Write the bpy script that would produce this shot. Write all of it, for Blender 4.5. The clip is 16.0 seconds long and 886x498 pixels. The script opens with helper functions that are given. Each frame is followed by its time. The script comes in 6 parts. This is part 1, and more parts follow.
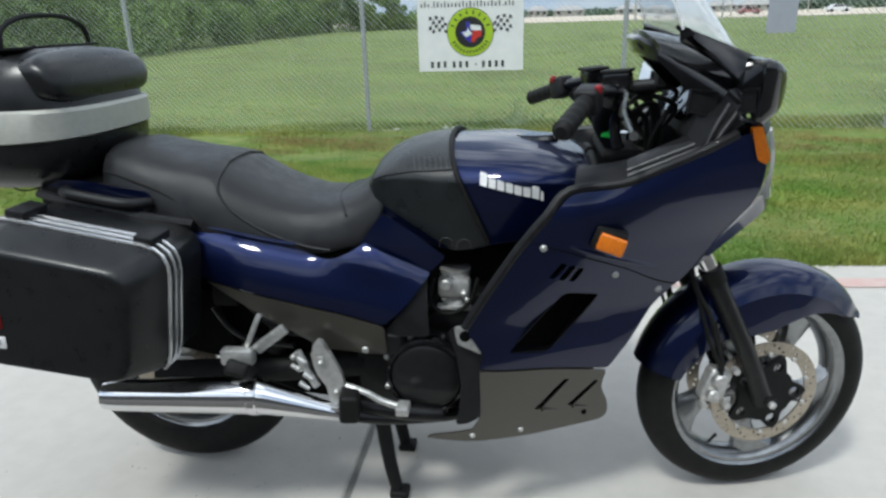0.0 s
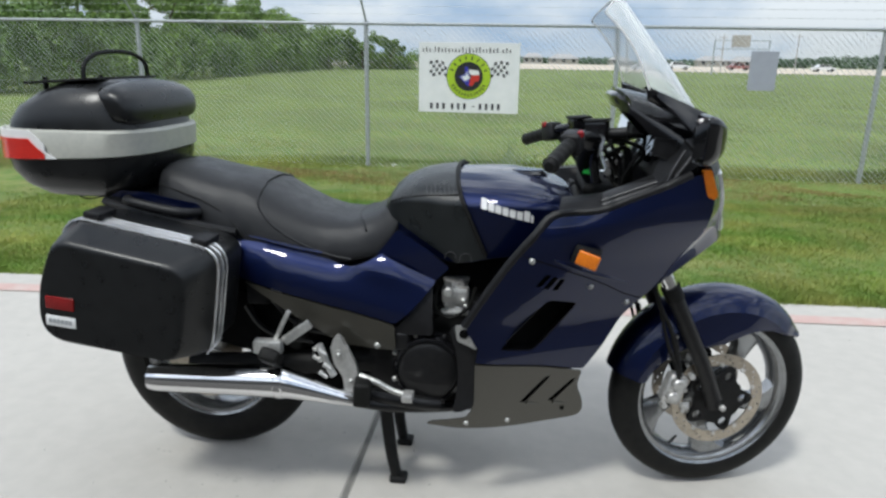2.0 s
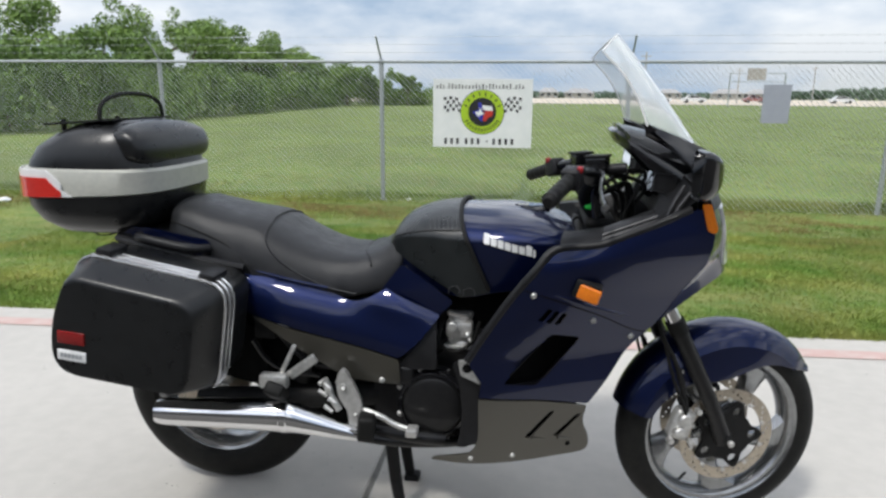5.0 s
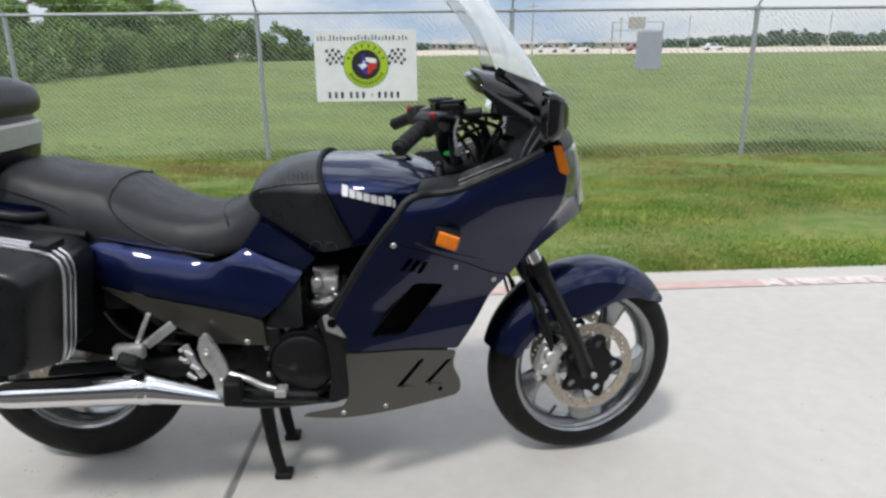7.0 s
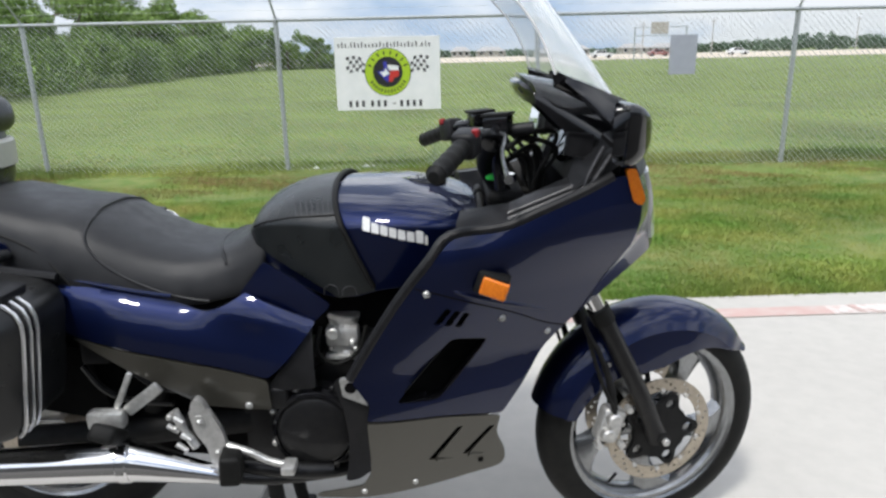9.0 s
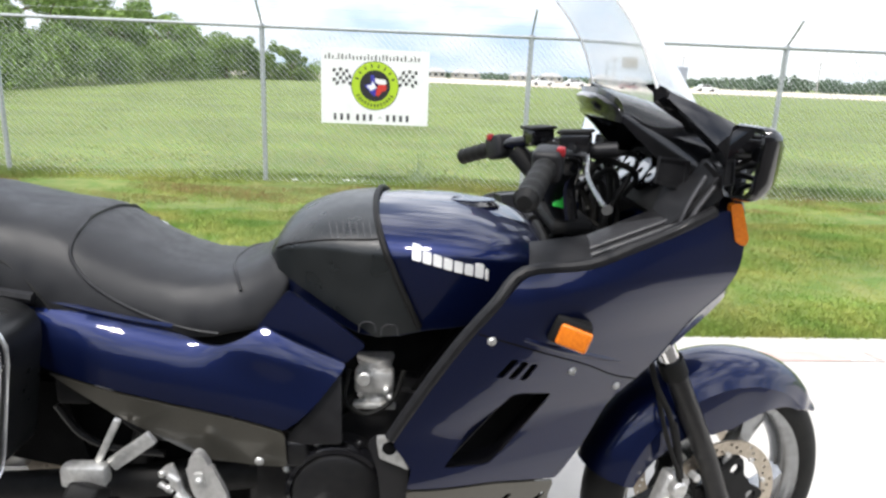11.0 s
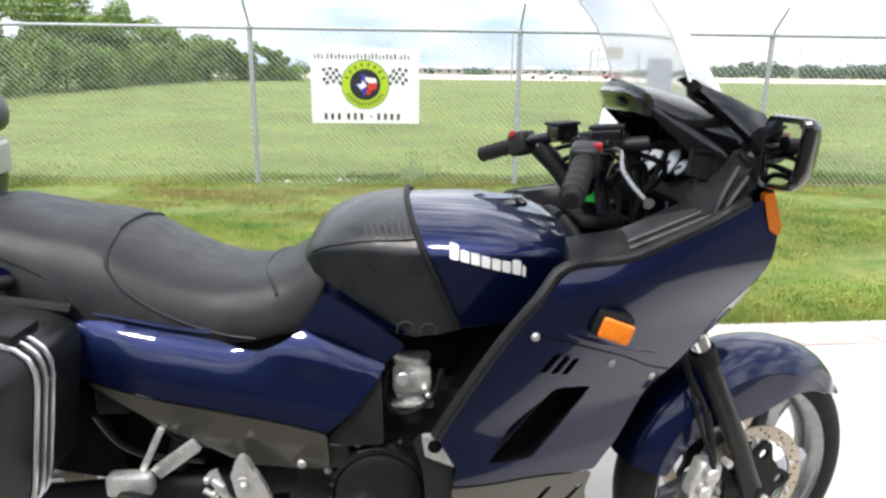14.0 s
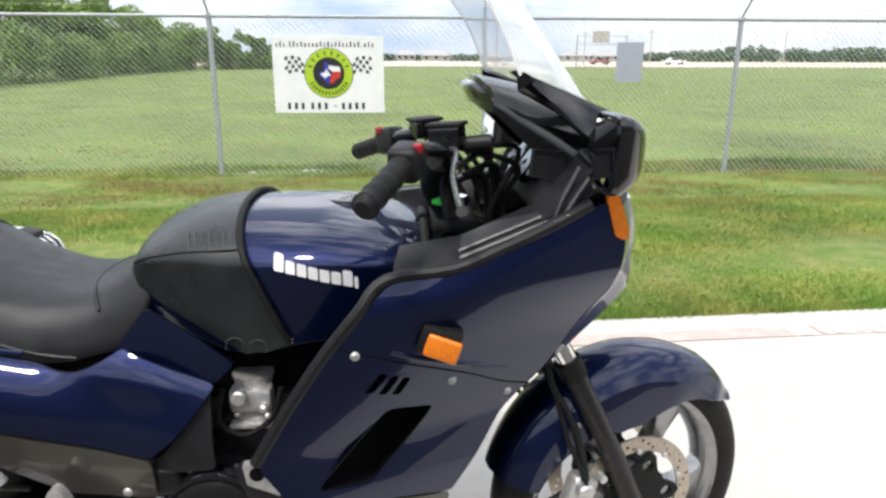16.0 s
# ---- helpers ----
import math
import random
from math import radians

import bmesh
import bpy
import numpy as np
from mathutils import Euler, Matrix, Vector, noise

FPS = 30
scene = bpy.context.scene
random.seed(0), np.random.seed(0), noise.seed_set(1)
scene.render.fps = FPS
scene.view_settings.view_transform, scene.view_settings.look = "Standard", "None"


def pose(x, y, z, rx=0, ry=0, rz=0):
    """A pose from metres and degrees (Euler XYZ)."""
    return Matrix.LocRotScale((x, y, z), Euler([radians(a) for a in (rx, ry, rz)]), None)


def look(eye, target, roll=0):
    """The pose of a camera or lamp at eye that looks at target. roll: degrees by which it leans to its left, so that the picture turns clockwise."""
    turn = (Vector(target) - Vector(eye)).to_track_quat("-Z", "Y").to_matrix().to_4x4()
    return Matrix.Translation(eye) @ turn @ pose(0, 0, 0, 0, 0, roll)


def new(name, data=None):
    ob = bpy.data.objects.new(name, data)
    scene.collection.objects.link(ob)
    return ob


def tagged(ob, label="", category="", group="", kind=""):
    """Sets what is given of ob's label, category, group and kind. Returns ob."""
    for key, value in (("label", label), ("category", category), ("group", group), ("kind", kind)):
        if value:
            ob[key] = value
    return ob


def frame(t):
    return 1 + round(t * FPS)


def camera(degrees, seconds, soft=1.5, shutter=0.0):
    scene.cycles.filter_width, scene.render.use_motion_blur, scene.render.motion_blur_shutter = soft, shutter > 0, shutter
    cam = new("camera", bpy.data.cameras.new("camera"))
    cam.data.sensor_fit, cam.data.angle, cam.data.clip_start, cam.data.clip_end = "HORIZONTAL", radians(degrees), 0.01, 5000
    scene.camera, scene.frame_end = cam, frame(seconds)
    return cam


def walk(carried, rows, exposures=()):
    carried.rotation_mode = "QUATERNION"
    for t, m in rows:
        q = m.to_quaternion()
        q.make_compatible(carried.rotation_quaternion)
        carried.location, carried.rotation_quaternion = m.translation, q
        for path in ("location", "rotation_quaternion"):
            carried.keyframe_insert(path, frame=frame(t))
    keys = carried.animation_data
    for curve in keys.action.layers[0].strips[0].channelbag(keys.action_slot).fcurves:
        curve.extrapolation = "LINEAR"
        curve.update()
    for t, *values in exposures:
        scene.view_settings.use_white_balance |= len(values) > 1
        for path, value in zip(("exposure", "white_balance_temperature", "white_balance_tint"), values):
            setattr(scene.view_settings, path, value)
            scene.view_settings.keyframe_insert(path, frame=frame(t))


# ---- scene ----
cam = camera(67.0, 16.0, 2.7)
PATH = [
    (0, (0.178, -1.643, 1.236), (-0.066, 0.231, 0.58), -1.7),
    (0.5, (0.159, -1.709, 1.24), (-0.241, 0.121, 0.539), -3.3),
    (1, (0.128, -1.807, 1.254), (-0.16, 0.065, 0.613), -1.7),
    (1.5, (0.119, -1.906, 1.261), (-0.026, -0.003, 0.661), 0.4),
    (2, (0.171, -1.938, 1.263), (-0.042, -0.026, 0.716), 1.0),
    (2.5, (0.24, -1.953, 1.261), (-0.103, -0.062, 0.707), 0.5),
    (3, (0.245, -1.941, 1.257), (-0.164, -0.063, 0.702), -0.9),
    (3.5, (0.214, -1.95, 1.263), (-0.102, -0.041, 0.756), 0.2),
    (6, (0.21, -1.953, 1.273), (-0.011, -0.017, 0.826), 0.5),
    (6.5, (0.26, -1.942, 1.267), (0.214, -0.005, 0.771), -0.4),
    (7, (0.314, -1.925, 1.253), (0.34, -0.011, 0.675), -0.6),
    (7.5, (0.383, -1.909, 1.243), (0.373, -0.003, 0.637), 0.2),
    (8, (0.428, -1.897, 1.247), (0.329, 0.0, 0.621), -1.5),
    (8.5, (0.359, -1.77, 1.245), (0.338, 0.153, 0.695), -0.4),
    (9, (0.272, -1.592, 1.241), (0.236, 0.328, 0.683), -1.2),
    (9.5, (0.246, -1.435, 1.228), (0.103, 0.499, 0.738), 2.7),
    (12, (0.028, -1.371, 1.206), (0.19, 0.553, 0.682), 1.7),
    (12.5, (0.034, -1.377, 1.207), (0.173, 0.544, 0.668), 1.9),
    (13, (0.025, -1.376, 1.204), (0.081, 0.543, 0.643), 0.8),
    (13.5, (0.013, -1.381, 1.208), (0.071, 0.548, 0.681), 1.3),
    (14, (0.008, -1.38, 1.212), (0.107, 0.55, 0.699), 0.7),
    (14.5, (-0.003, -1.376, 1.206), (0.083, 0.533, 0.617), 1.0),
    (15, (0.024, -1.372, 1.197), (0.213, 0.523, 0.588), 1.2),
    (15.5, (0.11, -1.348, 1.21), (0.348, 0.553, 0.636), 0.3),
    (16, (0.285, -1.295, 1.225), (0.413, 0.624, 0.676), 0.2),
]
walk(cam, [(t, look(eye, target, roll)) for t, eye, target, roll in PATH],
     [(0, 0.5, 6200, 4), (2, 0.5, 6300, 6), (6, 0.56, 6500, 9), (7.2, 0.5, 6480, 9), (8, 0.4, 6460, 9), (8.5, 0.5, 6450, 9), (9.5, 0.92, 6450, 9), (12, 1.32, 6720, 11), (14.5, 1.32, 6720, 11), (15.5, 1.16, 6720, 11), (16, 1.1, 6720, 11)])

# ---- light ----
SUN = Vector((-0.32, -0.52, 1.0)).normalized()
world = bpy.data.worlds.new("sky")
scene.world = world
world.use_nodes = True
wn, wl = world.node_tree.nodes, world.node_tree.links
wn.clear()
w_out = wn.new("ShaderNodeOutputWorld")
w_bg = wn.new("ShaderNodeBackground")
w_bg.inputs["Strength"].default_value = 0.132
sky = wn.new("ShaderNodeTexSky")
sky.sky_type = "NISHITA"
sky.sun_disc = False
sky.sun_elevation = math.asin(SUN.z)
sky.sun_rotation = math.atan2(SUN.x, SUN.y)
sky.dust_density = 1.0
w_co = wn.new("ShaderNodeTexCoord")
w_map = wn.new("ShaderNodeMapping")
w_map.inputs["Scale"].default_value = (1.0, 1.0, 2.6)
w_no = wn.new("ShaderNodeTexNoise")
w_no.inputs["Scale"].default_value = 3.4
w_no.inputs["Detail"].default_value = 8.0
w_no.inputs["Roughness"].default_value = 0.55
w_ra = wn.new("ShaderNodeValToRGB")
w_ra.color_ramp.elements[0].position = 0.40
w_ra.color_ramp.elements[0].color = (0.08, 0.08, 0.08, 1)
w_ra.color_ramp.elements[1].position = 0.62
w_mix = wn.new("ShaderNodeMix")
w_mix.data_type = "RGBA"
w_sep = wn.new("ShaderNodeSeparateXYZ")
w_hi = wn.new("ShaderNodeValToRGB")
w_hi.color_ramp.elements[0].position = 0.02
w_hi.color_ramp.elements[0].color = (3.8, 4.0, 4.2, 1)
w_hi.color_ramp.elements[1].position = 0.55
w_hi.color_ramp.elements[1].color = (10.2, 10.5, 11.2, 1)
wl.new(w_co.outputs["Generated"], w_sep.inputs["Vector"])
wl.new(w_sep.outputs["Z"], w_hi.inputs["Fac"])
wl.new(w_hi.outputs["Color"], w_mix.inputs["B"])
wl.new(w_co.outputs["Generated"], w_map.inputs["Vector"])
wl.new(w_map.outputs["Vector"], w_no.inputs["Vector"])
wl.new(w_no.outputs["Fac"], w_ra.inputs["Fac"])
wl.new(w_ra.outputs["Color"], w_mix.inputs["Factor"])
w_dim = wn.new("ShaderNodeVectorMath")
w_dim.operation = "SCALE"
w_dim.inputs["Scale"].default_value = 0.55
wl.new(sky.outputs["Color"], w_dim.inputs[0])
# bluish haze low over the horizon between the clouds
w_low = wn.new("ShaderNodeMapRange")
w_low.inputs["From Min"].default_value, w_low.inputs["From Max"].default_value = 0.05, 0.45
wl.new(w_sep.outputs["Z"], w_low.inputs["Value"])
w_haze = wn.new("ShaderNodeMix")
w_haze.data_type = "RGBA"
w_haze.inputs["A"].default_value = (1.95, 2.65, 3.7, 1)
wl.new(w_low.outputs["Result"], w_haze.inputs["Factor"])
wl.new(w_dim.outputs["Vector"], w_haze.inputs["B"])
wl.new(w_haze.outputs["Result"], w_mix.inputs["A"])
wl.new(w_mix.outputs["Result"], w_bg.inputs["Color"])
wl.new(w_bg.outputs["Background"], w_out.inputs["Surface"])
sun = new("sun", bpy.data.lights.new("sun", "SUN"))
sun.data.energy = 1.6
sun.data.angle = radians(9.0)
sun.data.color = (1.0, 0.97, 0.93)
sun.matrix_basis = look((0, 0, 30), Vector((0, 0, 30)) - SUN)


# ---- materials ----
def material(name, color, rough=0.5, metal=0.0, coat=0.0, color2=None, scale=20.0, detail=6.0, bump=0.0, bump_scale=200.0,
             spec=0.5, big=0.0, big_scale=1.5, obj_random=0.0, island=0.0, rough2=None, transmission=0.0, emit=0.0, lo=0.35, hi=0.65):
    m = bpy.data.materials.new(name)
    m.use_nodes = True
    n, l = m.node_tree.nodes, m.node_tree.links
    b = n["Principled BSDF"]
    b.inputs["Base Color"].default_value = (*color, 1)
    b.inputs["Roughness"].default_value = rough
    b.inputs["Metallic"].default_value = metal
    b.inputs["Coat Weight"].default_value = coat
    b.inputs["Coat Roughness"].default_value = 0.03
    b.inputs["Specular IOR Level"].default_value = spec
    b.inputs["Transmission Weight"].default_value = transmission
    if emit:
        b.inputs["Emission Color"].default_value = (*color, 1)
        b.inputs["Emission Strength"].default_value = emit
    co = n.new("ShaderNodeTexCoord")
    if color2 is not None:
        no = n.new("ShaderNodeTexNoise")
        no.inputs["Scale"].default_value = scale
        no.inputs["Detail"].default_value = detail
        l.new(co.outputs["Object"], no.inputs["Vector"])
        ra = n.new("ShaderNodeMapRange")
        ra.inputs["From Min"].default_value, ra.inputs["From Max"].default_value = lo, hi
        l.new(no.outputs["Fac"], ra.inputs["Value"])
        mx = n.new("ShaderNodeMix")
        mx.data_type = "RGBA"
        mx.inputs["A"].default_value, mx.inputs["B"].default_value = (*color, 1), (*color2, 1)
        l.new(ra.outputs["Result"], mx.inputs["Factor"])
        last = mx.outputs["Result"]
        if big:
            nb = n.new("ShaderNodeTexNoise")
            nb.inputs["Scale"].default_value = big_scale
            nb.inputs["Detail"].default_value = 5.0
            l.new(co.outputs["Object"], nb.inputs["Vector"])
            rb = n.new("ShaderNodeMapRange")
            rb.inputs["From Min"].default_value, rb.inputs["From Max"].default_value = 0.3, 0.7
            rb.inputs["To Min"].default_value, rb.inputs["To Max"].default_value = 1.0 - big, 1.0 + big * 0.5
            l.new(nb.outputs["Fac"], rb.inputs["Value"])
            mb = n.new("ShaderNodeVectorMath")
            mb.operation = "SCALE"
            l.new(last, mb.inputs[0])
            l.new(rb.outputs["Result"], mb.inputs["Scale"])
            last = mb.outputs["Vector"]
        if obj_random or island:
            rn = n.new("ShaderNodeNewGeometry" if island else "ShaderNodeObjectInfo")
            rr = n.new("ShaderNodeMapRange")
            k = island or obj_random
            rr.inputs["To Min"].default_value, rr.inputs["To Max"].default_value = 1.0 - k, 1.0 + k
            l.new(rn.outputs["Random Per Island" if island else "Random"], rr.inputs["Value"])
            mr = n.new("ShaderNodeVectorMath")
            mr.operation = "SCALE"
            l.new(last, mr.inputs[0])
            l.new(rr.outputs["Result"], mr.inputs["Scale"])
            last = mr.outputs["Vector"]
        l.new(last, b.inputs["Base Color"])
        if rough2 is not None:
            r2 = n.new("ShaderNodeMapRange")
            r2.inputs["To Min"].default_value, r2.inputs["To Max"].default_value = rough, rough2
            l.new(ra.outputs["Result"], r2.inputs["Value"])
            l.new(r2.outputs["Result"], b.inputs["Roughness"])
    if bump:
        nn = n.new("ShaderNodeTexNoise")
        nn.inputs["Scale"].default_value = bump_scale
        nn.inputs["Detail"].default_value = 4.0
        l.new(co.outputs["Object"], nn.inputs["Vector"])
        bp = n.new("ShaderNodeBump")
        bp.inputs["Strength"].default_value = bump
        bp.inputs["Distance"].default_value = 0.01
        l.new(nn.outputs["Fac"], bp.inputs["Height"])
        l.new(bp.outputs["Normal"], b.inputs["Normal"])
    return m


BLUE = material("blue_paint", (0.003, 0.009, 0.052), 0.5, 0.9, 0.95, (0.0023, 0.007, 0.041), 900)
BLUE.node_tree.nodes["Principled BSDF"].inputs["Coat IOR"].default_value = 1.42
GUN = material("gunmetal_paint", (0.082, 0.078, 0.064), 0.36, 0.6, 0.5, (0.068, 0.064, 0.053), 700)
PLASTIC = material("black_plastic", (0.007, 0.007, 0.008), 0.42, 0, 0, (0.011, 0.011, 0.012), 60, bump=0.12, bump_scale=500, rough2=0.5, spec=0.28)
CASE = material("case_black", (0.006, 0.0065, 0.007), 0.27, 0, 0, (0.009, 0.0095, 0.010), 30, bump=0.05, bump_scale=350, rough2=0.34, spec=0.42)
GLOSS = material("gloss_black", (0.004, 0.004, 0.005), 0.14, 0, 0.4, (0.007, 0.007, 0.008), 40, spec=0.35)
VINYL = material("seat_vinyl", (0.0125, 0.013, 0.0145), 0.36, 0, 0, (0.018, 0.0185, 0.020), 25, bump=0.15, bump_scale=700, rough2=0.5, spec=0.34)
BRA = material("bra_vinyl", (0.009, 0.011, 0.0115), 0.26, 0, 0, (0.013, 0.015, 0.0155), 18, bump=0.10, bump_scale=350, rough2=0.38, spec=0.45)
SHEEN = material("satin_black", (0.022, 0.022, 0.024), 0.3, 0, 0, (0.035, 0.035, 0.037), 90, bump=0.12, bump_scale=400, rough2=0.42, spec=0.6)
MATT = material("matt_black", (0.006, 0.006, 0.006), 0.6, 0, 0, (0.010, 0.010, 0.010), 40, bump=0.1, spec=0.2)
# near-black that paints shade in gaps and recesses; also seams and dial marks
SHADE = material("shade_black", (0.003, 0.003, 0.003), 0.8, 0, 0, (0.005, 0.005, 0.005), 30, spec=0.05)
ENGINE = material("engine_black", (0.007, 0.007, 0.008), 0.38, 0.1, 0.2, (0.011, 0.011, 0.011), 50, bump=0.1, spec=0.25)
CHROME = material("chrome", (0.82, 0.82, 0.83), 0.06, 1.0)
ALU = material("cast_aluminium", (0.66, 0.65, 0.63), 0.4, 0.75, 0, (0.5, 0.5, 0.48), 60, bump=0.1, rough2=0.5)
SATIN = material("satin_silver", (0.62, 0.62, 0.60), 0.42, 0.7, 0, (0.45, 0.45, 0.43), 80)
WHEEL = material("wheel_grey", (0.31, 0.32, 0.33), 0.24, 0.9, 0.2, (0.25, 0.255, 0.26), 60)
DISC = material("brake_steel", (0.5, 0.44, 0.36), 0.34, 0.85, 0, (0.4, 0.355, 0.29), 120)
RUBBER = material("rubber", (0.005, 0.005, 0.005), 0.6, 0, 0, (0.009, 0.009, 0.008), 40, bump=0.1, spec=0.2)
BAND = material("band_silver", (0.42, 0.42, 0.37), 0.45, 0.1, 0, (0.38, 0.38, 0.34), 60, bump=0.08)
RED = material("red_reflector", (0.55, 0.02, 0.012), 0.15, 0, 0.6, (0.48, 0.016, 0.01), 150)
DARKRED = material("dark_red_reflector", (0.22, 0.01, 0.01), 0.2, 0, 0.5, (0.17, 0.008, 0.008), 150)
AMBER = material("amber_lens", (0.75, 0.2, 0.01), 0.2, 0, 0.5, (0.62, 0.15, 0.008), 200)
WHITE = material("white_plastic", (0.75, 0.75, 0.74), 0.4, 0, 0, (0.7, 0.7, 0.69), 40)
STRIPE = material("silver_trim", (0.75, 0.75, 0.75), 0.25, 0.8)
WEED = material("weed_leaf", (0.40, 0.48, 0.27), 0.55, 0, 0, (0.32, 0.42, 0.2), 12, bump=0.05)
REDBTN = material("red_switch", (0.26, 0.008, 0.012), 0.45)
GREEN = material("green_tag", (0.02, 0.65, 0.06), 0.5)
DIAL = material("dial_face", (0.42, 0.45, 0.5), 0.15, 0, 0.5)
MIRROR = material("mirror", (0.85, 0.86, 0.87), 0.02, 1.0)
CLEAR = material("clear_plastic", (0.93, 0.95, 0.95), 0.04, 0, 0, transmission=0.8)
CLEAR.node_tree.nodes["Principled BSDF"].inputs["IOR"].default_value = 1.22
LENS = material("lamp_lens", (0.8, 0.82, 0.83), 0.1, 0.3, 0.5)
GALV = material("galvanised", (0.42, 0.44, 0.45), 0.5, 0.4, 0, (0.34, 0.36, 0.375), 30, rough2=0.6)
WIRE = material("galvanised_wire", (0.66, 0.68, 0.70), 0.45, 0.15, 0, (0.56, 0.58, 0.61), 8)
PLATE = material("grey_plate", (0.36, 0.375, 0.43), 0.5, 0.1, 0, (0.33, 0.345, 0.40), 10)
SIGNW = material("sign_white", (0.76, 0.76, 0.76), 0.5, 0, 0, (0.7, 0.71, 0.71), 6)
SIGNK = material("sign_black", (0.012, 0.012, 0.014), 0.5)
SIGNG = material("sign_green", (0.36, 0.52, 0.02), 0.5)
SIGNB = material("sign_blue", (0.03, 0.03, 0.32), 0.5)
SIGNR = material("sign_red", (0.5, 0.03, 0.02), 0.5)
CONCRETE = material("concrete", (0.475, 0.455, 0.418), 0.85, 0, 0, (0.445, 0.426, 0.392), 14, 12, 0.08, 220, big=0.06, big_scale=0.9)
# dark colour of the added, unseen ground south of the slabs
UNSEEN_GROUND = material("unseen_ground", (0.06, 0.056, 0.05), 0.9, 0, 0, (0.085, 0.08, 0.072), 60, 8, 0.3, 150, big=0.2, big_scale=0.6)
JOINT = material("joint_filler", (0.15, 0.145, 0.135), 0.9, 0, 0, (0.2, 0.195, 0.18), 30, bump=0.3)
REDLINE = material("red_kerb_paint", (0.49, 0.335, 0.30), 0.8, 0, 0, (0.51, 0.42, 0.385), 12, 9, lo=0.4, hi=0.75)
LETTER = material("faded_white_paint", (0.66, 0.62, 0.59), 0.8, 0, 0, (0.55, 0.44, 0.4), 20)
TURF = material("turf", (0.085, 0.16, 0.02), 0.9, 0, 0, (0.195, 0.215, 0.06), 5.0, 12, 0.5, 45, big=0.4, big_scale=0.35)
GRASS = material("grass", (0.11, 0.22, 0.02), 0.7, 0, 0, (0.29, 0.31, 0.065), 1.9, 8, island=0.2, big=0.3, big_scale=0.7)
DRY = material("dry_grass", (0.25, 0.16, 0.065), 0.8, 0, 0, (0.2, 0.185, 0.06), 3, 6, island=0.3)
MEADOW = material("meadow", (0.12, 0.21, 0.03), 0.8, 0, 0, (0.325, 0.345, 0.085), 0.4, 9, island=0.3, big=0.55, big_scale=0.5)
LEAF = material("leaf", (0.082, 0.15, 0.03), 0.6, 0, 0, (0.215, 0.32, 0.072), 0.5, 6, island=0.45)
BARK = material("bark", (0.11, 0.085, 0.06), 0.9, 0, 0, (0.17, 0.14, 0.1), 8, bump=0.4, bump_scale=20)
# greyer leaf green for the far woods, with the haze in its colour
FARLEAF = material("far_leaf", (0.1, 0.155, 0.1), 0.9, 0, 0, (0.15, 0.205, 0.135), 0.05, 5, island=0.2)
DIRT = material("bare_dirt", (0.52, 0.44, 0.34), 0.95, 0, 0, (0.62, 0.56, 0.47), 0.2, 8, big=0.15, big_scale=0.05)
# walls lightened so the colour carries distance haze; also the steel frame's panel
HOUSE = material("house_wall", (0.46, 0.41, 0.38), 0.8, 0, 0, (0.39, 0.35, 0.33), 1)
WALL = material("wall_paint", (0.13, 0.12, 0.11), 0.8, 0, 0, (0.10, 0.095, 0.09), 2)
# roof grey lightened for the same haze
ROOF = material("roof", (0.34, 0.33, 0.32), 0.9, 0, 0, (0.4, 0.39, 0.38), 1)
GLASSD = material("dark_glass", (0.02, 0.022, 0.025), 0.1, 0, 0.3)
CARW = material("car_white", (0.75, 0.75, 0.75), 0.3, 0, 0.8)
CARR = material("car_red", (0.3, 0.12, 0.11), 0.35, 0, 0.6)
# wood lightened to grey, distance haze put into its colour
POLE = material("hazed_wood", (0.4, 0.38, 0.36), 0.9, 0, 0, (0.46, 0.44, 0.42), 3)


# ---- mesh helpers ----
def smooth01(a, b, t):
    t = min(max((t - a) / (b - a), 0), 1)
    return t * t * (3 - 2 * t)


def sharpen(bm, angle=35):
    for f in bm.faces:
        f.smooth = True
    for e in bm.edges:
        if len(e.link_faces) != 2 or e.calc_face_angle(0) > radians(angle):
            e.smooth = False


def part(name, bm, mat, parent=None, label="", angle=35):
    sharpen(bm, angle)
    me = bpy.data.meshes.new(name)
    bm.to_mesh(me)
    bm.free()
    me.materials.append(mat)
    ob = new(name, me)
    if parent is not None:
        ob.parent = parent
    if label:
        ob["label"] = label
    return ob


def thing(name, at=(0, 0, 0), label="", category="", group="", kind=""):
    ob = new(name)
    ob.location = at
    ob.empty_display_size = 0.1
    return tagged(ob, label, category, group, kind)


def box(bm, x0, x1, y0, y1, z0, z1, bevel=0.0, seg=2, m=None):
    g = bmesh.ops.create_cube(bm, size=1.0)
    bmesh.ops.scale(bm, vec=(x1 - x0, y1 - y0, z1 - z0), verts=g["verts"])
    bmesh.ops.translate(bm, vec=((x0 + x1) / 2, (y0 + y1) / 2, (z0 + z1) / 2), verts=g["verts"])
    vs = list(g["verts"])
    if bevel:
        es = list({e for v in vs for e in v.link_edges})
        r = bmesh.ops.bevel(bm, geom=es, offset=bevel, segments=seg, affect="EDGES", profile=0.5)
        vs = list({v for f in r["faces"] for v in f.verts} | {v for v in vs if v.is_valid})
    if m is not None:
        bmesh.ops.transform(bm, matrix=m, verts=vs)
    return bm


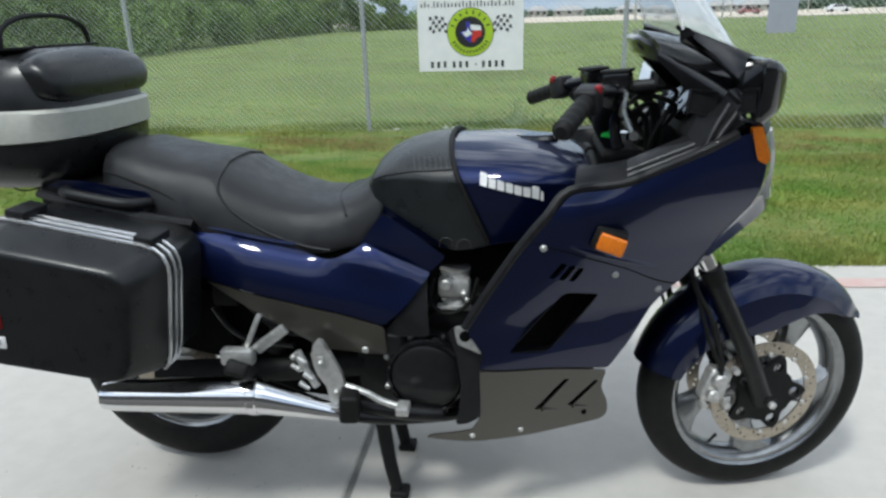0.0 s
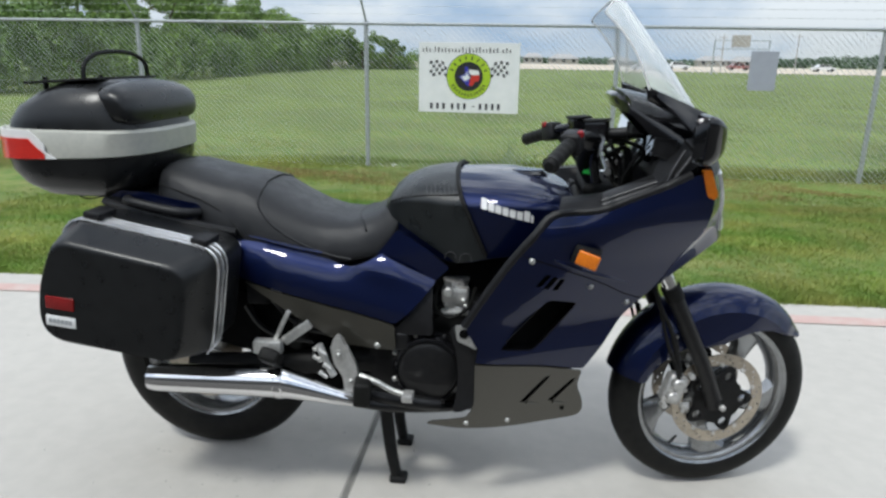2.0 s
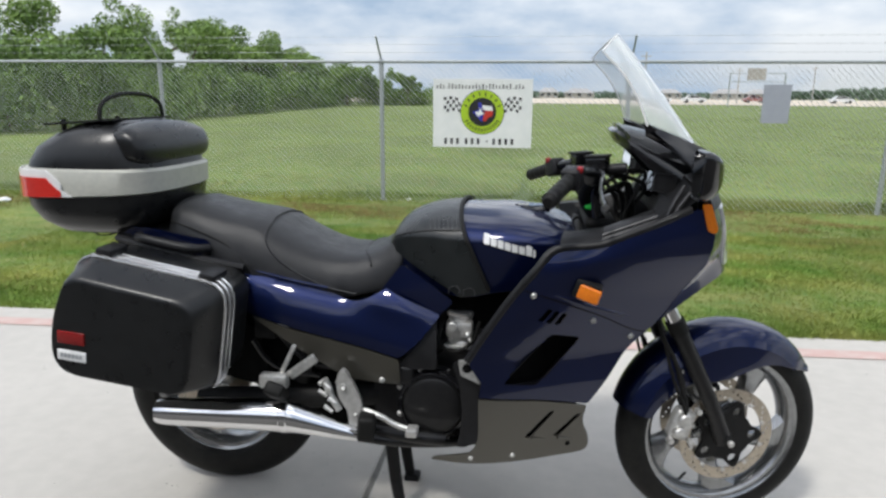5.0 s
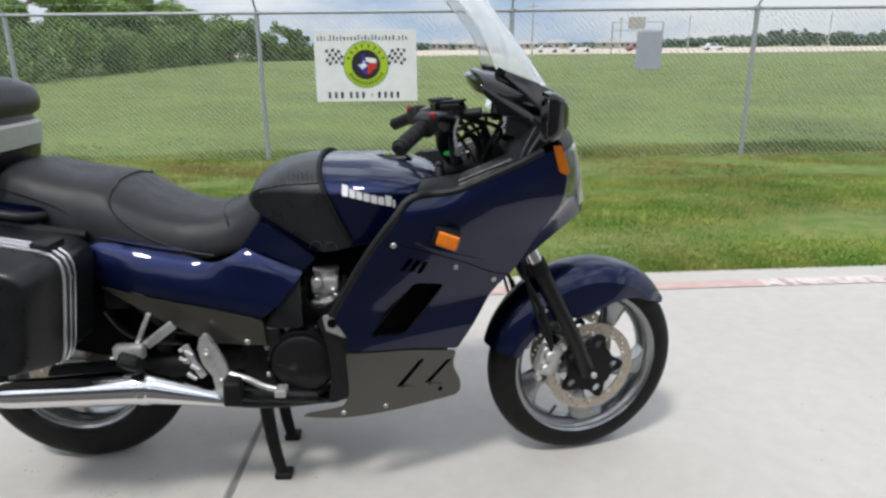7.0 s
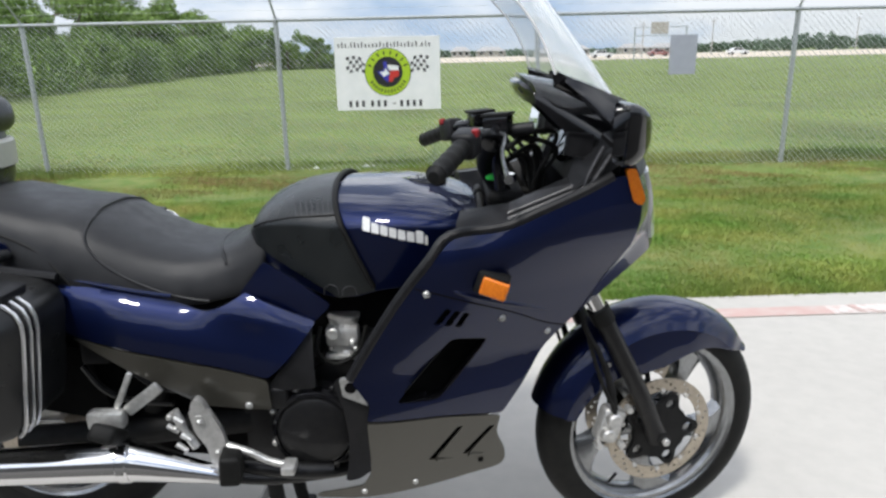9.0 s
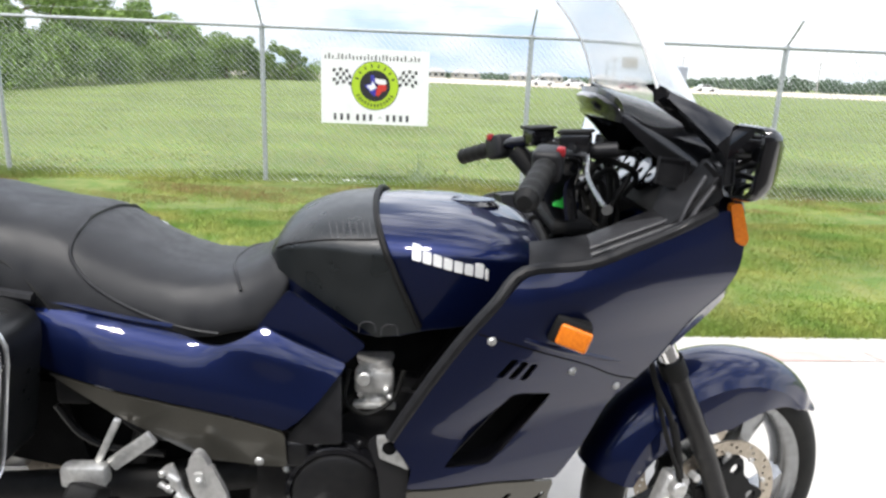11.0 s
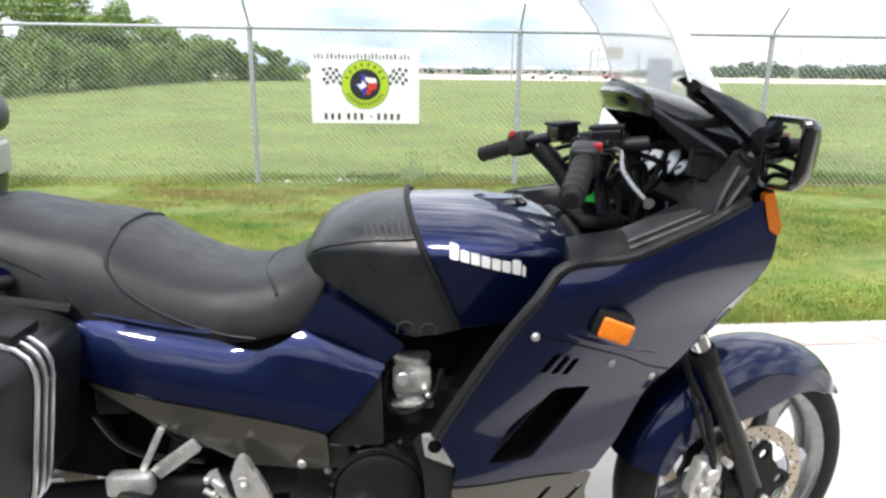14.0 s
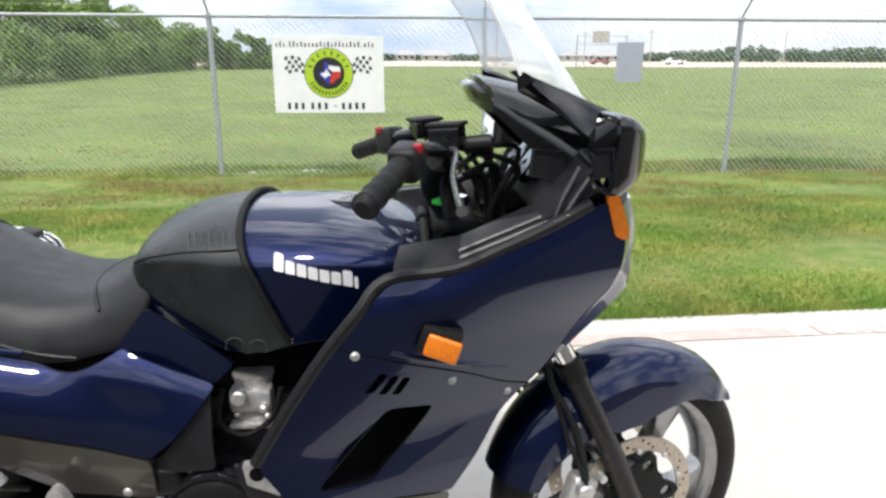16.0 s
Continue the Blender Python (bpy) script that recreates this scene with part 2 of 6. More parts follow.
def curve_pts(pts, n=6, closed=False):
    """Catmull-Rom through the points."""
    P = [Vector(p) for p in pts]
    out = []
    k = len(P)
    for i in range(k if closed else k - 1):
        if closed:
            a, b, c, d = P[i - 1], P[i], P[(i + 1) % k], P[(i + 2) % k]
        else:
            a, b, c, d = P[max(i - 1, 0)], P[i], P[i + 1], P[min(i + 2, k - 1)]
        for j in range(n):
            t = j / n
            out.append(0.5 * ((2 * b) + (c - a) * t + (2 * a - 5 * b + 4 * c - d) * t * t + (3 * b - a - 3 * c + d) * t ** 3))
    if not closed:
        out.append(P[-1])
    return out


def rounded(pts, r=0.02, n=4):
    """A closed outline with its corners rounded by r (or each by its own third number)."""
    out = []
    k = len(pts)
    for i in range(k):
        p = Vector(pts[i][:2])
        rr = pts[i][2] if len(pts[i]) > 2 else r
        a, c = Vector(pts[i - 1][:2]), Vector(pts[(i + 1) % k][:2])
        if rr <= 0:
            out.append(p)
            continue
        ra, rc = min(rr, (a - p).length * 0.48), min(rr, (c - p).length * 0.48)
        pa, pc = p + (a - p).normalized() * ra, p + (c - p).normalized() * rc
        for j in range(n + 1):
            t = j / n
            out.append(pa * (1 - t) ** 2 + p * 2 * t * (1 - t) + pc * t * t)
    return out


def loft(bm, rings, cap=True, close=True):
    R = [[bm.verts.new(p) for p in ring] for ring in rings]
    n = len(R[0])
    for a, b in zip(R, R[1:]):
        for i in range(n if close else n - 1):
            j = (i + 1) % n
            bm.faces.new((a[i], a[j], b[j], b[i]))
    if cap and close:
        bm.faces.new(R[0][::-1])
        bm.faces.new(R[-1])
    bmesh.ops.recalc_face_normals(bm, faces=bm.faces[:])
    return bm


def tube(bm, pts, r, seg=10, cap=True, smooth=0):
    P = [Vector(p) for p in pts]
    if smooth:
        P = curve_pts(P, smooth)
    n = len(P)
    rad = r if callable(r) else (lambda t: r)
    T = [(P[min(i + 1, n - 1)] - P[max(i - 1, 0)]).normalized() for i in range(n)]
    u = T[0].orthogonal().normalized()
    rings = []
    for i in range(n):
        u = (u - T[i] * u.dot(T[i])).normalized()
        v = T[i].cross(u)
        q = rad(i / (n - 1))
        rings.append([P[i] + (u * math.cos(a) + v * math.sin(a)) * q for a in [2 * math.pi * k / seg for k in range(seg)]])
    start = len(bm.faces)
    loft(bm, rings, cap)
    return bm


def lathe(bm, prof, seg=48, axis="y"):
    """Revolve (radius, along) pairs round the y axis; closed profile."""
    rings = []
    for k in range(seg):
        a = 2 * math.pi * k / seg
        rings.append([bm.verts.new((r * math.cos(a), s, r * math.sin(a))) for r, s in prof])
    n = len(prof)
    for k in range(seg):
        A, B = rings[k], rings[(k + 1) % seg]
        for i in range(n):
            j = (i + 1) % n
            bm.faces.new((A[i], A[j], B[j], B[i]))
    bmesh.ops.recalc_face_normals(bm, faces=bm.faces[:])
    return bm


def disc(bm, r, y0, y1, seg=32, bevel=0.003):
    return lathe(bm, [(0.0005, y0), (r - bevel, y0), (r, y0 + bevel), (r, y1 - bevel), (r - bevel, y1), (0.0005, y1)], seg)


def moved(bm, m):
    bmesh.ops.transform(bm, matrix=m, verts=bm.verts[:])
    return bm


from mathutils.geometry import tessellate_polygon


def sheet(outline, width, thick=0.006, step=0.03, holes=(), side=-1, inner=None):
    """A moulded panel: an outline in x and z, pushed out sideways to width(x, z), with its own thickness."""
    bm = bmesh.new()
    loops = [[Vector((p[0], p[1], 0)) for p in o] for o in (outline, *holes)]
    flat = [v for o in loops for v in o]
    vs = [bm.verts.new((v.x, 0, v.y)) for v in flat]
    for tri in tessellate_polygon(loops):
        try:
            bm.faces.new([vs[i] for i in tri])
        except ValueError:
            pass
    for axis in (0, 2):
        lo, hi = min(v.co[axis] for v in bm.verts), max(v.co[axis] for v in bm.verts)
        k = int((hi - lo) / step)
        for i in range(1, k + 1):
            c, n = [0, 0, 0], [0, 0, 0]
            c[axis], n[axis] = lo + (hi - lo) * i / (k + 1), 1
            bmesh.ops.bisect_plane(bm, geom=bm.verts[:] + bm.edges[:] + bm.faces[:], plane_co=c, plane_no=n, dist=1e-5)
    bmesh.ops.dissolve_degenerate(bm, dist=1e-5, edges=bm.edges[:])
    for f in bm.faces:
        f.normal_update()
        if f.normal.y * side < 0:
            f.normal_flip()
    top = bm.faces[:]
    r = bmesh.ops.extrude_face_region(bm, geom=top)
    back = {v for v in r["geom"] if isinstance(v, bmesh.types.BMVert)}
    for v in bm.verts:
        w = width(v.co.x, v.co.z)
        v.co.y = side * (w if v in back else w - thick)
    bmesh.ops.recalc_face_normals(bm, faces=bm.faces[:])
    return bm


def shell(bm, t):
    """Give an open skin a thickness t, inwards."""
    bmesh.ops.recalc_face_normals(bm, faces=bm.faces[:])
    for v in bm.verts:
        v.normal_update()
    r = bmesh.ops.extrude_face_region(bm, geom=bm.faces[:])
    grown = [v for v in r["geom"] if isinstance(v, bmesh.types.BMVert)]
    shift = {}
    for v in bm.verts:
        v.normal_update()
    for v in grown:
        n = Vector((0, 0, 0))
        for f in v.link_faces:
            if f in r["geom"]:
                n += f.normal
        shift[v] = n.normalized() * t if n.length else Vector((0, 0, 0))
    for v, d in shift.items():
        v.co += d
    bmesh.ops.recalc_face_normals(bm, faces=bm.faces[:])
    return bm


def mesh_of(name, verts, faces, mat, parent=None, smooth=False):
    """One mesh from arrays of triangles."""
    me = bpy.data.meshes.new(name)
    verts, faces = np.asarray(verts, np.float32), np.asarray(faces, np.int32)
    k = faces.shape[1]
    me.vertices.add(len(verts))
    me.vertices.foreach_set("co", verts.ravel())
    me.loops.add(faces.size)
    me.loops.foreach_set("vertex_index", faces.ravel())
    me.polygons.add(len(faces))
    me.polygons.foreach_set("loop_start", np.arange(0, faces.size, k, dtype=np.int32))
    me.polygons.foreach_set("loop_total", np.full(len(faces), k, dtype=np.int32))
    me.update(calc_edges=True)
    me.validate()
    me.materials.append(mat)
    ob = new(name, me)
    if parent is not None:
        ob.parent = parent
    return ob


# ---- ground ----
SLOPE = 0.045
KERB = 1.64
APRON = -0.72


def edge_y(x):
    return KERB + SLOPE * x


def ground_z(x, y):
    """The lawn falls a little from the concrete to the fence and stays level beyond."""
    d = y - edge_y(x)
    t = min(max(d / 5.2, 0), 1)
    return -0.012 - 0.165 * t * t * (3 - 2 * t)


def build_ground():
    xs = [-3000, -400, -90] + [-40 + i * 2 for i in range(15)] + [-10 + i * 0.5 for i in range(41)] + [12 + i * 3 for i in range(20)] + [120, 500, 3000]
    ds = [-0.05, 0.0, 0.03] + [0.3 * i for i in range(1, 22)] + [7.5, 9, 12, 16, 22, 30, 45, 70, 110, 200, 500, 3000]
    bm = bmesh.new()
    G = []
    for d in ds:
        row = []
        for x in xs:
            y = KERB + SLOPE * max(min(x, 60), -60) + d
            z = ground_z(x, y) + (0.012 * noise.noise((x * 0.9, y * 0.9, 0)) if 0.2 < d < 60 else 0)
            row.append(bm.verts.new((x, y, z - (0.05 if d < 0 else 0))))
        G.append(row)
    for a, b in zip(G, G[1:]):
        for i in range(len(xs) - 1):
            bm.faces.new((a[i], a[i + 1], b[i + 1], b[i]))
    tagged(part("ground", bm, TURF, None, angle=180), "mown green lawn running on into a wide grassy field", "ground", kind="structure")


def build_pavement():
    """Concrete slabs, parted by filled joints."""
    root = thing("pavement", (0, 0, 0), "pale grey broom-finished concrete slabs with filled joints", "pavement", kind="structure")
    jx = [-60, -18.3, -12.3, -6.3, -0.30, 5.7, 11.7, 17.7, 60]
    jy = [APRON, None]
    gap = 0.009
    for i in range(len(jx) - 1):
        for j in range(len(jy) - 1):
            x0, x1 = jx[i] + gap, jx[i + 1] - gap
            y0 = jy[j] + gap
            ya, yb = (jy[j + 1] - gap,) * 2 if jy[j + 1] is not None else (edge_y(x0), edge_y(x1))
            bm = bmesh.new()
            b = 0.006
            top = [(x0 + b, y0 + b), (x1 - b, y0 + b), (x1 - b, yb - b), (x0 + b, ya - b)]
            low = [(x0, y0), (x1, y0), (x1, yb), (x0, ya)]
            loft(bm, [[(x, y, -0.14) for x, y in low], [(x, y, -b) for x, y in low], [(x, y, 0) for x, y in top]])
            part("slab", bm, CONCRETE, root, angle=20)
    bm = bmesh.new()
    for x in jx[1:-1]:
        box(bm, x - gap, x + gap, APRON, edge_y(x), -0.1, -0.004)
    part("joint_filler", bm, JOINT, root)
    # unseen dark ground, added so the bike's side panels reflect something dark
    bm = bmesh.new()
    box(bm, -60, 60, -60, APRON + gap, -0.14, -0.006)
    tagged(part("driveway", bm, UNSEEN_GROUND), "unseen dark ground added beside the slabs to darken reflections", "driveway", kind="structure")
    return root


def stripe_strip(x0, x1, d0, d1, z):
    bm = bmesh.new()
    n = max(2, int((x1 - x0) / 0.5))
    A = [(bm.verts.new((x, edge_y(x) - d0, z)), bm.verts.new((x, edge_y(x) - d1, z))) for x in [x0 + (x1 - x0) * i / n for i in range(n + 1)]]
    for a, b in zip(A, A[1:]):
        bm.faces.new((a[1], b[1], b[0], a[0]))
    return bm


def build_marking():
    root = thing("kerb_marking", (0, 0, 0), "worn red painted stripe along the concrete edge with faded white lettering", "marking", kind="structure")
    part("red_stripe", stripe_strip(-14, 2.1, 0.185, 0.295, 0.0042), REDLINE, root)
    part("red_stripe", stripe_strip(4.1, 16, 0.185, 0.295, 0.0042), REDLINE, root)
    part("faded_stripe", stripe_strip(2.1, 4.1, 0.185, 0.295, 0.0042), LETTER, root)
    r = random.Random(8)
    x = 2.13
    while x < 4.0:
        w = r.uniform(0.03, 0.07)
        bm = bmesh.new()
        y0 = edge_y(x) - 0.285
        sh = r.uniform(-0.03, 0.03)
        vs = [bm.verts.new(p) for p in ((x, y0, 0.0084), (x + w, y0 + 0.002, 0.0084), (x + w + sh, y0 + 0.095, 0.0084), (x + sh, y0 + 0.093, 0.0084))]
        bm.faces.new(vs)
        part("lettering_bar", bm, LETTER if r.random() < 0.65 else REDLINE, root)
        x += w + r.uniform(0.03, 0.07)
    return root


def build_wall():
    # unseen wall added behind the camera to darken what the bike reflects
    bm = bmesh.new()
    box(bm, -40, 40, -9.5, -9.0, -0.1, 3.8)
    tagged(part("unseen_wall", bm, WALL), "plain brown unseen wall added to darken reflections", "wall", kind="structure")


def build_grit():
    """Dark crumbs of soil and stone strewn over the concrete, thickest by the rear wheel."""
    r = random.Random(21)
    V, F = [], []
    for k in range(150):
        if k < 70:
            x, y = r.gauss(-0.55, 0.3), r.gauss(-0.12, 0.16)
        else:
            x, y = r.uniform(-2.5, 3.0), r.uniform(-0.5, 1.4)
        q, a, h = r.uniform(0.0012, 0.0036), r.uniform(0, 6.28), r.uniform(0.001, 0.003)
        b = len(V)
        for j in range(4):
            w = a + j * 1.57 + r.uniform(-0.4, 0.4)
            V.append((x + q * math.cos(w) * r.uniform(0.6, 1.5), y + q * math.sin(w), 0.0002))
        V.append((x, y, h))
        F += [(b + j, b + (j + 1) % 4, b + 4) for j in range(4)]
    tagged(mesh_of("grit", V, F, JOINT), "scattered dark crumbs of grit on the concrete", "grit", kind="stuff")


build_ground()
build_grit()
build_wall()
build_pavement()
build_marking()

# ---- fence ----
FENCE_Y = 7.06
POSTS = [-14.55, -11.38, -8.21, -5.05, -1.89, 1.345, 4.48, 7.65, 10.8, 13.95, 17.1]
RAIL_Z = 1.685


def build_fence():
    root = thing("chain_link_fence", (0, FENCE_Y, -0.18), "galvanised chain-link fence with round posts and barbed wire arms", "fence")
    base = -0.18
    for x in POSTS:
        bm = bmesh.new()
        tube(bm, [(x, 0, -0.1), (x, 0, RAIL_Z - base + 0.02)], 0.03, 14)
        p = part("post", bm, GALV, root)
        bm = bmesh.new()
        tube(bm, [(x, 0, RAIL_Z - base - 0.03), (x, 0, RAIL_Z - base + 0.03)], 0.037, 14)
        part("post_cap", bm, GALV, root)
        bm = bmesh.new()
        tube(bm, [(x, 0, RAIL_Z - base + 0.02), (x, -0.30, RAIL_Z - base + 0.30)], 0.013, 8)
        part("barbed_wire_arm", bm, GALV, root)
    bm = bmesh.new()
    tube(bm, [(POSTS[0] - 3, -0.02, RAIL_Z - base), (POSTS[-1] + 3, -0.02, RAIL_Z - base)], 0.021, 12)
    part("top_rail", bm, GALV, root)
    for f in (0.33, 0.66, 0.97):
        bm = bmesh.new()
        tube(bm, [(POSTS[0] - 3, -0.30 * f, RAIL_Z - base + 0.02 + 0.28 * f), (POSTS[-1] + 3, -0.30 * f, RAIL_Z - base + 0.02 + 0.28 * f)], 0.0016, 5)
        x = POSTS[0]
        while x < POSTS[-1]:
            c = Vector((x, -0.30 * f, RAIL_Z - base + 0.02 + 0.28 * f))
            tube(bm, [c + Vector((-0.006, 0.012, 0.015)), c + Vector((0.006, -0.012, -0.015))], 0.0014, 4)
            x += 0.125
        part("barbed_wire", bm, GALV, root)
    # woven wires, each a zigzag from top to bottom
    d, r = 0.073, 0.0029
    x0, x1, top = POSTS[0], POSTS[-1], RAIL_Z - base
    rows = int(top / (d / 2))
    V, F = [], []
    k = 0
    prof = [(r, 0), (-r * 0.5, r * 0.87), (-r * 0.5, -r * 0.87)]
    x = x0
    while x < x1:
        start = len(V)
        for i in range(rows + 1):
            px = x + (d / 2 if (i % 2) else 0) + (0.001 if i % 2 else -0.001)
            py = 0.0025 if i % 2 else -0.0025
            for a, b in prof:
                V.append((px + a, py - 0.024 + b, top - i * d / 2 + a * 0.5))
        for i in range(rows):
            for q in range(3):
                a, b = start + i * 3 + q, start + i * 3 + (q + 1) % 3
                F.append((a, b, b + 3, a + 3))
        x += d / 2 * 2
        k += 1
        # the neighbouring wire runs the other way and hooks into this one
        start = len(V)
        for i in range(rows + 1):
            px = x - d + (-d / 2 if (i % 2) else 0) + d
            py = -0.0025 if i % 2 else 0.0025
            for a, b in prof:
                V.append((px + a, py - 0.024 + b, top - i * d / 2 + a * 0.5))
        for i in range(rows):
            for q in range(3):
                a, b = start + i * 3 + q, start + i * 3 + (q + 1) % 3
                F.append((a, b, b + 3, a + 3))
    w = mesh_of("wire_mesh", V, F, WIRE, root)
    w["kind"] = "stuff"


def flat_shape(pts, y, thick=0.002):
    """A thin plate from an outline in x and z, facing the camera's side."""
    bm = bmesh.new()
    loops = [[Vector((p[0], p[1], 0)) for p in pts]]
    a = [bm.verts.new((p[0], y, p[1])) for p in pts]
    b = [bm.verts.new((p[0], y + thick, p[1])) for p in pts]
    for tri in tessellate_polygon(loops):
        bm.faces.new([a[i] for i in tri])
        bm.faces.new([b[i] for i in reversed(tri)])
    n = len(pts)
    for i in range(n):
        j = (i + 1) % n
        bm.faces.new((a[i], a[j], b[j], b[i]))
    bmesh.ops.recalc_face_normals(bm, faces=bm.faces[:])
    return bm


def ring_pts(cx, cz, r, n=40, a0=0.0, a1=2 * math.pi):
    return [(cx + r * math.cos(a0 + (a1 - a0) * i / n), cz + r * math.sin(a0 + (a1 - a0) * i / n)) for i in range(n + (0 if abs(a1 - a0 - 2 * math.pi) < 1e-6 else 1))]


def build_banner():
    w, h = 1.305, 0.885
    root = thing("sign_board", (-0.53, FENCE_Y - 0.045, 1.025), "white sign with round green emblem tied to the fence", "sign")
    bm = bmesh.new()
    box(bm, -w / 2, w / 2, -0.004, 0.004, -h / 2, h / 2, 0.002, 1)
    part("board", bm, SIGNW, root)
    f = -0.0062
    # round emblem
    cz = 0.02
    for name, r, m, y in (("emblem_rim", 0.29, SIGNK, 0), ("emblem_ring", 0.282, SIGNG, -0.002), ("emblem_field", 0.185, SIGNK, -0.004)):
        part(name, flat_shape(ring_pts(0, cz, r), f + y), m, root)
    star = [(-0.13, 0.0), (-0.045, 0.03), (-0.055, 0.125), (-0.01, 0.125), (0.0, 0.05), (0.045, 0.02), (0.02, -0.06), (0.0, -0.13), (-0.035, -0.1), (-0.07, -0.06)]
    part("emblem_blue_patch", flat_shape([(x, cz + z) for x, z in star], f - 0.006), SIGNB, root)
    part("emblem_white_patch", flat_shape([(x, cz + z) for x, z in ((-0.1, 0.0), (-0.04, 0.01), (-0.03, 0.06), (-0.005, 0.01), (0.03, -0.02), (-0.01, -0.035), (-0.05, -0.06))], f - 0.008), SIGNW, root)
    part("emblem_white_band", flat_shape([(x, cz + z) for x, z in ((0.0, 0.09), (0.13, 0.075), (0.14, 0.02), (0.0, 0.02))], f - 0.006), SIGNW, root)
    part("emblem_red_patch", flat_shape([(x, cz + z) for x, z in ((0.01, 0.018), (0.14, 0.018), (0.135, -0.05), (0.08, -0.07), (0.05, -0.12), (0.01, -0.11))], f - 0.006), SIGNR, root)
    # lettering round the ring, as plain blocks
    for a0, n, sgn in ((160, 8, -1), (210, 13, 1)):
        for i in range(n):
            a = radians(a0 + sgn * i * (140 if n == 8 else 120) / (n - 1)) if n == 8 else radians(a0 + i * 120 / (n - 1))
            c, u = Vector((math.cos(a), math.sin(a))), Vector((-math.sin(a), math.cos(a)))
            q = [c * 0.21 - u * 0.008, c * 0.21 + u * 0.008, c * 0.254 + u * 0.01, c * 0.254 - u * 0.01]
            part("emblem_block", flat_shape([(p.x, cz + p.y) for p in q], f - 0.004), SIGNK, root)
    # checkered flags
    for s in (-1, 1):
        for i in range(6):
            for j in range(4):
                if (i + j) % 2:
                    continue
                x, z = 0.285 + i * 0.038, -0.02 + j * 0.04
                def wave(x, z):
                    return s * x, cz + z + 0.03 * math.sin((x - 0.27) * 16) + (x - 0.27) * (0.28 * (j + 1) / 4)
                part("flag_check", flat_shape([wave(x, z), wave(x + 0.037, z), wave(x + 0.037, z + 0.039), wave(x, z + 0.039)], f), SIGNK, root)
    # the web address along the top and the number along the bottom, as bars
    r = random.Random(4)
    x = -0.605
    for word in (3, 0, 8, 5, 6, 0, 3):
        for k in range(max(word, 1)):
            h = (0.012 if word == 0 else 0.066 if k == 0 and word > 3 else r.choice((0.045, 0.045, 0.062)))
            w = 0.012 if word == 0 else r.uniform(0.014, 0.02)
            part("lettering_bar", flat_shape([(x, 0.318), (x + w, 0.318), (x + w, 0.318 + h), (x, 0.318 + h)], f), SIGNK, root)
            x += w + (0.0165 if word == 0 else 0.0275)
    x = -0.50
    for group in (3, 3, 0, 4):
        for k in range(max(group, 1)):
            w, z0, z1 = (0.035, -0.366, -0.354) if group == 0 else (0.034, -0.400, -0.322)
            part("lettering_bar", flat_shape([(x, z0), (x + w, z0), (x + w, z1), (x, z1)], f), SIGNK, root)
            x += w + (0.022 if group == 0 else 0.046)
        x += 0.035
    # metal plate without writing, hung on the next bay
    root = thing("metal_plate", (3.11, FENCE_Y - 0.05, 1.18), "plain grey metal plate hung on the fence wire", "sign")
    bm = bmesh.new()
    box(bm, -0.165, 0.165, -0.002, 0.002, -0.235, 0.235, 0.001, 1)
    part("plate", bm, PLATE, root)
    for sx in (-0.13, 0.13):
        for sz in (-0.2, 0.2):
            bm = bmesh.new()
            tube(bm, [(sx, -0.006, sz), (sx, 0.03, sz)], 0.005, 8)
            part("tie_bolt", bm, GALV, root)


build_fence()
build_banner()


# ---- vegetation and distance ----
rng = np.random.default_rng(7)


def blades(name, mat, count, xr, dr, height, width, label, fall=1.0, lean=0.5, clumps=False):
    """Single grass blades, three corners each, over a stretch of the lawn beyond the concrete."""
    x = rng.uniform(*xr, count)
    d = dr[0] + (dr[1] - dr[0]) * rng.uniform(0, 1, count) ** fall
    y = KERB + SLOPE * x + d
    t = np.clip(d / 5.2, 0, 1)
    z = -0.02 - 0.165 * t * t * (3 - 2 * t)
    a = rng.uniform(0, 2 * np.pi, count)
    patch = 0.75 + 0.45 * np.sin(x * 1.7 + np.sin(y * 1.3) * 2) * np.sin(y * 2.1 + x * 0.6)
    h = height * rng.uniform(0.5, 1.3, count) * np.clip(patch, 0.45, 1.3)
    if clumps:
        h *= np.clip(1.4 * np.sin(x * 2.3 + 1.5 * np.sin(y * 3.1)) * np.sin(y * 3.7 + x * 0.9) + 0.15 + 0.75 * np.clip((d - 3.6) / 1.2, 0, 1), 0.02, 1)
    la, ll = rng.uniform(0, 2 * np.pi, count), rng.uniform(0, lean, count) * h
    w = width * rng.uniform(0.6, 1.3, count)
    V = np.empty((count, 3, 3))
    V[:, 0] = np.stack([x - np.cos(a) * w, y - np.sin(a) * w, z], 1)
    V[:, 1] = np.stack([x + np.cos(a) * w, y + np.sin(a) * w, z], 1)
    V[:, 2] = np.stack([x + np.cos(la) * ll, y + np.sin(la) * ll, z + h], 1)
    ob = mesh_of(name, V.reshape(-1, 3), np.arange(count * 3).reshape(-1, 3), mat)
    return tagged(ob, label, "grass", kind="stuff")


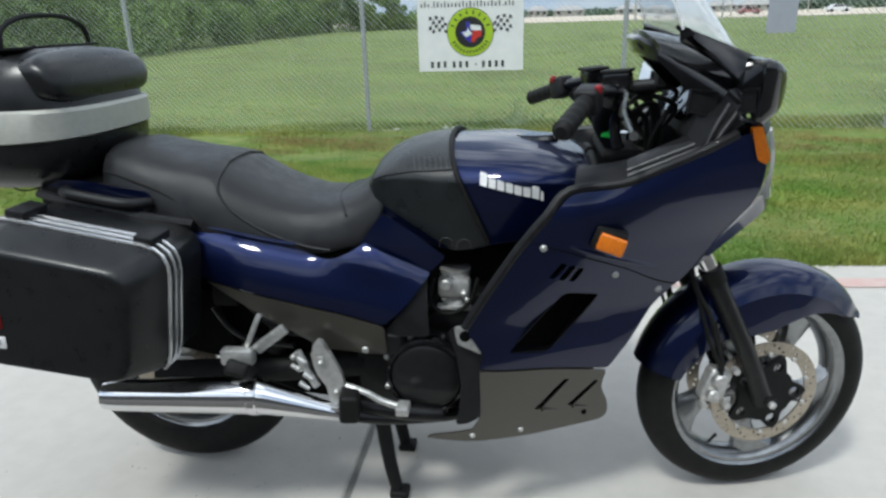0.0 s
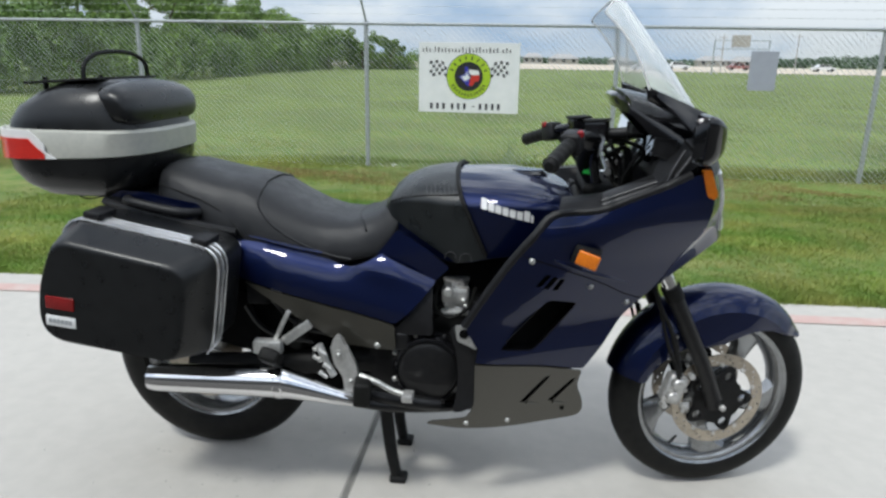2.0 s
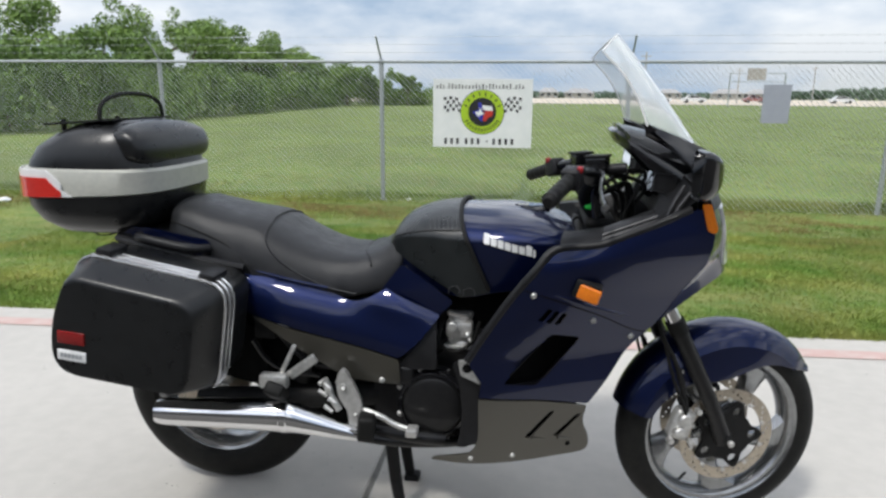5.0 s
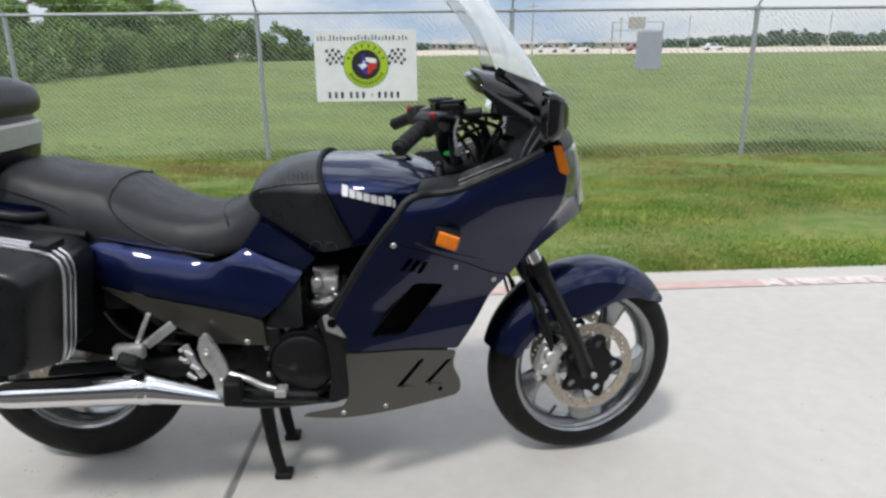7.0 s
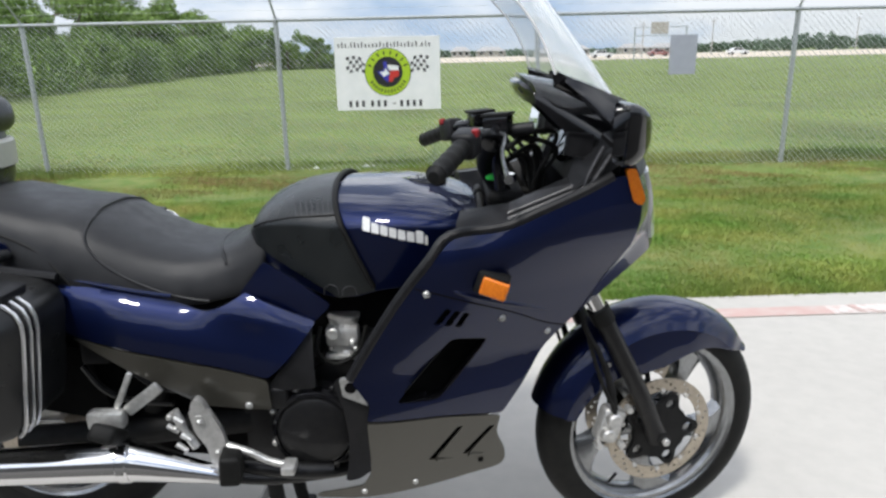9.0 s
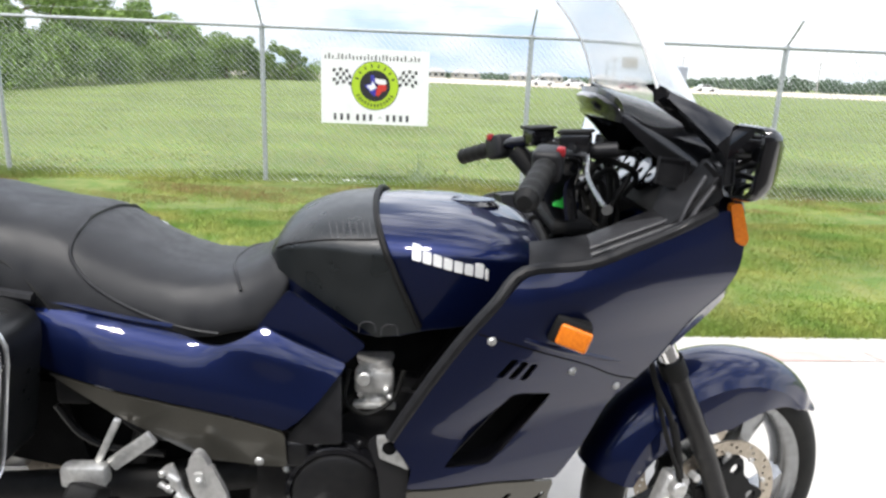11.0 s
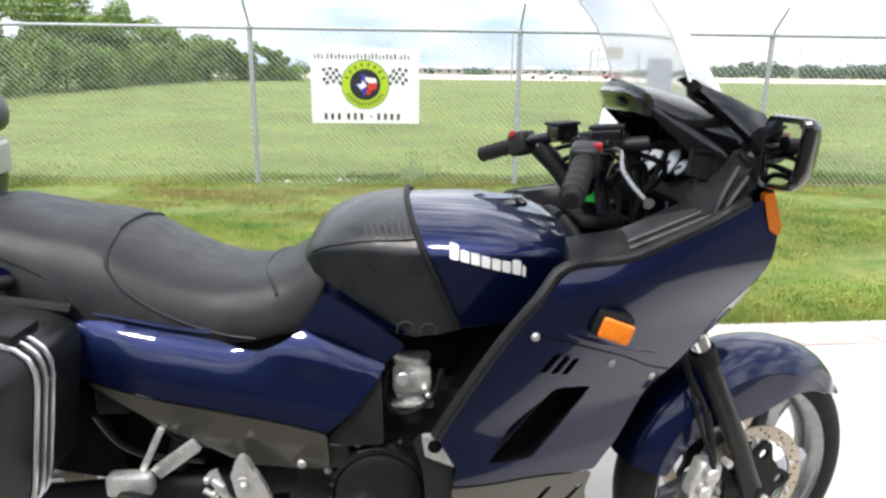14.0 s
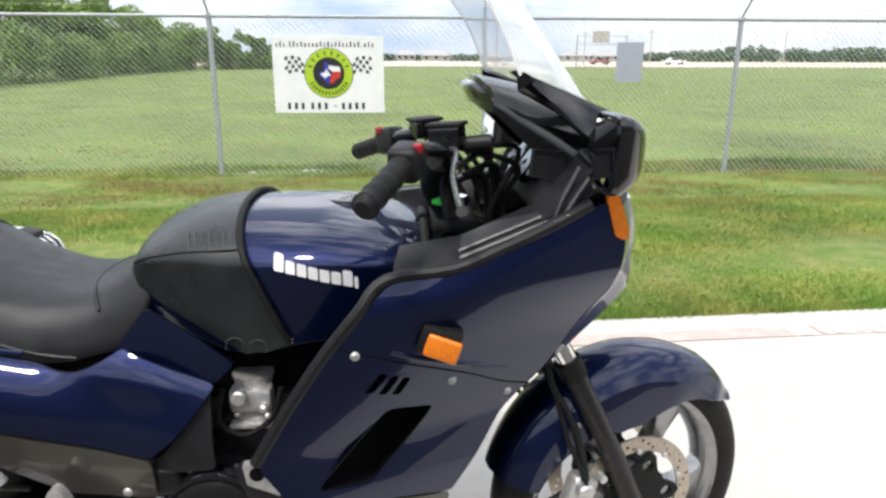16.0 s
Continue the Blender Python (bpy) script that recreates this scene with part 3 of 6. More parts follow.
def leaf_cloud(centres, radii, n, size, squash=0.8):
    """Small leaf faces thickly set round clump centres, thinning outwards."""
    centres, radii = np.asarray(centres), np.asarray(radii)
    pick = rng.choice(len(centres), n, p=radii ** 2 / np.sum(radii ** 2))
    v = rng.normal(size=(n, 3))
    v /= np.linalg.norm(v, axis=1)[:, None]
    rr = rng.uniform(0.35, 1.0, n) ** 0.6
    c = centres[pick] + v * (radii[pick] * rr)[:, None] * np.array([1, 1, squash])
    u = rng.normal(size=(n, 3))
    u /= np.linalg.norm(u, axis=1)[:, None]
    w = np.cross(u, rng.normal(size=(n, 3)))
    w /= np.linalg.norm(w, axis=1)[:, None]
    s = size * rng.uniform(0.5, 1.4, n)[:, None]
    V = np.stack([c - u * s, c + w * s * 0.55, c + u * s, c - w * s * 0.55], 1).reshape(-1, 3)
    return V, np.arange(n * 4).reshape(-1, 4)


def tree(at, height, spread, leaves=5000, seed=1, label="broad-leaved tree with a dense uneven green crown"):
    r = random.Random(seed)
    root = thing("tree", at, label, "tree", group="trees along the field's edge")
    bm = bmesh.new()
    tr = height * 0.025 + 0.03
    top = Vector((r.uniform(-0.3, 0.3), r.uniform(-0.3, 0.3), height * 0.55))
    tube(bm, [(0, 0, -0.2), (top.x * 0.3, top.y * 0.3, height * 0.25), top], lambda t: tr * (1 - 0.65 * t), 8, smooth=4)
    part("trunk", bm, BARK, root)
    C, R = [], []
    for i in range(9):
        a = r.uniform(0, 6.28)
        e = top + Vector((math.cos(a) * spread * r.uniform(0.3, 0.95), math.sin(a) * spread * r.uniform(0.3, 0.95), height * r.uniform(-0.28, 0.3)))
        s = Vector((top.x * 0.5, top.y * 0.5, height * r.uniform(0.2, 0.5)))
        bm = bmesh.new()
        tube(bm, [s, (s + e) / 2 + Vector((0, 0, 0.1 * spread)), e], lambda t: tr * 0.42 * (1 - 0.75 * t), 6, smooth=3)
        part("limb", bm, BARK, root)
        for j in range(3):
            C.append(e + Vector((r.uniform(-1, 1), r.uniform(-1, 1), r.uniform(-0.6, 0.8))) * spread * 0.33)
            R.append(spread * r.uniform(0.16, 0.36))
    V, F = leaf_cloud([tuple(c) for c in C], R, leaves, 0.06 + height * 0.007)
    mesh_of("crown", V, F, LEAF, root)
    return root


def build_plants():
    blades("lawn_grass", GRASS, 230000, (-7, 9), (0.0, 5.6), 0.03, 0.005, "short mown lawn grass, green and straw-coloured", fall=1.2, lean=1.8)
    blades("near_grass", GRASS, 260000, (-4.5, 7.0), (0.02, 3.4), 0.036, 0.0045, "dense short lawn grass beside the concrete edge", fall=1.1, lean=1.6)
    blades("dead_grass", DRY, 26000, (-5, 8), (0.3, 5.4), 0.034, 0.005, "thin straw-coloured clippings lying in the lawn", lean=1.9, clumps=True)
    blades("kerb_grass", GRASS, 12000, (-7, 9), (-0.03, 0.12), 0.05, 0.004, "ragged lawn edge hanging over the concrete")
    blades("fence_grass", MEADOW, 34000, (-10, 13), (5.2, 6.1), 0.085, 0.006, "longer uncut grass along the foot of the fence", lean=1.3)
    blades("dry_grass", DRY, 120000, (-9, 11), (2.4, 5.6), 0.04, 0.005, "brown dried mowings in front of the fence", fall=0.6, lean=1.3, clumps=True)
    blades("field_grass", MEADOW, 260000, (-22, 34), (5.4, 45), 0.032, 0.009, "pale green meadow grass behind the fence", fall=1.7, lean=2.4)
    # weeds by the fence
    for x, y, h in ((0.03, 7.3, 0.6), (0.12, 7.36, 0.34), (-0.04, 7.4, 0.28)):
        root = thing("weed", (x, y, -0.19), "tall pale green weed growing behind the fence wire", "plant", group="weeds at the fence")
        V = []
        for k in range(24):
            a, l, w = rng.uniform(0, 6.28), rng.uniform(0.02, 0.15), rng.uniform(0.005, 0.011)
            hh = h * rng.uniform(0.15, 1.0) ** 1.2
            px, py = rng.uniform(-0.05, 0.05), rng.uniform(-0.05, 0.05)
            V += [(px - w, py, 0), (px + w, py, 0), (px + l * math.cos(a), py + l * math.sin(a), hh)]
        mesh_of("leaves", V, np.arange(len(V)).reshape(-1, 3), WEED, root)
    # scraps of paper blown against the fence
    for k, (x, y, q) in enumerate(((-0.90, 7.3, 0.030), (-0.80, 7.33, 0.024), (-0.71, 7.36, 0.018), (-6.85, 6.02, 0.08), (-1.55, 7.2, 0.028))):
        r = random.Random(40 + k)
        bm = bmesh.new()
        bmesh.ops.create_icosphere(bm, subdivisions=2, radius=q)
        for v in bm.verts:
            v.co = Vector((v.co.x * 1.3, v.co.y, v.co.z * 0.45)) * r.uniform(0.72, 1.15)
        root = thing("paper_scrap", (x, y, ground_z(x, y) + q * 0.3), "crumpled white paper scrap lying in the grass", "litter", group="scraps by the fence")
        part("crumpled_sheet", bm, SIGNW, root, angle=12)
    # tree belt on the side of the field
    r = random.Random(5)
    spots = [(-19.5, 21, 3.9, 2.2), (-18.6, 25, 3.6, 2.1), (-21.5, 30, 5.3, 2.7), (-21, 36, 4.9, 2.5), (-23.5, 42, 6.3, 3.0), (-23.2, 49, 6.0, 3.0),
             (-25.0, 56, 7.2, 3.3), (-24, 63, 6.6, 3.0), (-24.5, 71, 6.7, 3.1), (-23.0, 79, 6.2, 2.8), (-19.5, 82, 4.8, 2.2), (-27, 34, 6.6, 3.2), (-29, 47, 8.2, 3.6),
             (-31, 60, 9.0, 3.8), (-31, 75, 8.8, 3.8), (-24.5, 24, 4.6, 2.6), (-16.5, 84, 3.9, 1.8), (-27.5, 27, 5.4, 2.8)]
    for i, (x, y, h, s) in enumerate(spots):
        tree((x, y, -0.2), h, s, 9000, 11 + i)
    C, R = [], []
    for i in range(150):
        t = i / 149
        C.append((-17.9 - 6.5 * t + r.uniform(-1.6, 0.4), 19 + 66 * t, r.uniform(0.2, 1.6 + 1.2 * t)))
        R.append(r.uniform(0.6, 1.2 + 0.5 * t))
    for i in range(40):
        t = i / 39
        C.append((-25 + 11.5 * t, 85 + r.uniform(-1, 1.5), r.uniform(0.2, 2.6 - 1.2 * t)))
        R.append(r.uniform(0.8, 1.5))
    V, F = leaf_cloud(C, R, 100000, 0.085, 1.0)
    tagged(mesh_of("hedge_undergrowth", V, F, LEAF), "dense dark green undergrowth beneath the trees", "shrubs", kind="stuff")
    # far woods
    C, R = [], []
    for i in range(1500):
        x = -90 + 560 * i / 1499
        hh = 1.4 + 1.6 * max(0, noise.noise((x * 0.02, 3, 0)) + 0.35) + 4.2 * smooth01(90, 170, x) * (0.85 + 0.5 * noise.noise((x * 0.05, 8, 0)))
        C.append((x, 330 + r.uniform(-8, 8), hh * r.uniform(0.1, 0.95)))
        R.append(r.uniform(1.2, 2.0))
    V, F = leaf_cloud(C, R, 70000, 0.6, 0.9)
    tagged(mesh_of("far_woods", V, F, FARLEAF), "line of distant green trees, haze put into their colour", "trees", kind="stuff")


def build_distance():
    bm = bmesh.new()
    n = 60
    A = []
    for i in range(n + 1):
        x = -60 + 560 * i / n
        y0 = 112 + 5 * noise.noise((x * 0.03, 0, 0))
        A.append((bm.verts.new((x, y0, -0.12)), bm.verts.new((x, y0 + 130, 0.1))))
    for a, b in zip(A, A[1:]):
        bm.faces.new((a[0], b[0], b[1], a[1]))
    tagged(part("bare_ground", bm, DIRT), "pale sandy bare ground beyond the field", "ground", kind="structure")
    # steel frame with a panel
    root = thing("steel_frame", (28, 92, -0.2), "open steel frame carrying a small panel paled for haze", "frame")
    for x in (-3.4, 3.4):
        bm = bmesh.new()
        tube(bm, [(x, 0, 0), (x, 0, 4.4)], 0.09, 8)
        part("upright", bm, GALV, root)
    for z in (4.35, 3.3):
        bm = bmesh.new()
        tube(bm, [(-3.4, 0, z), (3.4, 0, z)], 0.05, 8)
        part("crossbar", bm, GALV, root)
    bm = bmesh.new()
    box(bm, -1.3, 1.0, -0.05, 0.05, 3.5, 5.0, 0.02, 1)
    part("panel", bm, HOUSE, root)
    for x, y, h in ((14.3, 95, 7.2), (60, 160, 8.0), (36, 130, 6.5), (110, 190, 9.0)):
        root = thing("utility_pole", (x, y, -0.2), "wooden utility pole paled to grey for haze", "pole", group="utility poles")
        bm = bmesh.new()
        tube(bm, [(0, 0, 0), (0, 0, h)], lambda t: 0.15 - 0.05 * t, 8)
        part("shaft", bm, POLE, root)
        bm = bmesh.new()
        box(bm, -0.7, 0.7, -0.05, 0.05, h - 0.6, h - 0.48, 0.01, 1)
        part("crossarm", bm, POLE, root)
    r = random.Random(3)
    for i in range(7):
        x = -14 + i * 16 + r.uniform(-6, 6)
        root = thing("house", (x, 275 + r.uniform(-15, 15), -0.1), "distant low brick house with a hipped dark roof, paled for haze", "house", group="distant houses")
        w, d, h = r.uniform(7, 11), 7, r.uniform(1.9, 2.4)
        bm = bmesh.new()
        box(bm, -w / 2, w / 2, -d / 2, d / 2, 0, h)
        part("wall", bm, HOUSE, root)
        bm = bmesh.new()
        loft(bm, [[(-w / 2 - 0.4, -d / 2 - 0.4, h), (w / 2 + 0.4, -d / 2 - 0.4, h), (w / 2 + 0.4, d / 2 + 0.4, h), (-w / 2 - 0.4, d / 2 + 0.4, h)],
                  [(-w / 4, -0.2, h + 1.7), (w / 4, -0.2, h + 1.7), (w / 4, 0.2, h + 1.7), (-w / 4, 0.2, h + 1.7)]])
        part("roof", bm, ROOF, root)
        for k in range(3):
            bm = bmesh.new()
            cx = -w / 3 + k * w / 3
            box(bm, cx - 0.6, cx + 0.6, -d / 2 - 0.06, -d / 2 + 0.02, 0.9, 2.0)
            part("window", bm, GLASSD, root)
    cars = [((24, 140, -0.08), CARW, "white pickup parked on the bare ground"), ((31, 142, -0.08), CARW, "white saloon car parked on the bare ground"), ((45, 150, -0.08), CARR, "dark red car parked on the bare ground"),
            ((62, 150, -0.08), CARW, "white van standing on the bare ground")]
    for at, m, label in cars:
        root = thing("car", at, label, "car", group="distant parked cars")
        bm = bmesh.new()
        side = rounded([(-2.3, 0.35), (2.3, 0.35), (2.3, 0.85), (1.2, 0.95), (0.6, 1.45), (-1.0, 1.5), (-1.6, 0.98), (-2.3, 0.92)], 0.12, 3)
        loft(bm, [[(p.x, y, p.y) for p in side] for y in (-0.85, 0.85)])
        part("body", bm, m, root)
        bm = bmesh.new()
        loft(bm, [[(x, y, z) for x, z in ((-1.35, 1.0), (1.0, 1.0), (0.5, 1.38), (-0.95, 1.42))] for y in (-0.865, 0.865)])
        part("window", bm, GLASSD, root)
        for wx in (-1.45, 1.4):
            for wy in (-0.8, 0.8):
                bm = bmesh.new()
                disc(bm, 0.33, -0.1, 0.1, 20, 0.03)
                moved(bm, Matrix.Translation((wx, wy, 0.33)))
                part("wheel", bm, RUBBER, root)


build_plants()
build_distance()

# ---- motorcycle ----
BIKE = thing("motorcycle", (0, 0, 0), "dark blue sport touring motorcycle parked on its centre stand", "motorcycle")
AXLE_F, R_F, STEER = Vector((0.771, 0, 0.307)), 0.307, 14.0
AXLE_R, R_R = Vector((-0.785, 0, 0.33)), 0.329
FRONT = Matrix.Translation(AXLE_F) @ pose(0, 0, 0, 0, 0, STEER)
REAR = Matrix.Translation(AXLE_R)
BOTH = (-1, 1)
MID = -0.045


def table(pairs, t):
    """A smooth value from (at, value) pairs."""
    for (a, va), (b, vb) in zip(pairs, pairs[1:]):
        if t <= b:
            return va + (vb - va) * smooth01(a, b, t)
    return pairs[-1][1]


def bolt(parent, x, y, z, r=0.008, mat=SATIN, name="bolt", normal=(0, -1, 0)):
    bm = bmesh.new()
    lathe(bm, [(0.0004, -0.004), (r * 0.55, -0.004), (r * 0.9, -0.002), (r, 0.0), (r, 0.006), (0.0004, 0.006)], 14)
    q = Vector((0, -1, 0)).rotation_difference(Vector(normal)).to_matrix().to_4x4()
    moved(bm, Matrix.Translation((x, y, z)) @ q)
    return part(name, bm, mat, parent)


def ring_outline(r, n, cx=0.0, cz=0.0):
    return [(cx + r * math.cos(2 * math.pi * k / n), cz + r * math.sin(2 * math.pi * k / n)) for k in range(n)]


def make_wheel(name, m, R, half, rim_r, spokes, phase):
    bm = bmesh.new()
    r0 = R - half
    prof = []
    for k in range(19):
        a = radians(-112 + 224 * k / 18)
        prof.append((r0 + half * math.cos(a) * (1.0 if math.cos(a) > 0 else 1.1), half * math.sin(a)))
    prof += [(rim_r + 0.002, half * 0.74), (rim_r - 0.008, half * 0.6), (rim_r - 0.008, -half * 0.6), (rim_r + 0.002, -half * 0.74)]
    lathe(bm, prof, 72)
    tyre_bm = moved(bm, m)
    bm = bmesh.new()
    f = half * 0.76
    lathe(bm, [(rim_r + 0.006, -f), (rim_r - 0.002, -f - 0.002), (rim_r - 0.008, -f + 0.003), (rim_r - 0.010, -f * 0.9), (rim_r - 0.018, -f * 0.87), (rim_r - 0.034, -f * 0.45), (rim_r - 0.037, 0),
               (rim_r - 0.034, f * 0.45), (rim_r - 0.018, f * 0.87), (rim_r - 0.010, f * 0.9), (rim_r - 0.008, f - 0.003), (rim_r - 0.002, f + 0.002), (rim_r + 0.006, f), (rim_r - 0.01, 0)], 72)
    wheel = part(name, moved(bm, m), WHEEL, BIKE)
    part("tyre", tyre_bm, RUBBER, wheel, "black road tyre")
    for k in range(spokes):
        bm = bmesh.new()
        rings = []
        for i in range(9):
            t = i / 8
            r = 0.045 + (rim_r - 0.03 - 0.045) * t
            a = phase + 2 * math.pi * k / spokes + 0.35 * t ** 1.6
            c = Vector((math.cos(a) * r, 0, math.sin(a) * r))
            tang = Vector((-math.sin(a), 0, math.cos(a)))
            w = 0.021 + 0.046 * t ** 4 + 0.016 * (1 - t) ** 3
            h = 0.016 + 0.006 * t
            rings.append([c + tang * (w * x) + Vector((0, h * y, 0)) for x, y in ((-1, -0.5), (-0.6, -1), (0.6, -1), (1, -0.5), (1, 0.5), (0.6, 1), (-0.6, 1), (-1, 0.5))])
        loft(bm, rings)
        part("spoke", moved(bm, m), WHEEL, wheel)
    bm = bmesh.new()
    disc(bm, 0.055, -0.05, 0.05, 28, 0.008)
    part("hub", moved(bm, m), WHEEL, wheel)
    bm = bmesh.new()
    a = -2.05
    tube(bm, [(math.cos(a) * (rim_r - 0.035), 0, math.sin(a) * (rim_r - 0.035)), (math.cos(a) * (rim_r - 0.065), -0.008, math.sin(a) * (rim_r - 0.065))], 0.004, 8)
    part("valve", moved(bm, m), RUBBER, wheel)
    return wheel


def make_brake_disc(m, y, side, r_out, r_in, wheel_name="brake_disc"):
    holes = [ring_outline(r_in, 48)]
    n = 15
    for k in range(n):
        for j, rr in enumerate((0.25, 0.5, 0.75)):
            a = 2 * math.pi * (k + j * 0.28) / n
            rad = r_in + (r_out - r_in) * rr
            holes.append(ring_outline(0.0042, 6, math.cos(a) * rad, math.sin(a) * rad))
    bm = sheet(ring_outline(r_out, 72), lambda x, z: y, 0.005, 9, holes, side)
    d = part(wheel_name, moved(bm, m), DISC, BIKE, "drilled steel brake disc", 30)
    pts = []
    for k in range(60):
        a = 2 * math.pi * k / 60
        pts.append((math.cos(a) * (0.086 + 0.016 * math.cos(5 * a) + 0.006 * math.cos(10 * a)), math.sin(a) * (0.086 + 0.016 * math.cos(5 * a) + 0.006 * math.cos(10 * a))))
    slots = [ring_outline(0.014, 10, math.cos(a) * 0.076, math.sin(a) * 0.076) for a in [radians(72 * k) for k in range(5)]]
    bm = sheet(pts, lambda x, z: y + 0.008, 0.012, 9, slots, side)
    part("disc_carrier", moved(bm, m), MATT, d, "black disc carrier")
    for k in range(10):
        a = 2 * math.pi * (k + 0.5) / 10
        bm = bmesh.new()
        disc(bm, 0.006, -0.004, 0.004, 12, 0.001)
        part("rivet", moved(bm, m @ Matrix.Translation((math.cos(a) * (r_in + 0.002), side * (y + 0.004), math.sin(a) * (r_in + 0.002)))), ALU, d)
    return d


def front_end():
    make_wheel("front_wheel", FRONT, R_F, 0.051, 0.24, 5, radians(-8) - 0.35)
    for s in BOTH:
        make_brake_disc(FRONT, 0.068, s, 0.142, 0.109)
        fork = bmesh.new()
        tube(fork, [(-0.026, s * 0.104, 0.0), (-0.05, s * 0.104, 0.06), (-0.083, s * 0.104, 0.135), (-0.2, s * 0.104, 0.36)], lambda t: 0.0225 + 0.004 * (t < 0.2), 16)
        leg = part("fork_slider", moved(fork, FRONT), ENGINE, BIKE, "black painted fork slider")
        bm = bmesh.new()
        tube(bm, [(-0.195, s * 0.104, 0.35), (-0.322, s * 0.104, 0.59)], 0.0205, 16)
        part("fork_tube", moved(bm, FRONT), CHROME, leg, "chrome fork tube")
        bm = bmesh.new()
        tube(bm, [(-0.187, s * 0.104, 0.334), (-0.206, s * 0.104, 0.37)], 0.0265, 16)
        part("dust_seal", moved(bm, FRONT), RUBBER, leg)
        bm = bmesh.new()
        disc(bm, 0.017, -0.012, 0.012, 6, 0.002)
        part("axle_nut", moved(bm, FRONT @ Matrix.Translation((-0.024, s * 0.124, 0.01))), MATT, leg)
        bm = bmesh.new()
        disc(bm, 0.009, -0.016, 0.016, 14, 0.002)
        part("axle_end", moved(bm, FRONT @ Matrix.Translation((-0.024, s * 0.13, 0.01))), ALU, leg)
        # caliper behind the fork leg
        bm = bmesh.new()
        box(bm, -0.03, 0.03, -0.022, 0.022, -0.046, 0.046, 0.014, 3)
        cal = part("caliper", moved(bm, FRONT @ Matrix.Translation((-0.156, s * 0.094, 0.058)) @ pose(0, 0, 0, 0, 18, 0)), ALU, leg, "bare aluminium brake caliper")
        for dx, dz, r in ((-0.158, 0.082, 0.018), (-0.172, 0.044, 0.0165)):
            bm = bmesh.new()
            disc(bm, r, -0.012, 0.012, 20, 0.004)
            part("piston_cap", moved(bm, FRONT @ Matrix.Translation((dx, s * 0.122, dz))), ALU, cal)
        for dx, dz in ((-0.12, 0.105), (-0.135, 0.012), (-0.195, 0.02)):
            bm = bmesh.new()
            disc(bm, 0.009, -0.01, 0.012, 6, 0.001)
            part("caliper_bolt", moved(bm, FRONT @ Matrix.Translation((dx, s * 0.122, dz))), ALU, cal)
        # anti-dive body and its hose
        bm = bmesh.new()
        tube(bm, [(-0.158, s * 0.124, 0.11), (-0.172, s * 0.124, 0.175), (-0.19, s * 0.122, 0.235)], 0.0085, 12)
        part("anti_dive_valve", moved(bm, FRONT), MATT, leg)
        bm = bmesh.new()
        tube(bm, [(-0.188, s * 0.122, 0.225), (-0.208, s * 0.12, 0.27), (-0.24, s * 0.115, 0.33), (-0.26, s * 0.1, 0.42)], 0.0065, 8, smooth=5)
        part("brake_hose", moved(bm, FRONT), RUBBER, leg)
        bm = bmesh.new()
        tube(bm, [(-0.145, s * 0.115, 0.07), (-0.165, s * 0.13, 0.12), (-0.2, s * 0.125, 0.2), (-0.23, s * 0.115, 0.3)], 0.0048, 8, smooth=5)
        part("brake_hose", moved(bm, FRONT), RUBBER, leg)
    # fender
    bm = bmesh.new()
    rings = []
    for i in range(57):
        a = 35 + (164 - 35) * i / 56
        hw = table([(35, 0.03), (48, 0.058), (75, 0.074), (110, 0.078), (180, 0.076)], a)
        d = float(np.interp(a, (35, 42, 50, 60, 70, 80, 92, 108, 125, 150, 164), (0.014, 0.042, 0.062, 0.084, 0.104, 0.13, 0.15, 0.148, 0.118, 0.092, 0.078)))
        Ro = table([(35, 0.320), (60, 0.330), (100, 0.330), (150, 0.326), (180, 0.322)], a)
        ca, sa = math.cos(radians(a)), math.sin(radians(a))
        k = min(0.052, d * 0.85)
        # flat skirt up to a crease, then a rounded crown
        half = [(Ro - d, hw + 0.001), (Ro - (d + k) / 2, hw + 0.004), (Ro - k - 0.001, hw + 0.004), (Ro - k + 0.002, hw + 0.002), (Ro - k * 0.72, hw * 0.93), (Ro - k * 0.42, hw * 0.80), (Ro - k * 0.18, hw * 0.60), (Ro - k * 0.04, hw * 0.36)]
        sec = [(r, -y) for r, y in half] + [(Ro + 0.002, 0)] + [(r, y) for r, y in half[::-1]]
        rings.append([(r * ca, y, r * sa) for r, y in sec])
    loft(bm, rings, cap=False, close=False)
    shell(bm, 0.004)
    bmesh.ops.recalc_face_normals(bm, faces=bm.faces[:])
    fen = part("front_fender", moved(bm, FRONT), BLUE, BIKE, "glossy dark blue front fender", 24)
    for s in BOTH:
        for dx, dz in ((-0.16, 0.21),):
            bolt(fen, *(FRONT @ Vector((dx, s * 0.086, dz))), 0.006, SATIN, "fender_bolt", (0, s, 0))


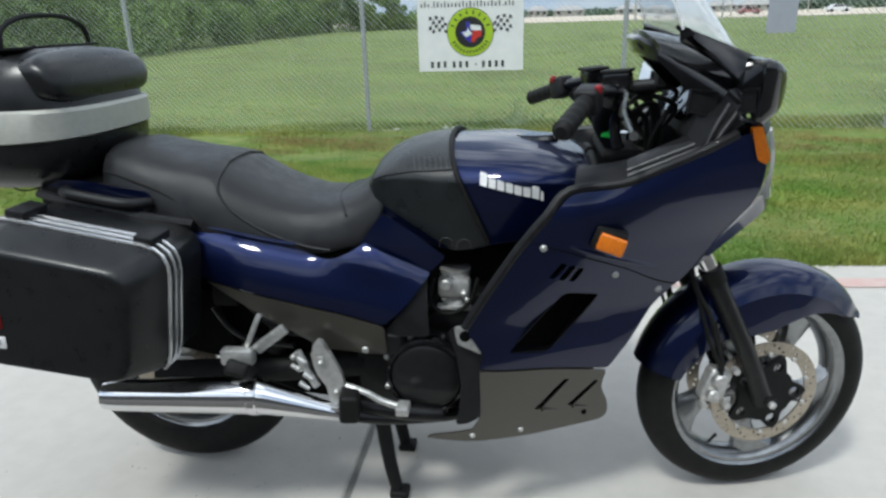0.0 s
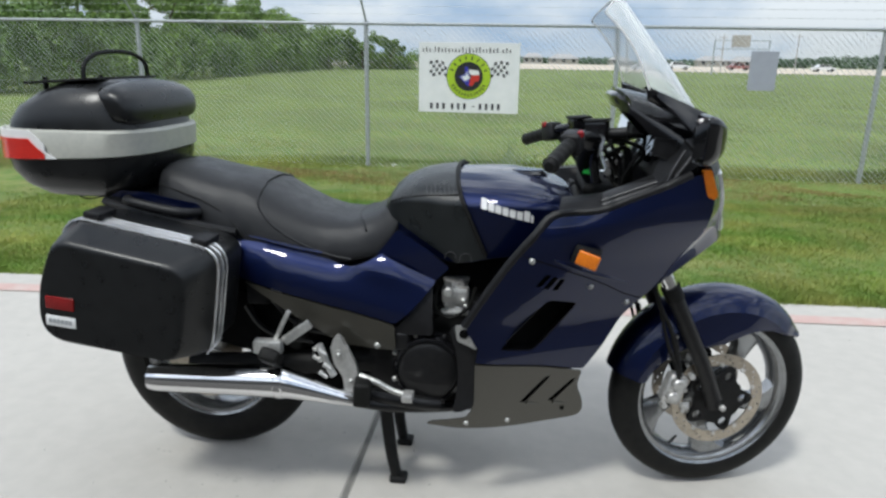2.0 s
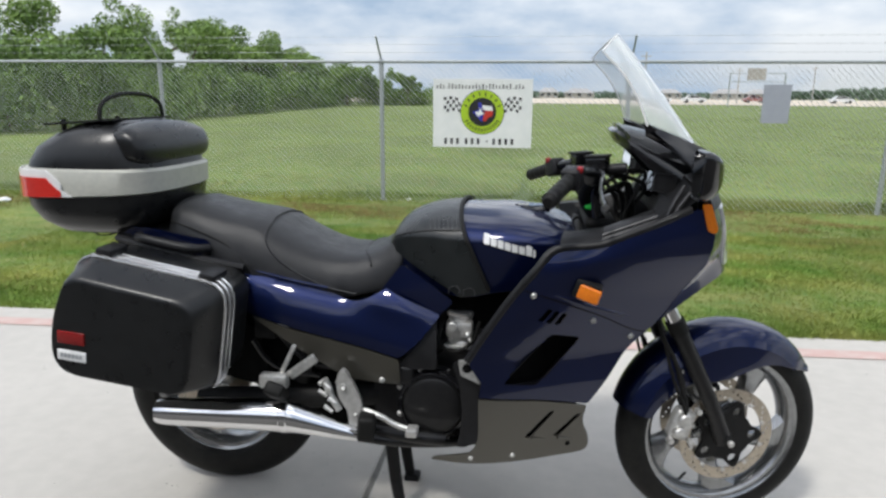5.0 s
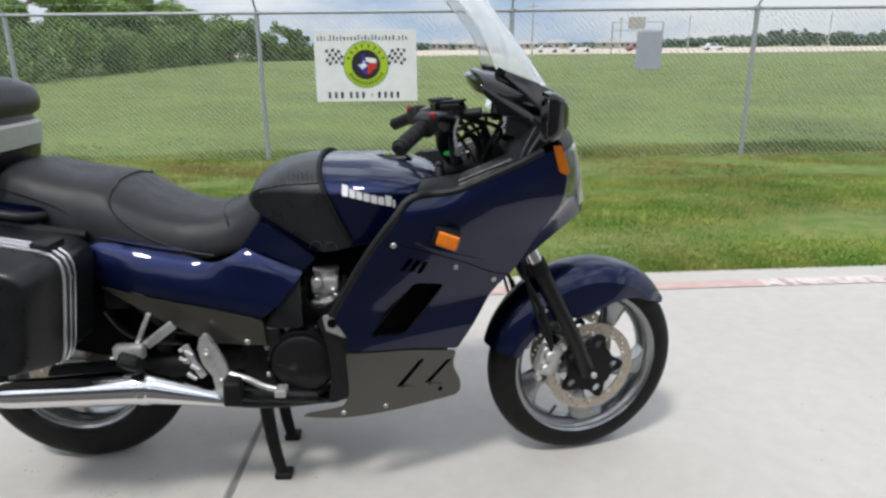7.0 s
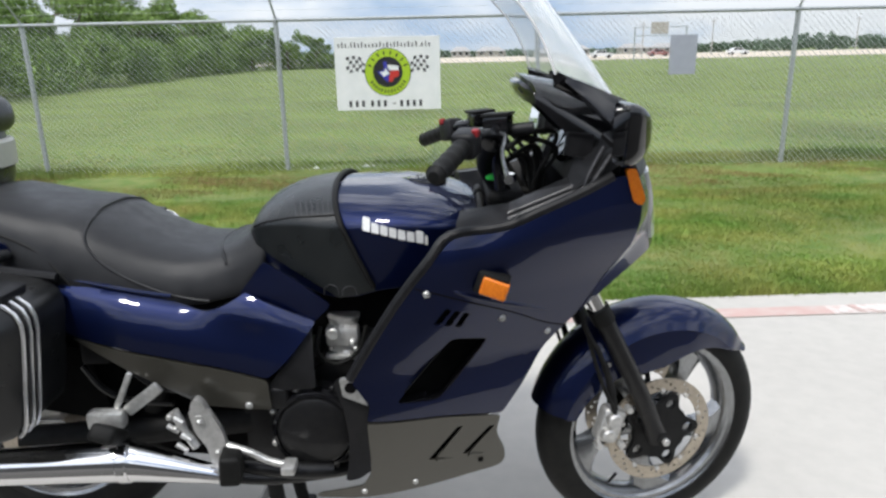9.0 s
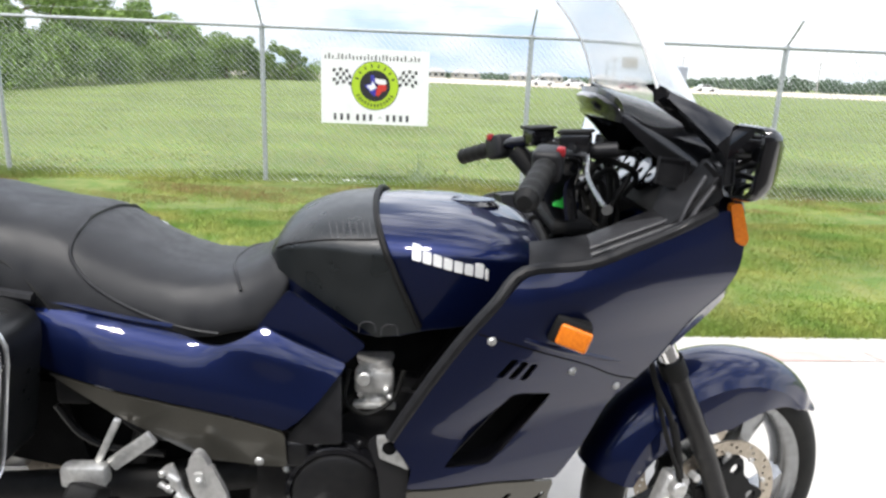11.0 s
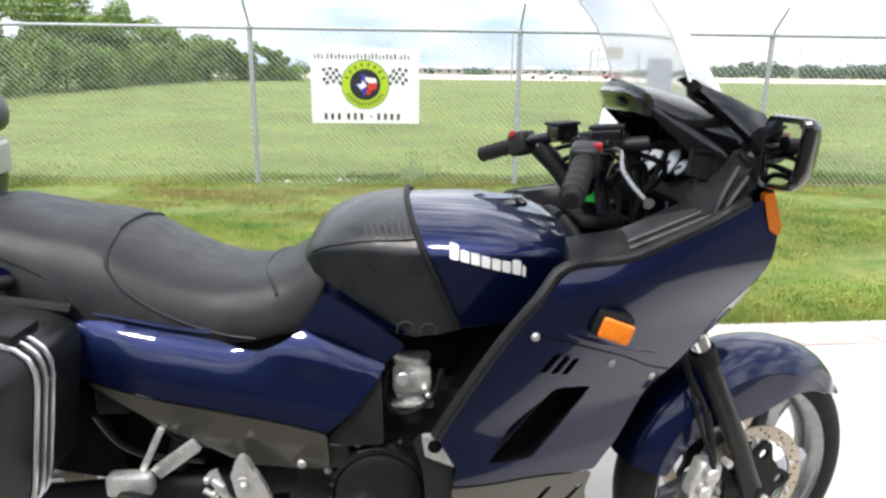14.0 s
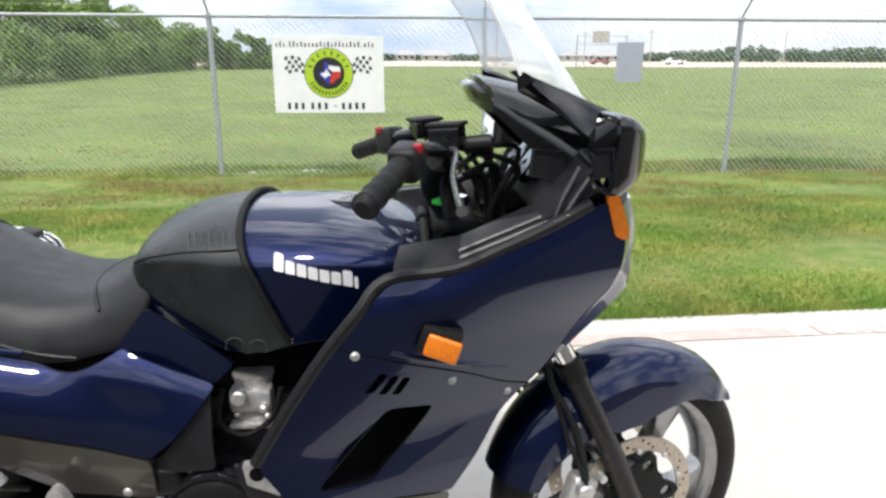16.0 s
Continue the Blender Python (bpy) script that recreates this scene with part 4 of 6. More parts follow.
def rear_end():
    make_wheel("rear_wheel", REAR, R_R, 0.075, 0.212, 5, radians(20))
    bm = sheet(ring_outline(0.125, 60), lambda x, z: 0.085, 0.006, 9, [ring_outline(0.06, 40)] + [ring_outline(0.005, 6, math.cos(2.4 * k) * (0.07 + 0.045 * (k % 5) / 5), math.sin(2.4 * k) * (0.07 + 0.045 * (k % 5) / 5)) for k in range(24)], -1)
    part("brake_disc", moved(bm, REAR), DISC, BIKE, "drilled steel brake disc")
    bm = bmesh.new()
    box(bm, -0.03, 0.06, -0.03, 0.03, -0.035, 0.045, 0.012)
    part("rear_caliper", moved(bm, REAR @ Matrix.Translation((0.02, -0.1, 0.09))), ALU, BIKE)
    for s in BOTH:
        bm = bmesh.new()
        tube(bm, [(-0.2, s * 0.13, 0.40), (-0.5, s * 0.145, 0.37), (-0.8, s * 0.14, 0.345)], lambda t: 0.038 - 0.006 * t, 14, smooth=4)
        part("swingarm", bm, MATT, BIKE)
        bm = bmesh.new()
        tube(bm, [(-0.47, s * 0.13, 0.42), (-0.40, s * 0.13, 0.66)], 0.026, 12)
        part("shock_absorber", bm, MATT, BIKE)
    # inner rear fender and battery area behind the panels
    bm = bmesh.new()
    rings = []
    for i in range(25):
        a = radians(20 + 150 * i / 24)
        r = 0.355
        rings.append([(AXLE_R.x + r * math.cos(a), y, AXLE_R.z + 0.03 + r * math.sin(a)) for y in (-0.11, -0.09, 0.09, 0.11)])
    loft(bm, rings, cap=False, close=False)
    shell(bm, 0.004)
    part("inner_fender", bm, MATT, BIKE)
    bm = bmesh.new()
    box(bm, -0.48, -0.16, -0.125, 0.125, 0.44, 0.72, 0.03)
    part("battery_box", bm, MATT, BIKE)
    for s in BOTH:
        bm = bmesh.new()
        tube(bm, [(-0.15, s * 0.15, 0.42), (-0.35, s * 0.15, 0.56), (-0.62, s * 0.16, 0.74), (-0.95, s * 0.15, 0.80)], 0.014, 10, smooth=4)
        part("frame_tube", bm, ENGINE, BIKE)
        # added near-black sheet stands for the shade behind the side cover
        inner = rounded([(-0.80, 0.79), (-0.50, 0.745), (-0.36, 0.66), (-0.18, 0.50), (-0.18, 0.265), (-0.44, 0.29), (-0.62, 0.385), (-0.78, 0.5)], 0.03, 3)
        part("inner_shade_sheet", sheet(inner, lambda x, z: 0.118, 0.01, 0.2, (), s), SHADE, BIKE)
        # pale block added in place of a bright reflection on the frame tube
        bm = bmesh.new()
        box(bm, -0.03, 0.03, -0.015, 0.015, -0.022, 0.022, 0.008)
        part("glint_block", moved(bm, Matrix.Translation((-0.525, s * 0.172, 0.60))), LENS, BIKE, "pale block standing for a reflection on the frame tube")
        for p in ([(-0.52, 0.585), (-0.47, 0.53), (-0.42, 0.50), (-0.34, 0.49)], [(-0.60, 0.56), (-0.56, 0.50), (-0.50, 0.47), (-0.40, 0.46)]):
            bm = bmesh.new()
            tube(bm, [(x, s * 0.18, z) for x, z in p], 0.007, 8, smooth=5)
            part("brake_hose", bm, ENGINE, BIKE)
        arm = rounded([(-0.66, 0.70), (-0.52, 0.68), (-0.46, 0.60), (-0.50, 0.57), (-0.56, 0.635), (-0.66, 0.655)], 0.015, 3)
        part("frame_gusset", sheet(arm, lambda x, z: 0.155, 0.012, 0.2, (), s), ENGINE, BIKE)
        # added near-black sheet stands for the shade between side case and silencer
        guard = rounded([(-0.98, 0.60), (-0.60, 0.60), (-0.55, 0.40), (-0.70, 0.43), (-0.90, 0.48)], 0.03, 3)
        part("wheel_shade_sheet", sheet(guard, lambda x, z: 0.16, 0.008, 0.2, (), s), SHADE, BIKE)
        bm = bmesh.new()
        box(bm, -0.585, -0.52, -0.02, 0.02, -0.045, 0.045, 0.01)
        part("carrier_bracket", moved(bm, Matrix.Translation((0, s * 0.19, 0.62))), MATT, BIKE)


def half_width(x, z):
    """Half the fairing's width at a place in side view."""
    k = (z - 0.75) if z > 0.6 else -0.15 + (z - 0.6) * 0.08
    u = x - k - 0.25
    sp = math.log1p(math.exp(min(u * 28, 60))) / 28
    # above a crease the skin leans inwards
    crease = 0.862 + 0.03 * smooth01(0.25, 0.5, x)
    lean = math.log1p(math.exp(min((z - crease) * 160, 60))) / 160
    w = 0.362 - (0.46 - 0.14 * smooth01(0.76, 0.95, z)) * sp - 0.40 * lean
    w -= 0.32 * max(0, 0.52 - z) ** 1.15
    return max(w, 0.09)


def nose_point(v, u, out=0.0):
    """The nose from its lower lip (v = 0) to its top (v = 1), u from one side panel to the other."""
    zs, zc = 0.69 + 0.33 * v, 0.80 + 0.22 * v
    xs = float(np.interp(zs, (0.69, 0.785, 0.86, 0.93, 0.98, 1.02), (0.545, 0.594, 0.637, 0.647, 0.640, 0.622)))
    xc = 0.748 - 0.058 * v ** 1.5
    return Vector((xs + (xc - xs) * (1 - abs(u) ** 2.2) + out - 0.003, (half_width(xs, zs) - 0.003) * u, zs + (zc - zs) * (1 - abs(u) ** 3)))


def fairing():
    upper = rounded([(0.266, 0.900, 0.02), (0.37, 0.914), (0.515, 0.968), (0.59, 1.003), (0.622, 1.006, 0.02), (0.642, 0.98), (0.650, 0.93), (0.638, 0.860, 0.03), (0.595, 0.785), (0.542, 0.684),
                     (0.472, 0.612), (0.42, 0.518), (0.374, 0.446, 0.01), (0.24, 0.482), (0.082, 0.505, 0.008), (0.09, 0.545, 0.005), (0.055, 0.600, 0.015), (0.17, 0.787)], 0.04, 4)
    duct = rounded([(0.262, 0.680), (0.340, 0.662), (0.232, 0.527), (0.143, 0.538)], 0.014, 3)
    vents = [rounded([(0.226 + 0.021 * k, 0.722 - 0.006 * k), (0.239 + 0.021 * k, 0.719 - 0.006 * k), (0.264 + 0.018 * k, 0.752 - 0.007 * k), (0.252 + 0.018 * k, 0.757 - 0.007 * k)], 0.004, 2) for k in range(3)]
    lower = rounded([(0.082, 0.499, 0.006), (0.24, 0.476), (0.372, 0.440, 0.012), (0.360, 0.388), (0.386, 0.325), (0.384, 0.272, 0.03), (0.21, 0.270), (0.03, 0.281), (-0.05, 0.291, 0.006), (-0.035, 0.301, 0.006), (0.06, 0.318, 0.01), (0.082, 0.36)], 0.03, 4)
    slashes = [rounded([(0.272 + d, 0.438 - e), (0.284 + d, 0.434 - e), (0.218 + d * 1.05, 0.352 - e * 0.4), (0.203 + d * 1.05, 0.356 - e * 0.4)], 0.005, 2) for d, e in ((0.0, 0.0), (0.074, 0.022))]
    for s in BOTH:
        up = part("side_fairing", sheet(upper, half_width, 0.006, 0.019, [duct] + vents, s), BLUE, BIKE, "glossy dark blue side fairing", 40)
        low = part("lower_fairing", sheet(lower, half_width, 0.006, 0.035, slashes, s), GUN, BIKE, "gunmetal grey lower fairing", 40)
        # recessed backs, near-black to stand for the shade in outlet, vents and slashes
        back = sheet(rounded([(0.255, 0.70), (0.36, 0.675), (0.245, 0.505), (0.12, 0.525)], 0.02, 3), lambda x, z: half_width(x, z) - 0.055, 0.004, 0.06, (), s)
        part("air_outlet", back, SHADE, up, "near-black back that shows the shade in the air outlet")
        bm = bmesh.new()
        ring_o = [(p[0], s * (half_width(p[0], p[1]) - 0.002), p[1]) for p in duct]
        ring_i = [(p[0] * 0.97 + 0.243 * 0.03, s * (half_width(p[0], p[1]) - 0.045), p[1] * 0.97 + 0.6 * 0.03) for p in duct]
        loft(bm, [ring_o, ring_i], cap=False)
        shell(bm, 0.002)
        part("outlet_lip", bm, GLOSS, up)
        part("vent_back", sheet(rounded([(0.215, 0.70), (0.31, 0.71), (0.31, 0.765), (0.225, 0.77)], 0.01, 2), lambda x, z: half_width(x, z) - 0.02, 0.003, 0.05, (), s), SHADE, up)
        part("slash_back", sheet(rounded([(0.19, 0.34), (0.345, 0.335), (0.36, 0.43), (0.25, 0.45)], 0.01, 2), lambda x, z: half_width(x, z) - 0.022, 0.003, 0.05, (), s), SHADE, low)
        for d, e in ((0.0, 0.0), (0.074, 0.012)):
            a, b = (0.222 + d, 0.352 - e), (0.268 + d, 0.338 - e)
            bm = bmesh.new()
            tube(bm, [(a[0], s * (half_width(*a) + 0.001), a[1]), (b[0], s * (half_width(*b) - 0.002), b[1])], lambda t: 0.005 * (1 - 0.7 * t), 8)
            part("slash_rib", bm, GUN, low)
        for x, z in ((0.215, 0.791), (0.368, 0.711), (0.474, 0.648)):
            w = half_width(x, z)
            bolt(up, x, s * (w + 0.001), z, 0.0078, SATIN, "fairing_bolt", (0.25, s, 0))
        for x, z in ((0.172, 0.297), (0.06, 0.300), (0.325, 0.312)):
            bolt(low, x, s * (half_width(x, z) + 0.001), z, 0.007, SATIN if x < 0.3 else SHADE, "fairing_bolt", (0.1, s, 0))
        # moulded rib below the side lamp
        for i, (za, zb) in enumerate((((0.268, 0.794), (0.468, 0.711)),)):
            bm = bmesh.new()
            n = 14
            pts = [(za[0] + (zb[0] - za[0]) * k / n, za[1] + (zb[1] - za[1]) * k / n) for k in range(n + 1)]
            tube(bm, [(x, s * (half_width(x, z) - 0.0025), z) for x, z in pts], lambda t: 0.0075 * math.sin(math.pi * (0.12 + 0.82 * t)) ** 0.6, 10)
            part("moulded_rib", bm, BLUE, up)
        bm = bmesh.new()
        pts = [(0.192, 0.803), (0.26, 0.782), (0.33, 0.752), (0.40, 0.716), (0.46, 0.678), (0.515, 0.655)]
        tube(bm, [(p.x, s * (half_width(p.x, p.y) + 0.0002), p.y) for p in curve_pts([(a, b, 0) for a, b in pts], 5)], 0.0014, 6)
        part("panel_seam", bm, SHADE, up)
        # amber side lamp on its black base
        c = Vector((0.344, 0, 0.807))
        ow = half_width(c.x, c.z)
        rot = Matrix.Translation((c.x, s * (ow + 0.005), c.z)) @ pose(0, 0, 0, 0, 18, s * 8)
        bm = bmesh.new()
        box(bm, -0.032, 0.032, -0.02, 0.02, -0.024, 0.024, 0.006)
        lamp = part("side_lamp_base", moved(bm, rot), MATT, up)
        bm = bmesh.new()
        box(bm, -0.026, 0.028, -0.014, 0.014, -0.0185, 0.0185, 0.005, 3)
        part("side_lamp_lens", moved(bm, rot @ Matrix.Translation((0.006, s * 0.012, -0.003))), AMBER, up, "amber side lamp lens")
        # amber lens by the headlamp
        bm = sheet(rounded([(0.610, 1.016), (0.632, 1.018), (0.655, 0.955), (0.648, 0.943), (0.628, 0.952)], 0.006, 2), lambda x, z: half_width(x, z) + 0.0025, 0.016, 0.04, (), s)
        part("front_lamp_lens", bm, AMBER, up, "amber turn lamp lens")
        # black edge trim on the slanting rear edge and over the top
        pts = [(0.056, 0.603), (0.11, 0.694), (0.17, 0.785), (0.225, 0.855), (0.268, 0.901), (0.37, 0.916), (0.44, 0.942), (0.515, 0.970), (0.588, 1.001)]
        bm = bmesh.new()
        tube(bm, [(x - 0.004, s * (half_width(x, z) - 0.006), z + 0.003) for x, z in pts], 0.0105, 10, smooth=4)
        part("edge_trim", bm, PLASTIC, up, "black rubber edge trim")
    # nose between the two sides, with the headlamp
    bm = bmesh.new()
    loft(bm, [[nose_point(v / 12, j / 12 - 1) for j in range(25)] for v in range(13)], cap=False, close=False)
    shell(bm, 0.005)
    part("nose_fairing", bm, BLUE, BIKE, "glossy dark blue nose fairing", 50)
    bm = bmesh.new()
    loft(bm, [[nose_point(0.14 + 0.74 * v / 6, (0.42 + 0.22 * v / 6) * (j / 10 - 1), 0.003) for j in range(21)] for v in range(7)], cap=False, close=False)
    shell(bm, 0.008)
    part("headlamp_lens", bm, LENS, BIKE, "wide clear headlamp lens", 50)
    bm = bmesh.new()
    loft(bm, [[nose_point(v, 0.98 * (j / 10 - 1), 0.003) + Vector((-1.1 * up, 0, up)) for j in range(21)] for v, up in ((0.93, 0), (1, 0), (1, 0.035), (1, 0.06))], cap=False, close=False)
    shell(bm, 0.008)
    part("nose_trim", bm, PLASTIC, BIKE, "", 50)
    # filler block in shade colour in place of radiator and ducts inside the fairing
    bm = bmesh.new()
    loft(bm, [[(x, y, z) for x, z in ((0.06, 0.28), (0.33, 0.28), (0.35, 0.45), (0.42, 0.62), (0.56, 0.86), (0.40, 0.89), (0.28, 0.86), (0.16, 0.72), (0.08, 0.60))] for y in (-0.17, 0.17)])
    part("fairing_shade_filler", bm, SHADE, BIKE)


def ws_point(s, t):
    b = Vector((0.640 - 0.170 * s * s, MID + 0.218 * s, 1.125 + 0.075 * s * s))
    e = Vector((0.408 - 0.050 * s * s, MID + 0.175 * s, 1.428 - 0.052 * abs(s) ** 2.6))
    p = b.lerp(e, t)
    bow = 0.035 * math.sin(math.pi * t)
    return p + Vector((bow * 0.8, 0, bow * 0.6)) * (0.15 + 0.30 * s * s)


def cockpit():
    bm = bmesh.new()
    loft(bm, [[ws_point(-1 + 2 * j / 24, i / 12) for j in range(25)] for i in range(13)], cap=False, close=False)
    shell(bm, 0.003)
    ws = part("windshield", bm, CLEAR, BIKE, "clear acrylic windshield", 60)
    ws.visible_shadow = False
    # white tube paints the bright glint along the windshield's clear rim
    bm = bmesh.new()
    rim = [ws_point(-1, i / 10) for i in range(10)] + [ws_point(-1 + 2 * j / 20, 1) for j in range(21)] + [ws_point(1, 1 - i / 10) for i in range(1, 11)]
    tube(bm, rim, 0.002, 6)
    part("edge_glint", bm, WHITE, ws)
    # black garnish along the foot of the windshield
    bm = bmesh.new()
    rings = []
    for j in range(25):
        s = -1 + 2 * j / 24
        a, b = ws_point(s, -0.13 + 0.05 * s * s), ws_point(s, 0.055 - 0.045 * s * s)
        n = Vector((0.75, 0.25 * s, 0.5)).normalized()
        rings.append([a - n * 0.012, a + n * 0.010, (a + b) / 2 + n * 0.014, b + n * 0.006, b - n * 0.006])
    loft(bm, rings)
    g = part("windshield_garnish", bm, GLOSS, BIKE, "glossy black windshield garnish", 50)
    for s in (-0.52, 0.52):
        p = ws_point(s, 0.02) + Vector((0.008, 0.003 * s, 0.005))
        bolt(g, *p, 0.006, CHROME, "garnish_screw", (0.7, 0.4 * s, 0.5))
    # instrument cowl that overhangs the dials: a beak whose sides rise towards the rider
    bm = bmesh.new()
    rings = []
    for k in range(15):
        u = k / 14
        hw, top, side, mid = 0.152 + 0.045 * u, 1.188 - 0.048 * u ** 1.2, 1.136 - 0.156 * u, -0.018 - 0.02 * u
        ring = []
        for j in range(29):
            a = math.pi * j / 28
            c = math.cos(a)
            y = mid - hw * math.copysign(abs(c) ** 0.7, c)
            z = side + (top - side) * math.sin(a) ** 0.7
            ring.append((0.418 + 0.194 * u + 0.03 * (1 - u) * abs(c) ** 3, y, z))
        rings.append(ring)
    loft(bm, rings, cap=False, close=False)
    shell(bm, 0.010)
    cowl = part("instrument_cowl", bm, GLOSS, BIKE, "glossy black instrument cowl", 50)
    bm = bmesh.new()
    heart = Vector((0.418, -0.018, 1.160))
    loft(bm, [[Vector(p) + (heart - Vector(p)) * k + Vector((dx, 0, 0)) for p in rings[0]] for k, dx in ((0.0, 0.012), (0.02, -0.002), (0.12, -0.010), (0.3, -0.014), (0.7, -0.012))])
    part("cowl_lip", bm, GLOSS, cowl)
    bm = bmesh.new()
    box(bm, 0.592, 0.604, MID - 0.19, MID + 0.19, 0.93, 1.10, 0.004)
    part("dash_bulkhead", bm, MATT, BIKE)
    # cheek panels from the windshield's foot down to the mirrors
    for s in BOTH:
        def side(p):
            return (p[0], MID + s * (MID - p[1]), p[2]) if s > 0 else p
        outer = [(0.462, -0.258, 1.208), (0.54, -0.262, 1.178), (0.612, -0.25, 1.148), (0.618, -0.286, 1.10), (0.602, -0.298, 1.072), (0.574, -0.287, 1.110), (0.52, -0.263, 1.162)]
        inner = [(x - 0.004, y + 0.022, z - 0.004) for x, y, z in outer]
        edge = [(x, y - 0.004, z) for x, y, z in [tuple(Vector(p).lerp(Vector((0.562, -0.275, 1.12)), 0.16)) for p in outer]]
        bm = bmesh.new()
        loft(bm, [[side(p) for p in ring] for ring in (inner, outer, edge)])
        part("windshield_cheek", bm, GLOSS, BIKE, "glossy black cheek panel", 40)
    # dials
    dash = Matrix.Translation((0.528, MID, 1.036)) @ pose(0, 0, 0, 0, -58, 0)
    bm = bmesh.new()
    box(bm, -0.062, 0.055, -0.16, 0.16, -0.05, -0.004, 0.02)
    cl = part("instrument_panel", moved(bm, dash), MATT, BIKE)
    for y, r in ((-0.045, 0.036), (0.04, 0.036), (-0.105, 0.02), (0.10, 0.02)):
        for nm, mat, rr, z0, z1 in (("dial_bezel", GLOSS, r, -0.004, 0.014), ("dial_face", DIAL, r * 0.86, 0.008, 0.0155), ("dial_scale", SHADE, r * 0.22, 0.012, 0.0165)):
            bm = bmesh.new()
            disc(bm, rr, z0, z1, 28, 0.002)
            part(nm, moved(bm, dash @ Matrix.Translation((0, y, 0)) @ pose(0, 0, 0, 90, 0, 0)), mat, cl)
        bm = bmesh.new()
        box(bm, -r * 0.1, r * 0.7, -0.0025, 0.0025, 0.0168, 0.018)
        part("dial_needle", moved(bm, dash @ Matrix.Translation((0, y, 0)) @ pose(0, 0, 0, 0, 0, 130)), SHADE, cl)
    # inner side trays with lids
    for s in BOTH:
        A = [(0.270, 0.335, 0.895), (0.37, 0.324, 0.908), (0.44, 0.310, 0.934), (0.515, 0.294, 0.962), (0.58, 0.280, 0.992)]
        rings = []
        bm = bmesh.new()
        for i, (x, w, z) in enumerate(A):
            t = i / 4
            rings.append([(x, s * (w - 0.004), z - 0.012), (x + 0.002, s * (w - 0.004), z + 0.004), (x + 0.006, s * (w - 0.03), z + 0.026), (x + 0.014, s * (w - 0.10), z + 0.034),
                          (x + 0.022, s * (w - 0.13), z - 0.01), (x + 0.022, s * (w - 0.13), z - 0.06)])
        loft(bm, rings)
        tray = part("inner_panel", bm, PLASTIC, BIKE, "textured black inner fairing panel", 40)
        bm = bmesh.new()
        rings = []
        for i in range(5):
            t = i / 4
            x, w, z = 0.375 + 0.155 * t, 0.323 - 0.03 * t, 0.912 + 0.054 * t
            rings.append([(x, s * (w - 0.012), z - 0.004), (x + 0.001, s * (w - 0.012), z + 0.012), (x + 0.006, s * (w - 0.04), z + 0.028), (x + 0.012, s * (w - 0.095), z + 0.032), (x + 0.012, s * (w - 0.095), z - 0.004)])
        loft(bm, rings)
        part("glovebox_lid", bm, SHEEN, tray, "ribbed black glovebox lid", 30)
        bm = bmesh.new()
        for k in range(2):
            tube(bm, [(0.377, s * (0.309 - 0.014 * k), 0.927 + 0.008 * k), (0.53, s * (0.28 - 0.014 * k), 0.981 + 0.008 * k)], 0.004, 6)
        part("lid_rib", bm, SHEEN, tray)
        # upright inner panel beside the dials
        bm = bmesh.new()
        loft(bm, [[(0.505, s * 0.285, 0.975), (0.555, s * 0.28, 1.01), (0.60, s * 0.268, 1.075), (0.57, s * 0.21, 1.085), (0.525, s * 0.195, 1.03), (0.50, s * 0.19, 0.96)],
                  [(0.53, s * 0.285, 0.975), (0.60, s * 0.272, 1.025), (0.63, s * 0.25, 1.07), (0.61, s * 0.19, 1.10), (0.57, s * 0.175, 1.02), (0.54, s * 0.18, 0.95)]])
        dp = part("dash_panel", bm, PLASTIC, BIKE, "textured black dash panel", 30)
        for a, b in (((0.567, 0.272, 1.061), (0.521, 0.284, 0.963)), ((0.58, 0.281, 1.046), (0.528, 0.291, 0.958))):
            bm = bmesh.new()
            tube(bm, [(a[0], s * a[1], a[2]), ((a[0] + b[0]) / 2 - 0.003, s * (a[1] + b[1]) / 2, (a[2] + b[2]) / 2), (b[0], s * b[1], b[2])], 0.0042, 8, smooth=3)
            part("panel_ridge", bm, SHEEN, dp)
        pocket = [(0.500, 1.086), (0.552, 1.080), (0.551, 1.026), (0.496, 1.040)]
        bm = bmesh.new()
        loft(bm, [[(x, s * 0.222, z) for x, z in pocket], [(x + 0.004, s * 0.226, z) for x, z in pocket], [(x * 0.86 + 0.0735, s * 0.226, z * 0.86 + 0.148) for x, z in pocket], [(x * 0.8 + 0.115, s * 0.20, z * 0.8 + 0.211) for x, z in pocket]])
        part("dash_pocket", bm, PLASTIC, dp, "open black storage pocket", 30)
    # mirrors in their pods
    for s in BOTH:
        c = Vector((0.0, -0.388 if s < 0 else 0.312, 1.096 if s < 0 else 1.082))
        rings = []
        for x, k, sh in ((0.592, 0.93, 0), (0.588, 1.0, 0), (0.594, 1.04, 0.0), (0.604, 1.02, 0.002), (0.618, 0.9, 0.006), (0.632, 0.68, 0.012), (0.641, 0.4, 0.016), (0.644, 0.15, 0.018)):
            o = rounded([(-0.058, -0.058, 0.02), (0.044, -0.05, 0.03), (0.06, 0.056, 0.02), (-0.055, 0.056, 0.02)], 0.02, 4)
            rings.append([(x - (0.08 if s > 0 else 0.018), c.y + s * p.x * k - s * sh, c.z + p.y * k) for p in o])
        turn = Matrix.Translation((0.51, c.y, c.z)) @ pose(0, 0, 0, 0, 17, 14) @ Matrix.Translation((-0.51, -c.y, -c.z)) if s > 0 else Matrix.Identity(4)
        bm = bmesh.new()
        loft(bm, rings)
        moved(bm, turn)
        pod = part("mirror_housing", bm, GLOSS, BIKE, "black mirror housing")
        bm = bmesh.new()
